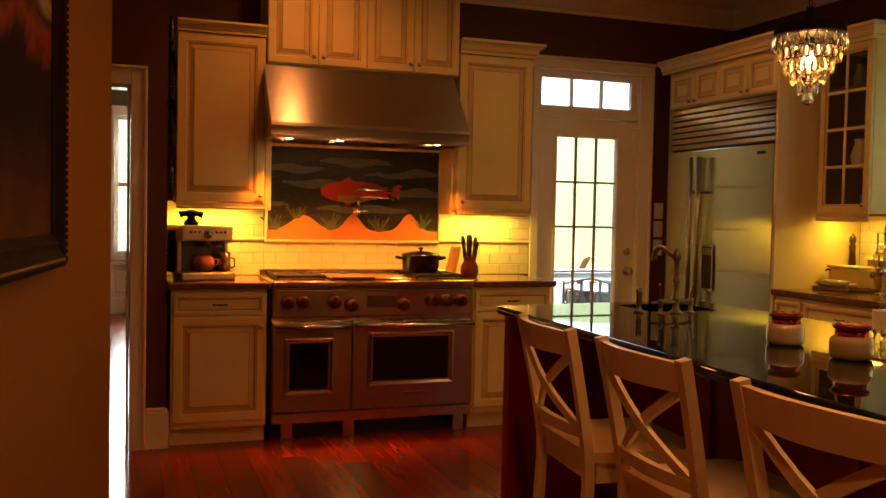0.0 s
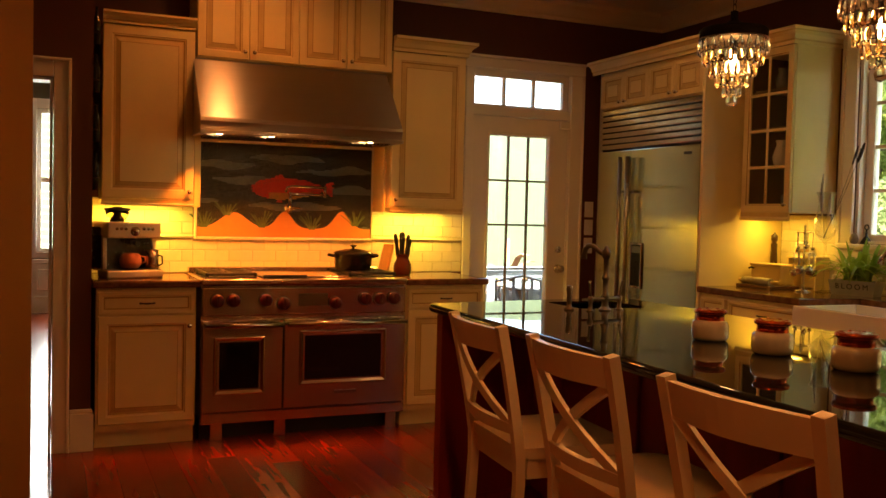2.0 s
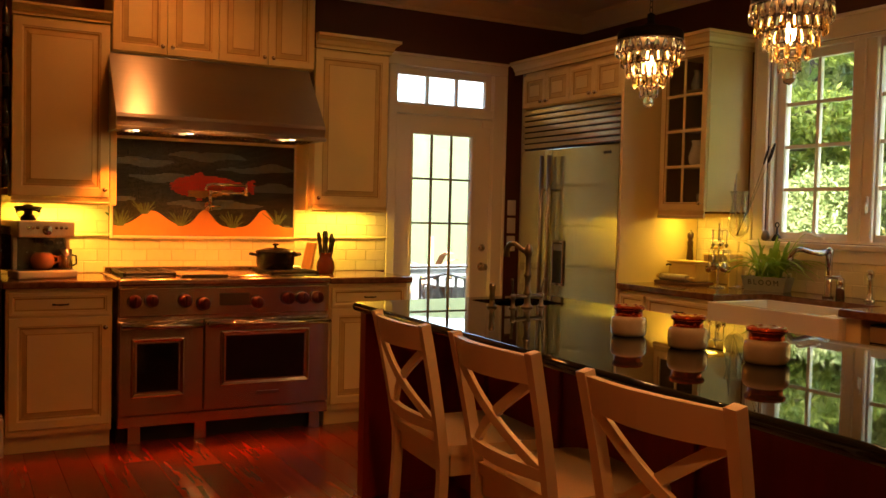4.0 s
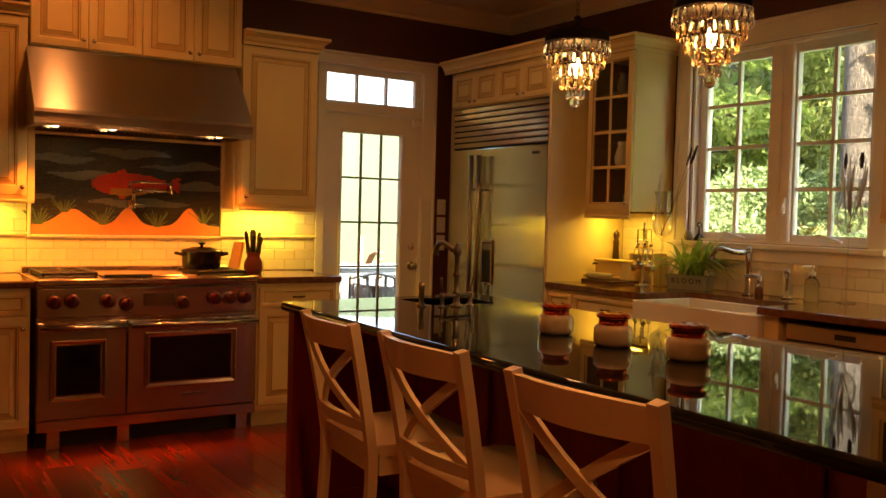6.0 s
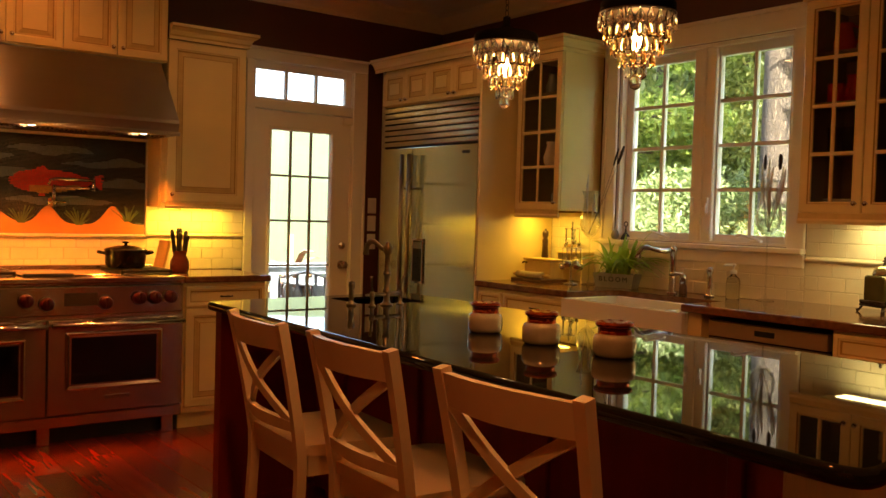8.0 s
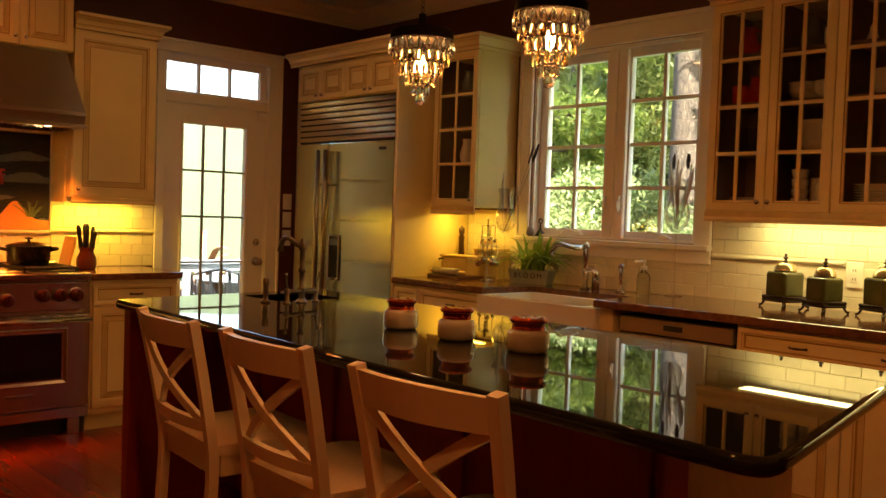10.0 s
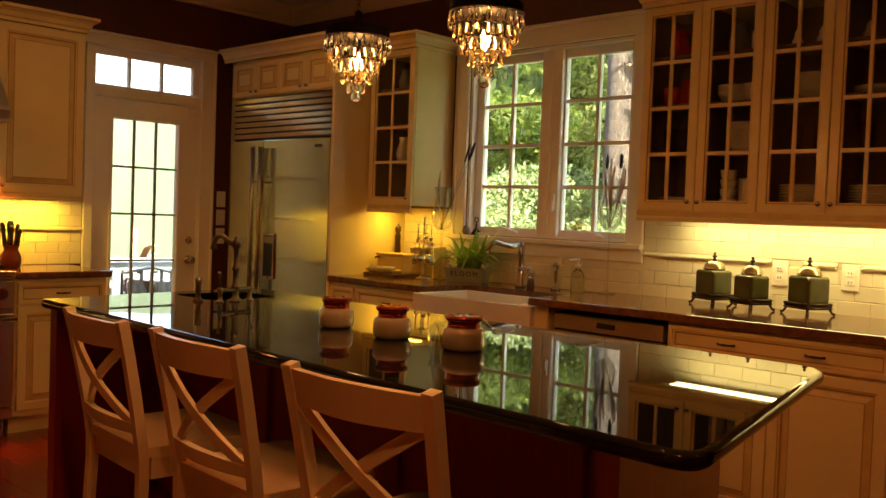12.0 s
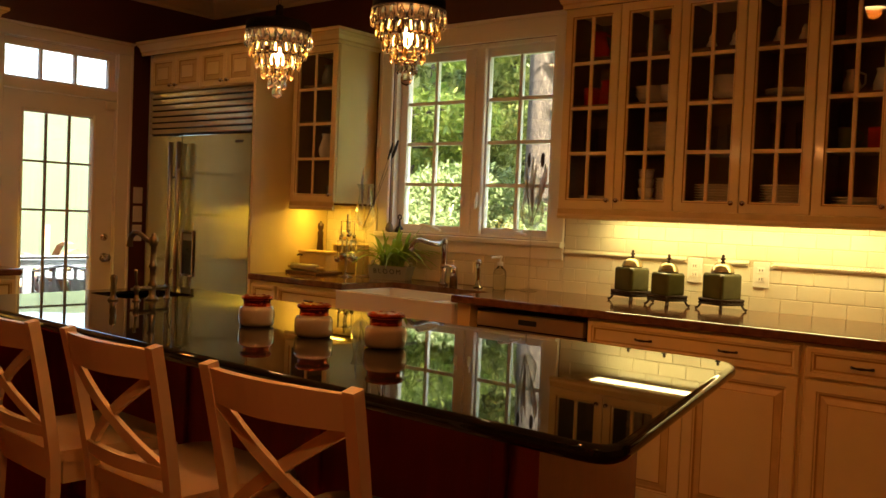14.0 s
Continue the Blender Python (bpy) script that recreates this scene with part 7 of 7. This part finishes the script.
    l.new(mr.outputs[0], cr.inputs[0])
    l.new(cr.outputs[0], nd["Principled BSDF"].inputs["Base Color"])
    nd["Principled BSDF"].inputs["Roughness"].default_value = 0.6
    nd["Principled BSDF"].inputs["Specular IOR Level"].default_value = 0.03
    b = nd.new("ShaderNodeBump")
    b.inputs["Strength"].default_value, b.inputs["Distance"].default_value = 0.4, 0.002
    l.new(nz.outputs[0], b.inputs["Height"])
    l.new(b.outputs[0], nd["Principled BSDF"].inputs["Normal"])
    part("canvas", bm, m, p, "dark abstract brushwork")


picture()

# ---- outdoors ----
GRASS = mat("lawn_grass", (0.07, 0.10, 0.03), 0.8, vary=0.4, scale=0.8, bump=0.6, bscale=25)
structure("ground", box(bmesh.new(), -300, -300, -1.0, 300, 300, -0.75), GRASS, "sunny green lawn", "ground")
# grassy bank behind the deck
bm = bmesh.new()
N = 24
rows = []
for j in range(N + 1):
    f = j / N
    yy, zz = 11.0 + 30 * f, -0.75 + 6.6 * (f ** 1.25) + 0.02
    rows.append([bm.verts.new((-6 + 46 * i / N, yy, zz + 0.15 * math.sin(i * 1.3) * f)) for i in range(N + 1)])
for a, b in zip(rows, rows[1:]):
    for i in range(N):
        bm.faces.new((a[i], a[i + 1], b[i + 1], b[i]))
structure("ground_bank", bm, mat("bank_grass", (0.030, 0.043, 0.011), 0.85, vary=0.40, scale=0.9, bump=0.6, bscale=14), "sunlit pale green grassy bank", "ground")


LEAFA = leaf_material("leaf_green", (0.15, 0.23, 0.035), (0.42, 0.47, 0.10))
LEAFB = leaf_material("leaf_yellow_green", (0.16, 0.21, 0.05), (0.36, 0.37, 0.10))
LEAFS = leaf_material("shrub_leaf", (0.11, 0.16, 0.045), (0.25, 0.28, 0.11))
def bark_material():
    m = bpy.data.materials.new("tree_bark")
    m.use_nodes = True
    n, l = m.node_tree.nodes, m.node_tree.links
    p = n["Principled BSDF"]
    p.inputs["Roughness"].default_value = 0.95
    tc, mp = n.new("ShaderNodeTexCoord"), n.new("ShaderNodeMapping")
    mp.inputs["Scale"].default_value = (1, 1, 0.28)
    l.new(tc.outputs["Object"], mp.inputs[0])
    wob = n.new("ShaderNodeTexNoise")
    wob.inputs["Scale"].default_value, wob.inputs["Detail"].default_value = 16, 5
    vo = n.new("ShaderNodeTexVoronoi")
    vo.feature = "DISTANCE_TO_EDGE"
    vo.inputs["Scale"].default_value = 46
    mixv = n.new("ShaderNodeMix")
    mixv.data_type = "VECTOR"
    mixv.inputs[0].default_value = 0.22
    l.new(mp.outputs[0], wob.inputs["Vector"])
    l.new(mp.outputs[0], mixv.inputs[4])
    l.new(wob.outputs["Color"], mixv.inputs[5])
    l.new(mixv.outputs[1], vo.inputs["Vector"])
    mr = n.new("ShaderNodeMapRange")
    mr.inputs[2].default_value = 0.22
    l.new(vo.outputs[0], mr.inputs[0])
    mul = n.new("ShaderNodeMath")
    mul.operation = "MULTIPLY"
    l.new(mr.outputs[0], mul.inputs[0])
    l.new(wob.outputs[0], mul.inputs[1])
    cr = n.new("ShaderNodeMix")
    cr.data_type = "RGBA"
    cr.inputs[6].default_value, cr.inputs[7].default_value = (0.045, 0.030, 0.018, 1), (0.22, 0.16, 0.095, 1)
    l.new(mul.outputs[0], cr.inputs[0])
    l.new(cr.outputs[2], p.inputs["Base Color"])
    b = n.new("ShaderNodeBump")
    b.inputs["Strength"].default_value, b.inputs["Distance"].default_value = 1.0, 0.03
    l.new(mul.outputs[0], b.inputs["Height"])
    l.new(b.outputs[0], p.inputs["Normal"])
    return m


BARK = bark_material()


def crown_mesh(blobs, count, size, seed, material, slim=0.45):
    """Many single leaves spread through several uneven clumps."""
    rs = np.random.RandomState(seed)
    w = np.array([b[3] ** 2 for b in blobs])
    pick = rs.choice(len(blobs), count, p=w / w.sum())
    B = np.array(blobs)[pick]
    d = rs.normal(size=(count, 3))
    d /= np.linalg.norm(d, axis=1)[:, None]
    r = B[:, 3:4] * rs.uniform(0.35, 1.05, (count, 1)) ** 0.6
    c = B[:, :3] + d * r * np.array([1, 1, 0.85])
    u = rs.normal(size=(count, 3))
    u /= np.linalg.norm(u, axis=1)[:, None]
    v = np.cross(u, rs.normal(size=(count, 3)))
    v /= np.linalg.norm(v, axis=1)[:, None]
    s = size * rs.uniform(0.6, 1.4, (count, 1))
    nrm = np.cross(u, v)
    P = np.stack([c - u * s, c + v * s * slim + nrm * s * 0.15, c + u * s, c - v * s * slim + nrm * s * 0.15], 1).reshape(-1, 3)
    F = np.arange(count * 4).reshape(-1, 4)
    me = bpy.data.meshes.new("mesh")
    me.from_pydata(P.tolist(), [], F.tolist())
    me.materials.append(material)
    return me


def tree(x, y, r, h, lean, spread, n, count, size, seed, material, label, slim=0.45, z0=-0.75, low=0.3):
    t = thing("tree", label, "tree", Matrix.Translation((x, y, z0)), "garden trees")
    rnd = random.Random(seed)
    bm = bmesh.new()
    trunk = [(lean[0] * f + 0.04 * math.sin(7 * f), lean[1] * f + 0.04 * math.cos(6 * f), h * f) for f in [i / 8 for i in range(9)]]
    tube(bm, trunk, [r * (1.25 - 0.75 * i / 8) for i in range(9)], 14)
    part("trunk", bm, BARK, t)
    blobs = []
    for k in range(n):
        f = rnd.uniform(low, 1.0)
        a = rnd.uniform(0, 2 * math.pi)
        ln = spread * rnd.uniform(0.4, 1.0)
        base = Vector((lean[0] * f, lean[1] * f, h * f))
        tip = base + Vector((math.cos(a) * ln, math.sin(a) * ln, rnd.uniform(-0.2, 0.5) * ln))
        bm = bmesh.new()
        tube(bm, [base, base.lerp(tip, 0.5) + Vector((0, 0, 0.12)), tip], [r * 0.35, r * 0.2, r * 0.06], 7)
        part("limb", bm, BARK, t)
        blobs.append((*tip, rnd.uniform(0.35, 0.6) * spread * 0.75))
        blobs.append((*base.lerp(tip, 0.6), rnd.uniform(0.25, 0.45) * spread * 0.75))
    c = tagged(new("crown", crown_mesh(blobs, count, size, seed, material, slim)), "green leaves", kind="stuff")
    c.parent = t


tree(7.55, 4.90, 0.135, 9.0, (0.2, 0.25), 2.4, 14, 6000, 0.11, 3, LEAFA, "tall tree with rough brown bark", low=0.55)
tree(9.9, 8.1, 0.10, 5.2, (0.2, 0.3), 1.9, 18, 20000, 0.062, 5, LEAFB, "leafy yellow-green tree beside the house", low=0.1)
tree(8.6, 7.3, 0.07, 4.0, (-0.2, 0.2), 1.3, 14, 13000, 0.055, 6, LEAFA, "slim leafy green tree", low=0.1)
tree(13.5, 9.0, 0.16, 7.5, (0, 0.4), 3.2, 20, 6000, 0.14, 7, LEAFB, "broad leafy tree further off", low=0.1)
tree(14.5, 13.5, 0.16, 7.5, (0, 0.4), 3.2, 20, 6000, 0.14, 8, LEAFA, "broad leafy tree further off", low=0.1)
tree(11.8, 7.9, 0.10, 5.0, (0.1, 0.2), 1.9, 18, 20000, 0.065, 15, LEAFB, "leafy yellow-green tree beside the house", low=0.05)
tree(14.0, 7.4, 0.14, 6.5, (0.1, 0.2), 2.6, 18, 6000, 0.12, 16, LEAFA, "broad leafy tree further off", low=0.05)
tree(10.7, 7.3, 0.08, 5.4, (0.1, 0.2), 1.6, 18, 18000, 0.06, 17, LEAFB, "slim leafy yellow-green tree", low=0.05)
tree(16.5, 11.0, 0.2, 9.5, (0, 0), 4.0, 22, 5000, 0.18, 9, LEAFA, "broad leafy tree at the garden's edge", low=0.1)
# two unseen trees, added to hold skylight back from the kitchen window
tree(8.6, -2.6, 0.16, 7.0, (0.1, 0.1), 2.8, 20, 12000, 0.13, 32, LEAFB, "unseen broad leafy tree added to shade the window", low=0.08)
tree(9.0, 1.6, 0.16, 7.0, (0.1, 0.1), 2.8, 20, 12000, 0.13, 31, LEAFA, "unseen broad leafy tree added to shade the window", low=0.08)


def shrub(x, y, h, w, count, size, seed, material, label, slim):
    t = thing("shrub", label, "shrub", Matrix.Translation((x, y, -0.75)), "garden shrubs")
    rnd = random.Random(seed)
    blobs = []
    for k in range(9):
        a, rr = rnd.uniform(0, 2 * math.pi), rnd.uniform(0, w)
        tip = (math.cos(a) * rr, math.sin(a) * rr, h * rnd.uniform(0.25, 0.9))
        part("stem", tube(bmesh.new(), [(0.05 * math.cos(a), 0.05 * math.sin(a), 0), tip], [0.025, 0.008], 6), BARK, t)
        blobs.append((*tip, rnd.uniform(0.4, 0.6) * w))
    c = tagged(new("crown", crown_mesh(blobs, count, size, seed, material, slim)), "green leaves", kind="stuff")
    c.parent = t


shrub(6.9, 4.35, 2.1, 0.75, 11000, 0.045, 21, LEAFS, "strap-leaved yellow-green shrub outside the window", 0.12)
shrub(7.1, 6.0, 2.6, 0.9, 13000, 0.034, 22, LEAFS, "dense green shrub outside the window", 0.45)
shrub(8.6, 5.75, 2.5, 0.9, 13000, 0.038, 25, LEAFS, "dense green shrub outside the window", 0.4)
shrub(9.6, 6.35, 3.6, 1.3, 14000, 0.055, 26, LEAFB, "broad yellow-green shrub outside the window", 0.4)
shrub(9.2, 5.3, 2.9, 0.9, 12000, 0.052, 23, LEAFS, "strap-leaved yellow-green shrub outside the window", 0.14)


# deck with railing, chair, table and a pot of orange leaves
DECK = mat("grey_deck_board", (0.27, 0.26, 0.24), 0.6, vary=0.25, scale=4, stretch=(6, 0.6, 1), rand=0.15)
RAILC = mat("blue_grey_paint", (0.16, 0.18, 0.19), 0.5, vary=0.1)
ZD = -0.12
dk = structure("deck", box(bmesh.new(), 0.5, 5.94, ZD - 0.6, 8.0, 9.0, ZD - 0.035), BLACKM, "grey board deck outside the door", "deck")
bme = finish(box(bmesh.new(), 0, 0, -0.033, 0.138, 3.05, 0, 0.003), DECK)
for k in range(52):
    o = new("board", bme)
    o.parent = dk
    o.location = (0.52 + k * 0.143, 5.945, ZD)
rl = thing("deck_railing", "blue-grey painted deck railing", "railing", Matrix.Translation((0, 8.75, ZD - 0.06)))
part("top_rail", box(bmesh.new(), 1.0, -0.07, 0.90, 8.0, 0.07, 0.94, 0.006), RAILC, rl)
part("under_rail", box(bmesh.new(), 1.0, -0.02, 0.82, 8.0, 0.02, 0.90, 0.004), RAILC, rl)
part("bottom_rail", box(bmesh.new(), 1.0, -0.02, 0.10, 8.0, 0.02, 0.18, 0.004), RAILC, rl)
bal = finish(box(bmesh.new(), -0.045, -0.015, 0.18, 0.045, 0.015, 0.82), RAILC)
for k in range(42):
    o = new("baluster", bal)
    o.parent = rl
    o.location = (1.1 + k * 0.165, 0, 0)


def deck_chair(x, y, rot):
    c = thing("deck_chair", "dark metal garden armchair on the deck", "chair", pose(x, y, ZD, 0, 0, rot), "deck chairs")
    for s in (-1, 1):
        part("side_frame", tube(bmesh.new(), [(s * 0.26, -0.24, 0), (s * 0.26, -0.22, 0.60), (s * 0.26, 0.20, 0.62), (s * 0.25, 0.24, 0.40), (s * 0.24, 0.30, 0)], 0.014, 8), RAILC, c)
    part("back_frame", tube(bmesh.new(), [(-0.25, 0.22, 0.42), (-0.25, 0.32, 0.82), (0, 0.34, 0.88), (0.25, 0.32, 0.82), (0.25, 0.22, 0.42)], 0.014, 8), RAILC, c)
    for k in range(5):
        xx = -0.17 + k * 0.085
        part("back_slat", bar(bmesh.new(), [(xx, 0.23, 0.42), (xx, 0.33, 0.85)], 0.03, 0.008, (1, 0, 0)), RAILC, c)
    part("seat", box(bmesh.new(), -0.25, -0.22, 0.405, 0.25, 0.24, 0.43, 0.008, 2), RAILC, c)


deck_chair(4.25, 7.75, 150)
deck_chair(5.05, 7.95, 215)
tb = thing("deck_table", "round dark metal garden table on the deck", "table", Matrix.Translation((4.75, 8.35, ZD)))
part("tabletop", lathe(bmesh.new(), [(0.40, 0.69), (0.41, 0.70), (0.41, 0.715), (0.40, 0.72), (0.002, 0.72)], 32), RAILC, tb)
for k in range(4):
    a = math.pi / 4 + k * math.pi / 2
    part("leg", tube(bmesh.new(), [(0.30 * math.cos(a), 0.30 * math.sin(a), 0), (0.12 * math.cos(a), 0.12 * math.sin(a), 0.35), (0.26 * math.cos(a), 0.26 * math.sin(a), 0.69)], 0.014, 8), RAILC, tb)
pt = thing("potted_plant", "pot of orange and green spiky leaves by the railing", "potted plant", Matrix.Translation((4.95, 9.45, -0.75)) @ Matrix.Scale(1.42, 4))
part("pot", lathe(bmesh.new(), [(0.20, 0), (0.24, 0.03), (0.30, 0.75), (0.33, 0.80), (0.33, 0.86), (0.29, 0.86), (0.27, 0.80), (0.002, 0.79)], 24), mat("grey_pot", (0.17, 0.17, 0.16), 0.8, vary=0.2), pt)
rnd = random.Random(9)
ORL = [mat("orange_leaf", (0.24, 0.12, 0.05), 0.5, vary=0.3), mat("olive_leaf", (0.12, 0.16, 0.04), 0.5, vary=0.3)]
for k in range(60):
    a, ln, up = rnd.uniform(0, 2 * math.pi), rnd.uniform(0.35, 0.75), rnd.uniform(0.5, 1.3)
    pts = [(math.cos(a) * ln * f * 0.9, math.sin(a) * ln * f * 0.9, 0.82 + ln * up * f - 0.35 * ln * f * f * 2) for f in (0, 0.3, 0.6, 0.85, 1)]
    bm = bmesh.new()
    bar(bm, pts, 0.05, 0.004, (-math.sin(a), math.cos(a), 0))
    part("leaf", bm, ORL[k % 3 == 2], pt)

# ---- pieces of walls and floor ----
floor = structure("floor", box(bmesh.new(), HALLX - 0.12, YS - 0.12, -0.12, XE + 0.16, YF + 0.16, -0.012), mat("floor_gap", (0.03, 0.008, 0.004), 0.8), "glossy red heart pine plank floor", "floor")


def plank_mesh(w, l):
    bm = bmesh.new()
    box(bm, 0.0008, 0.0008, -0.0118, w - 0.0008, l - 0.0008, 0, 0.0012)
    return finish(bm, PLANK)


rnd = random.Random(11)
PW = 0.150
lengths = (1.1, 1.6, 2.2, 2.9)
plank_meshes = [plank_mesh(PW, l) for l in lengths]
rest_v, rest_f = [], []
x = -0.4
while x < 2.75:
    y = 1.2 - rnd.random() * 1.6
    while y < 9.0:
        k = rnd.randrange(4)
        if y + lengths[k] > 2.6 or x < 0.9:
            ob = new("plank", plank_meshes[k])
            ob.parent = floor
            ob.location = (x, y, 0)
        else:
            b = len(rest_v)
            rest_v += [(x + 0.001, y + 0.001, 0), (x + PW - 0.001, y + 0.001, 0), (x + PW - 0.001, y + lengths[k] - 0.001, 0), (x + 0.001, y + lengths[k] - 0.001, 0)]
            rest_f.append((b, b + 1, b + 2, b + 3))
        y += lengths[k]
    x += PW
for x0, y0, x1, y1 in ((HALLX, YS, -0.4, YF), (-0.4, 8.5, XE, YF), (2.776, YS, XE, YN)):
    xx = x0
    while xx < x1:
        b = len(rest_v)
        rest_v += [(xx + 0.001, y0, -0.002), (min(xx + PW, x1) - 0.001, y0, -0.002), (min(xx + PW, x1) - 0.001, y1, -0.002), (xx + 0.001, y1, -0.002)]
        rest_f.append((b, b + 1, b + 2, b + 3))
        xx += PW
b = len(rest_v)
rest_v += [(-0.4, YS, -0.002), (2.776, YS, -0.002), (2.776, 1.2, -0.002), (-0.4, 1.2, -0.002)]
rest_f.append((b, b + 1, b + 2, b + 3))
me = bpy.data.meshes.new("mesh")
me.from_pydata(rest_v, [], rest_f)
me.materials.append(PLANK)
o = tagged(new("plank_rest", me), "further planks of the floor", kind="stuff")
o.parent = floor

# wall tiles
TW, TH = 0.147, 0.0700


def tile_mesh(w, h=TH):
    bm = bmesh.new()
    box(bm, 0.0014, -0.009, 0.0014, w - 0.0014, 0, h - 0.0014, 0.0022)
    return finish(bm, TILE)


tile_full, tile_cache = tile_mesh(TW), {}


def tile_field(parent, m, width, z0, rows, shift=0):
    for r in range(rows):
        x = -((r + shift) % 2) * TW / 2
        while x < width - 0.004:
            a, b = max(x, 0), min(x + TW, width)
            if b - a > 0.008:
                w = round(b - a, 4)
                if abs(w - TW) < 1e-4:
                    me_ = tile_full
                else:
                    me_ = tile_cache.setdefault(w, None) or tile_mesh(w)
                    tile_cache[w] = me_
                t = new("tile", me_)
                t.parent = parent
                t.matrix_basis = m @ Matrix.Translation((a, 0, z0 + r * TH))
            x += TW


def rope_liner(parent, m, width):
    n = int(width / 0.014)
    bm = bmesh.new()
    box(bm, 0, -0.011, 0, width, 0, 0.007, 0.002)
    box(bm, 0, -0.011, 0.023, width, 0, 0.030, 0.002)
    for k in range(n):
        tube(bm, [(k * 0.014 + 0.001, -0.009, 0.006), (k * 0.014 + 0.013, -0.013, 0.015), (k * 0.014 + 0.021, -0.009, 0.024)], 0.0062, 6)
    part("rope_tile", bm, TILE, parent, "cream ceramic rope liner", m)


def grout(parent, m, width, z0, z1):
    part("grout_bed", box(bmesh.new(), 0, -0.005, z0, width, 0, z1), GROUT, parent, at=m)


for x0, x1 in ((0.263, 0.843), (2.007, 2.668)):
    m = on_north(x0, YN - 0.001, 0)
    grout(wall_north, m, x1 - x0, 0.916, 1.355)
    tile_field(wall_north, m, x1 - x0, 0.916, 3)
    rope_liner(wall_north, on_north(x0, YN - 0.005, 1.126), x1 - x0)
    tile_field(wall_north, m, x1 - x0, 1.158, 3, 1)
m = on_north(0.8435, YN - 0.001, 0)
grout(wall_north, m, 1.163, 0.916, 1.122)
tile_field(wall_north, m, 1.163, 0.916, 3)
m = on_east(XE - 0.001, 4.478, 0)
grout(wall_east, m, 0.44, 0.916, 1.36)
tile_field(wall_east, m, 0.44, 0.916, 6)
m = on_east(XE - 0.001, 4.038, 0)
grout(wall_east, m, 1.42, 0.916, 1.098)
tile_field(wall_east, m, 1.42, 0.916, 3)
m = on_east(XE - 0.001, 2.617, 0)
grout(wall_east, m, 2.45, 0.916, 1.40)
tile_field(wall_east, m, 2.45, 0.924, 3)
tile_field(wall_east, m, 2.45, 1.166, 3, 1)
for a, b in ((0.0, 0.71), (0.86, 1.02), (1.13, 2.45)):
    rope_liner(wall_east, on_east(XE - 0.005, 2.617 - a, 1.135), b - a)
